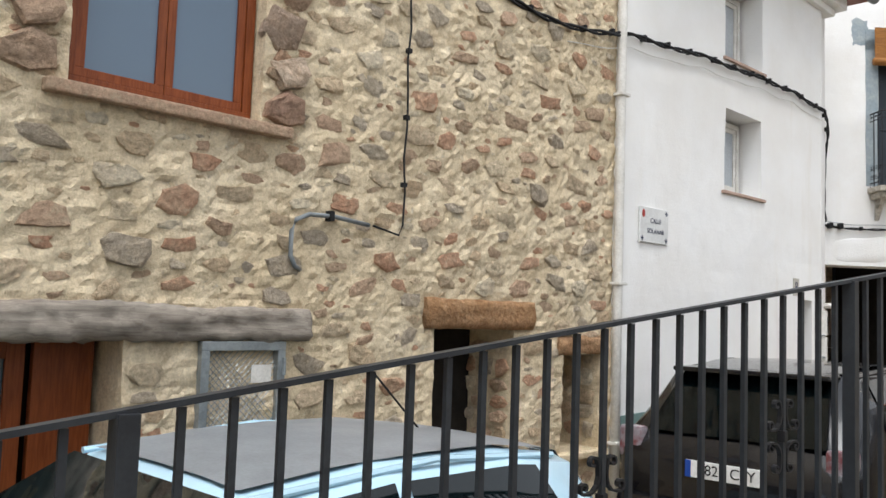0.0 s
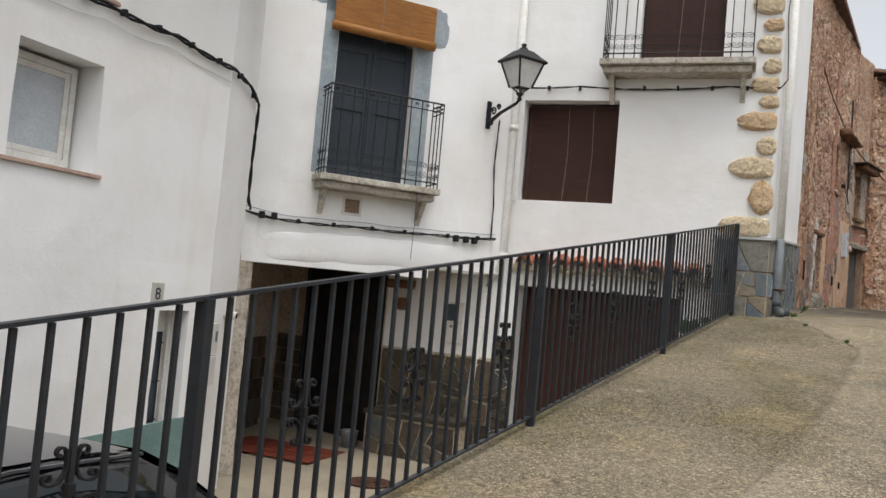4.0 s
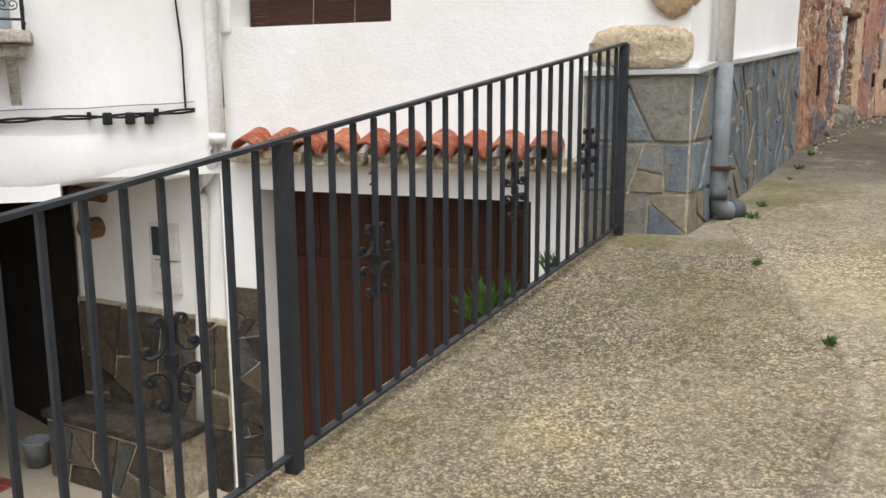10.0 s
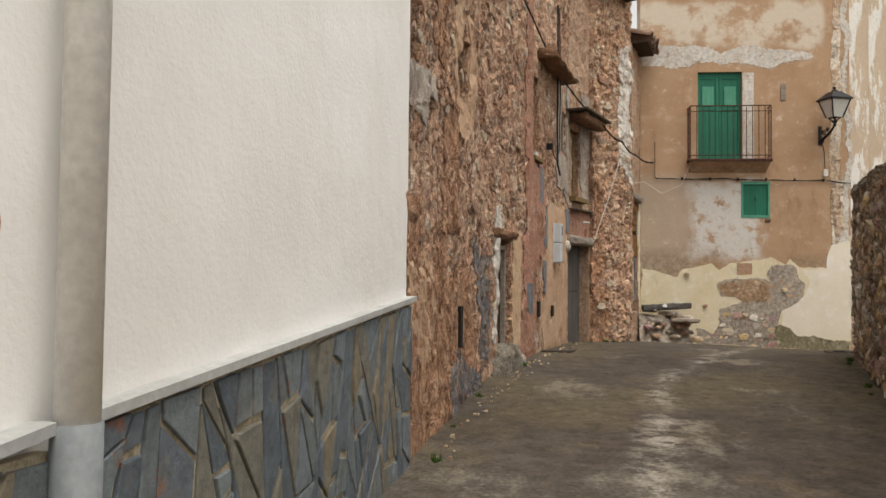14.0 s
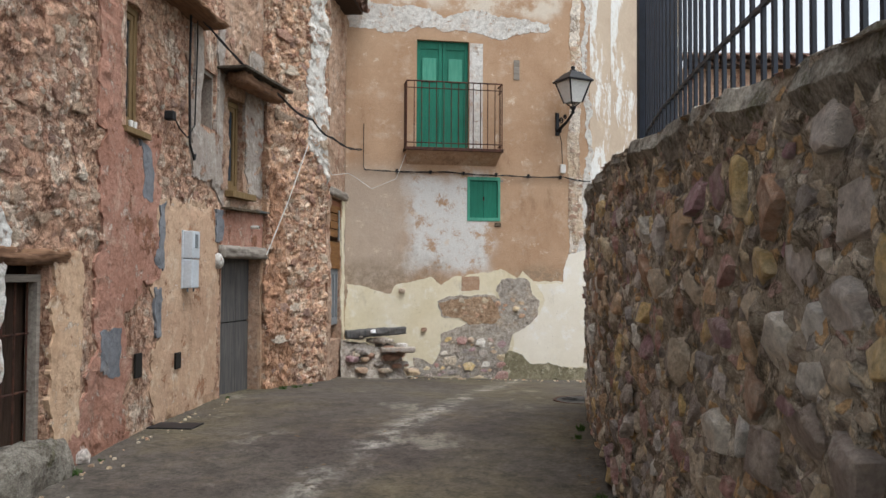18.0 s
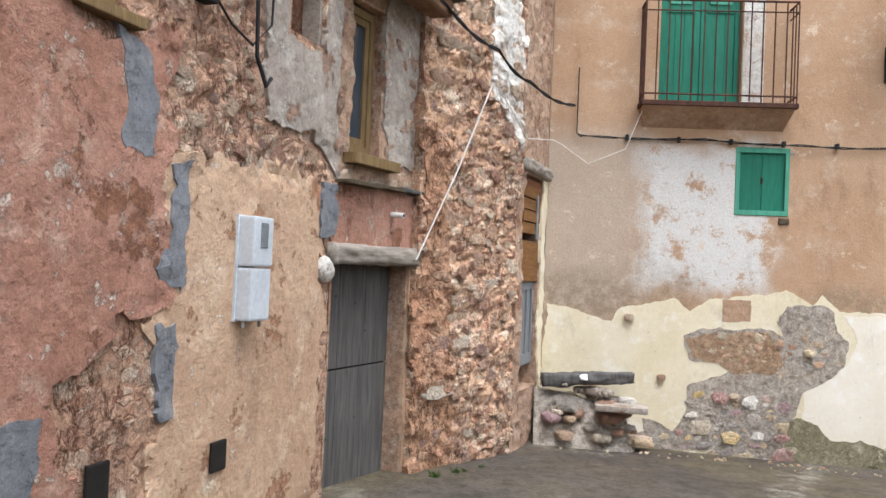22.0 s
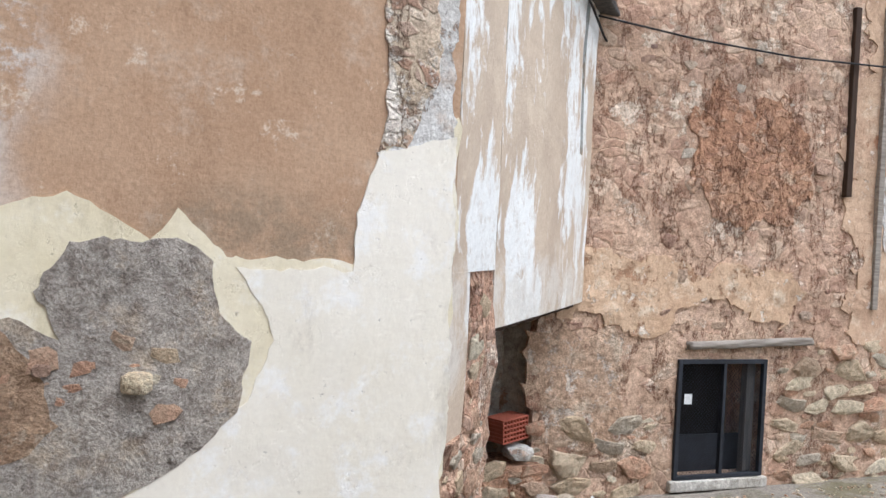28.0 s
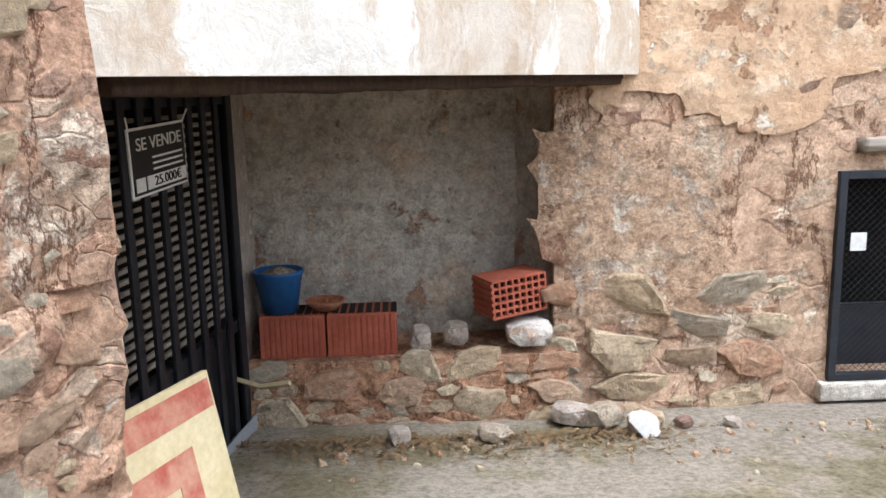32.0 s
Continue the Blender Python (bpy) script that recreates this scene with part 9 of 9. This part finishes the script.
# tiled eaves over the back wall and the rubble pillar
def eave(m, n, z, label, out=0.22, step=0.24):
    t = thing("tile_eave", m @ Matrix.Translation((0, -out, z)), label, "roof tiles")
    part("eave_board", box(0, n * step, 0.04, out + 0.4, -0.06, -0.01, 0.004), DARKPLANK, t)
    for i in range(n):
        for me, dx, dz in ((cover, 0.0, 0.05), (pan, 0.12, 0.04)):
            o = new("roof_tile" if me is cover else "pan_tile", EAVEC if me is cover else EAVEP)
            o.parent = t
            o.matrix_local = Matrix.Translation((0.1 + i * step + dx, -0.04 + random.uniform(-0.03, 0.03), dz)) @ Matrix.Rotation(radians(16), 4, 'X') @ Matrix.Rotation(radians(random.uniform(-5, 5)), 4, 'Z') @ Matrix.Diagonal((1.25, 1.5, 1.2, 1))


OLDTILE = stone_mat("weathered_brown_roof_tile", ["8A6A5C", "78594E", "96796A", "6A5850"], False, "8E8676", 0.5)
EAVEC, EAVEP = cover.copy(), pan.copy()
for me in (EAVEC, EAVEP):
    me.materials.clear()
    me.materials.append(OLDTILE)
eave(bk @ Matrix.Translation((0.5, 0, 0)), 14, 7.66, "weathered brown barrel tiles along the back wall's eave")
eave(om4, 5, 8.3, "old clay tile eave above the rubble pillar", 0.25)
eave(om5, 4, 7.62, "old clay tile eave over the ochre end wall", 0.3)

# small gravel and mortar crumbs at the foot of the walls
rnd = random.Random(77)
verts, faces = [], []
for k in range(420):
    if k < 260:
        x = rnd.uniform(8.4, 13.2)
        y = interp(x, [8.2, 9.5, 13.6], [30.5, 30.42, 29.7]) - abs(rnd.gauss(0, 0.22))
    elif k < 340:
        x = rnd.uniform(3.8, 7.4)
        y = 28.3 - abs(rnd.gauss(0, 0.15))
    else:
        y = rnd.uniform(17.8, 25.2)
        x = interp(y, [17.7, 20.9, 25.4], [1.0, 1.28, 2.3]) + 0.06 + abs(rnd.gauss(0, 0.1))
    s = rnd.uniform(0.008, 0.035)
    z = upper(x, y)
    n = len(verts)
    tv, tf = STONES[k % len(STONES)]
    for a, b, c in tv:
        verts.append((x + a * s, y + c * s, z + (0.25 - b) * s * 0.9))
    faces += [tuple(n + i for i in f) for f in tf]
tagged(raw("gravel", verts, faces, STONE_TI), "scattered gravel and mortar crumbs on the concrete", "gravel", kind="stuff")

# unseen plain tiled roofs behind the eaves, added to close houses and block light
for k, (a, b, z, d) in enumerate((((-4.55, -5.0), (-4.50, 6.0), 7.2, 4.0), ((-4.50, 6.05), (-4.4, 11.1), 5.6, 2.5), ((-2.6, 14.05), (0.6, 14.0), 8.0, 3.6), ((-4.9, 11.5), (-2.65, 13.95), 8.0, 3.0), ((0.94, 17.75), (2.25, 25.4), 8.62, 4.0), ((3.72, 28.6), (7.45, 28.62), 9.0, 5.0), ((7.6, 28.8), (9.9, 30.8), 9.0, 3.0), ((9.9, 30.8), (13.6, 30.1), 7.8, 4.0))):
    L = (Vector(b) - Vector(a)).length
    ob = raw("roof", [(0, 0.02, 0), (L, 0.02, 0), (L, d, 0.28 * d), (0, d, 0.28 * d), (0, 0.02, 0.1), (L, 0.02, 0.1), (L, d, 0.28 * d + 0.1), (0, d, 0.28 * d + 0.1)], [(3, 2, 1, 0), (4, 5, 6, 7), (0, 1, 5, 4), (1, 2, 6, 5), (2, 3, 7, 6), (3, 0, 4, 7)], OLDTILE)
    ob.matrix_world = frame_of(a, b, z)
    tagged(ob, "unseen added roof slope that closes the house and blocks light from behind", "roof", kind="structure")

# ---- parked cars on the lower street ----
def car(m, paint, label, glassm, plate=None, roofm=None):
    """A five-door hatchback along +y, its tail at y = 0, wheels on z = 0."""
    t = thing("parked_car", m, label, "car")
    #        y,   floor, belt, roof, half width low, half belt, half roof
    st = [(0.00, 0.42, 0.80, 0.82, 0.66, 0.70, 0.66), (0.06, 0.28, 0.88, 0.92, 0.80, 0.79, 0.68), (0.22, 0.22, 0.95, 1.08, 0.84, 0.81, 0.66), (0.50, 0.2, 0.97, 1.40, 0.85, 0.82, 0.60), (0.95, 0.2, 0.96, 1.45, 0.86, 0.83, 0.61), (1.7, 0.2, 0.94, 1.46, 0.86, 0.83, 0.62), (2.3, 0.2, 0.92, 1.41, 0.86, 0.83, 0.60), (2.7, 0.2, 0.90, 1.22, 0.86, 0.82, 0.62), (3.05, 0.2, 0.89, 0.97, 0.86, 0.81, 0.70), (3.5, 0.22, 0.83, 0.87, 0.84, 0.78, 0.70), (3.85, 0.26, 0.70, 0.76, 0.78, 0.72, 0.62), (4.0, 0.34, 0.56, 0.60, 0.62, 0.60, 0.54)]
    bm = bmesh.new()
    rings = []
    for y, fl, be, ro, w0, w1, w2 in st:
        half = [(w0 * 0.94, fl), (w0, fl + 0.12), (w0 * 1.0, (fl + be) / 2), (w1, be), (w1 - (w1 - w2) * 0.5, be + (ro - be) * 0.55), (w2, be + (ro - be) * 0.9), (w2 * 0.82, ro - 0.012), (w2 * 0.4, ro)]
        rings.append([bm.verts.new((x, y, z)) for x, z in half] + [bm.verts.new((-x, y, z)) for x, z in reversed(half)])
    n = len(rings[0])
    for a, b in zip(rings, rings[1:]):
        for j in range(n):
            bm.faces.new((a[j], a[(j + 1) % n], b[(j + 1) % n], b[j]))
    bm.faces.new(rings[0])
    bm.faces.new(rings[-1][::-1])
    bmesh.ops.recalc_face_normals(bm, faces=bm.faces[:])
    part("body", bm, paint, t, smooth=True)

    def pane(name, pts, mat):
        bm = bmesh.new()
        bm.faces.new([bm.verts.new(p) for p in pts])
        bmesh.ops.solidify(bm, geom=bm.faces[:], thickness=0.006)
        return part(name, bm, mat, t)

    def at(y, f, s, push=0.012):
        st_y = [q[0] for q in st]
        be, ro = interp(y, st_y, [q[2] for q in st]), interp(y, st_y, [q[3] for q in st])
        w1, w2 = interp(y, st_y, [q[5] for q in st]), interp(y, st_y, [q[6] for q in st])
        return (s * (w1 - (w1 - w2) * interp(f, [0, 0.55, 0.9], [0, 0.5, 1]) + push), y, be + (ro - be) * f)

    def band(name, low, high, s):
        """A side window that follows the body's curve between two slanting edges."""
        verts, faces = [], []
        for i in range(7):
            y = low[0] + (low[1] - low[0]) * i / 6
            y2 = high[0] + (high[1] - high[0]) * i / 6
            for j in range(5):
                verts.append(at(y + (y2 - y) * j / 4, 0.05 + 0.83 * j / 4, s))
        for i in range(6):
            for j in range(4):
                a = i * 5 + j
                faces.append((a, a + 5, a + 6, a + 1))
        return raw(name, verts, faces, glassm, t, smooth=True)
    for s in (-1, 1):
        band("side_window", (0.62, 1.62), (0.8, 1.62), s)
        band("side_window", (1.69, 2.78), (1.69, 2.42), s)
        part("roof_rail", tube([at(0.6, 0.96, s, -0.03), at(1.4, 0.98, s, -0.03), at(2.3, 0.97, s, -0.03)], 0.014, 6), paint, t)
        part("mirror", box(s * 0.98 - 0.08, s * 0.98 + 0.08, 2.5, 2.6, 0.93, 1.05, 0.03), paint, t)
        part("tail_lamp", box(s * 0.70 - 0.09, s * 0.70 + 0.09, 0.03, 0.14, 0.78, 1.0, 0.03), LAMPR, t, "clear and red tail lamp")
    pane("rear_window", [(-0.6, 0.095, 0.985), (0.6, 0.095, 0.985), (0.5, 0.465, 1.392), (-0.5, 0.465, 1.392)], glassm)
    raw("windscreen", [(-0.66, 3.05, 0.985), (0.66, 3.05, 0.985), (0.57, 2.7, 1.238), (-0.57, 2.7, 1.238), (0.52, 2.36, 1.405), (-0.52, 2.36, 1.405)], [(0, 1, 2, 3), (3, 2, 4, 5)], glassm, t)
    verts = [(x * at(y, 0.9, 1, -0.02)[0], y, interp(y, [q[0] for q in st], [q[3] for q in st]) + 0.016 - 0.02 * abs(x) ** 3) for y in (0.55, 0.95, 1.4, 1.85, 2.28) for x in (-0.86, -0.5, 0, 0.5, 0.86)]
    raw("roof_panel", verts, [(i * 5 + j, i * 5 + j + 1, i * 5 + j + 6, i * 5 + j + 5) for i in range(4) for j in range(4)], roofm or paint, t, "thin roof skin over the body", True)
    if plate:
        part("spoiler", box(-0.54, 0.54, 0.34, 0.56, 1.385, 1.42, 0.012), paint, t)
    part("rear_bumper", box(-0.76, 0.76, -0.06, 0.1, 0.3, 0.56, 0.05), paint, t)
    part("wiper", tube([(0.0, 0.21, 1.02), (0.3, 0.25, 1.05)], 0.008, 5), CABLE, t)
    if not plate:
        part("antenna", tube([(0, 0.85, 1.44), (0.0, 1.2, 1.72)], 0.005, 5), CABLE, t)
    for x in (-0.74, 0.74):
        for y in (0.75, 3.2):
            w = part("wheel", tube([(x - 0.1, y, 0.3), (x + 0.1, y, 0.3)], 0.3, 22), CABLE, t)
            part("rim", tube([(x - 0.108, y, 0.3), (x + 0.108, y, 0.3)], 0.19, 16), GALV, w)
    if plate:
        p = part("number_plate", box(-0.26, 0.26, -0.012, 0.0, 0, 0.11, 0.004), TILE, t, "white number plate with blue band")
        p.matrix_local = Matrix.Translation((0, 0.0, 0.72))
        part("country_band", box(-0.26, -0.22, -0.014, -0.012, 0.0, 0.11), PLATEBLUE, p)
        words(plate, 0.095, BLACKP, p, 0.02, 0.055, -0.014)
    return t


def carpaint(name, a, rough=0.25, dust=0.3):
    g = Graph(name, rough)
    g.b.inputs["Coat Weight"].default_value = 0.6
    c = g.mix(g.math('MULTIPLY', g.sharp(g.noise(3, 6, 0.6), 0.45, 0.7), dust), rgb(a), rgb("6F6A60"))
    return g.finish(c)


LAMPR = simple("clear_red_lamp_plastic", "8E8A90", "6E3A3C", 9, 0.2, 0.02, 30)
PLATEBLUE = simple("blue_plate_band", "2A4A9A", "26448E", 5, 0.4)
CARGLASS = glass("car_window_glass", "10181A")
car(Matrix.Translation((-2.98, 5.02, lower(6.5))) @ Matrix.Rotation(radians(2), 4, 'Z'), carpaint("dusty_black_paint", "131418", 0.25, 0.06), "dusty black hatchback parked below the railing", CARGLASS, "7821 CFY")
# the blue car's roof skin is grey to paint its reflection
car(Matrix.Translation((-3.15, 3.2, lower(2.2) - 0.03)) @ Matrix.Rotation(radians(181), 4, 'Z') @ Matrix.Diagonal((0.97, 0.87, 0.98, 1)), carpaint("pale_blue_paint", "A6C4D4", 0.25, 0.1), "pale blue hatchback, roof coloured grey as its reflection, parked beside the stone house", CARGLASS, None, simple("dusty_grey_roof", "7E8286", "72767A", 4, 0.4, 0.05, 60))

# ---- stones in the walls ----
mT, mR, mD = shared_meshes(STONE_T, "stone"), shared_meshes(STONE_R, "stone"), shared_meshes(STONE_D, "stone")
sh = [(h[0] - 0.03, h[1] + 0.03, h[2], h[3] + 0.06) for h in STONE_HOLES] + [(su - 0.95, su + 2.85, 1.14, 1.36), (su + 3.75, su + 4.95, 1.2, 1.46), (su + 1.95, su + 2.72, 0.3, 1.2)]
pl = scatter([(su - 1.5, su + 5.93, -0.9, 4.6)], 1350, (0.06, 0.29), sh, 1, 1.08, 0.46)
lay(stone_house, pl, mT, STONE_TI, lambda u, z: su + 1.3 < u < su + 5.9 and 1.3 < z < 3.2, 0.42, None, 1)
pl = scatter([(0.0, 6.3, 4.6, 7.1)], 300, (0.1, 0.3), [], 2, 0.95, 0.55)
lay(stone_house, pl, mT, STONE_TI, lambda u, z: False, 0.42, None, 2)
# large rough stones round the window
rnd = random.Random(3)
for k in range(9):
    for u in (su + 1.20, su + 2.60):
        ob = new("jamb_stone", mR[k])
        ob.parent = stone_house
        ob.matrix_local = Matrix.Translation((u + rnd.uniform(-0.05, 0.05), 0.0, 2.5 + k * 0.24)) @ Matrix.Diagonal((0.3, 0.16, 0.24, 1))

# stones lining the reveals of the low openings
for u, z0, z1 in ((su + 4.74, -0.8, 1.2), (su + 5.86, 0.34, 1.04)):
    z = z0
    while z < z1 - 0.06:
        h = rnd.uniform(0.1, 0.2)
        y = 0.05
        while y < 0.4:
            w = rnd.uniform(0.12, 0.22)
            ob = new("reveal_stone", mT[rnd.randrange(len(mT))])
            ob.parent = stone_house
            ob.matrix_local = Matrix.Translation((u - 0.005, y + w / 2, z + h / 2)) @ Matrix.Rotation(-math.pi / 2, 4, 'Z') @ Matrix.Diagonal((w * 0.9, 0.08, h * 0.85, 1))
            y += w
        z += h
fl2 = [(f[0] - 0.02, f[1] + 0.02, f[2] - 0.02, f[3] + 0.02) for f in F2] + [(0.5, 1.3, 2.2, 3.95), (2.2, 2.7, 4.85, 6.0), (3.9, 4.5, 5.2, 5.9), (0.1, 0.42, 2.8, 3.8)]
lay(OLD2, scatter([(0.02, 4.62, 2.3, 6.6)], 420, (0.05, 0.2), fl2, 5, 1.1, 0.55), mR, STONE_RI, lambda u, z: u > 1.0 and z < 5.4, 0.3, None, 5)
lay(OLD1, scatter([(0.02, 3.15, 3.5, 6.8)], 230, (0.05, 0.2), [(0.2, 0.8, 2.8, 3.6), (1.25, 1.75, 2.9, 4.3), (2.5, 2.85, 4.9, 5.7)], 6, 1.1, 0.6), mR, STONE_RI, lambda u, z: True, 0.3, None, 6)
lay(OLD3, scatter([(0.0, 1.06, 4.5, 6.4)], 120, (0.06, 0.2), [(0.1, 0.62, 4.6, 5.8)], 7, 0.8, 0.7), mR, STONE_RI, lambda u, z: True, 0.4, None, 7)
lay(OLD4, scatter([(0.5, 1.32, 2.3, 7.2)], 230, (0.05, 0.22), [(0.95, 1.26, 5.85, 6.75)], 8, 1.02, 0.5), mR, STONE_RI, lambda u, z: z < 5.2, 0.32, None, 8)
lay(OLD4, [(0.42, 4.36, 0.26, 0.13, 0.1), (0.3, 3.38, 0.5, 0.15, -0.12), (0.25, 3.02, 0.46, 0.13, 0.05), (0.22, 2.66, 0.42, 0.16, -0.05), (0.5, 3.6, 0.2, 0.12, 0.0), (0.16, 5.2, 0.3, 0.1, 0.1), (0.2, 5.42, 0.34, 0.12, 0.0), (0.35, 5.7, 0.4, 0.14, 0.05), (0.2, 6.0, 0.36, 0.13, -0.05), (0.4, 6.3, 0.42, 0.15, 0.0), (0.3, 6.7, 0.4, 0.14, 0.1), (0.12, 4.75, 0.2, 0.1, 0.0)], mR, STONE_RI, lambda u, z: True, 0.35, None, 18)
lay(CORN, scatter([(0.06, 0.60, 1.9, 3.56)], 160, (0.05, 0.18), [(0.0, 0.27, 2.95, 3.7)], 9, 0.9, 0.6), mT, STONE_TI, lambda u, z: True, 0.5, None, 9)
lay(JAMB, scatter([(0.08, 0.70, 1.9, 3.26)], 110, (0.06, 0.18), [], 10, 0.8, 0.6), mT, STONE_TI, lambda u, z: True, 0.4, None, 10)
lay(LOW, scatter([(0.02, 1.36, 1.75, 2.2)], 120, (0.08, 0.26), [], 11, 0.85, 0.5), mT, STONE_TI, lambda u, z: True, 0.5, None, 11)
hb = [(1.12, 2.2, 1.85, 3.15), (1.3, 2.6, 3.0, 3.15)]
lay(BACK, scatter([(0.02, 1.2, 1.85, 2.5), (2.12, 4.0, 1.85, 3.1)], 420, (0.1, 0.36), hb, 12, 0.92, 0.46), mT, STONE_TI, lambda u, z: True, 0.7, None, 12)
lay(BACK, scatter([(0.3, 4.0, 3.15, 5.6)], 55, (0.06, 0.22), [(1.3, 2.5, 3.5, 4.5), (0.2, 1.15, 4.0, 5.2), (2.9, 4.1, 3.0, 6)], 13, 0.84, 0.6), mR, STONE_RI, lambda u, z: False, 0.35, None, 13)
fp = scatter([(1.45, 2.4, 2.25, 2.85), (0.98, 1.45, 2.25, 2.5)], 75, (0.07, 0.22), [], 14, 1.0, 0.6)
lay(FACADE, fp, mD, STONE_DI, lambda u, z: True, 0.4, lambda u, z: -0.008, 14)
lay(FACADE, scatter([(1.65, 2.72, 3.2, 3.46)], 30, (0.04, 0.13), [], 15, 0.9, 0.6), mT, STONE_TI, lambda u, z: True, 0.35, lambda u, z: -0.008, 15)
# retaining wall: the stretches that the walk passes carry single stones
for k, w in enumerate(RWALLS):
    L = (Vector(RW[k + 1]) - Vector(RW[k])).length
    if k > 5:
        continue
    near = 1 <= k <= 4
    pl = scatter([(0.0, L, 1.9, rw_top(min(RW[k][1], RW[k + 1][1])) - 0.2)], int(L * 2.4 * 100), (0.045, 0.2), [], 40 + k, 1.16, 0.72)
    pl = [(u, z, a, b, c * 2.6) for u, z, a, b, c in pl]
    lay(w, pl, mD, STONE_DI, (lambda u, z: True) if near else (lambda u, z: False), 0.62, None, 40 + k)
    verts, faces = [], []
    n = max(4, int(L / 0.06))
    for i in range(n + 1):
        u = (L + 0.06) * i / n - 0.03
        for y, z in ((0.03, -0.2), (-0.02, -0.11), (0.0, -0.04), (0.25, 0.0), (0.66, -0.06)):
            p = Vector((u * 2 + k * 7, y * 5, z))
            verts.append((u, y + 0.05 * noise.noise(p * 1.3) + 0.02 * noise.noise(p * 4), z + rw_top((w.matrix_world @ Vector((u, 0, 0))).y) + 0.03 * noise.noise(p) + 0.015 * noise.noise(p * 3)))
    for i in range(n):
        for j in range(4):
            a = i * 5 + j
            faces.append((a, a + 5, a + 6, a + 1))
    raw("coping", verts, faces, COPING, w, "rough mossy mortar coping")
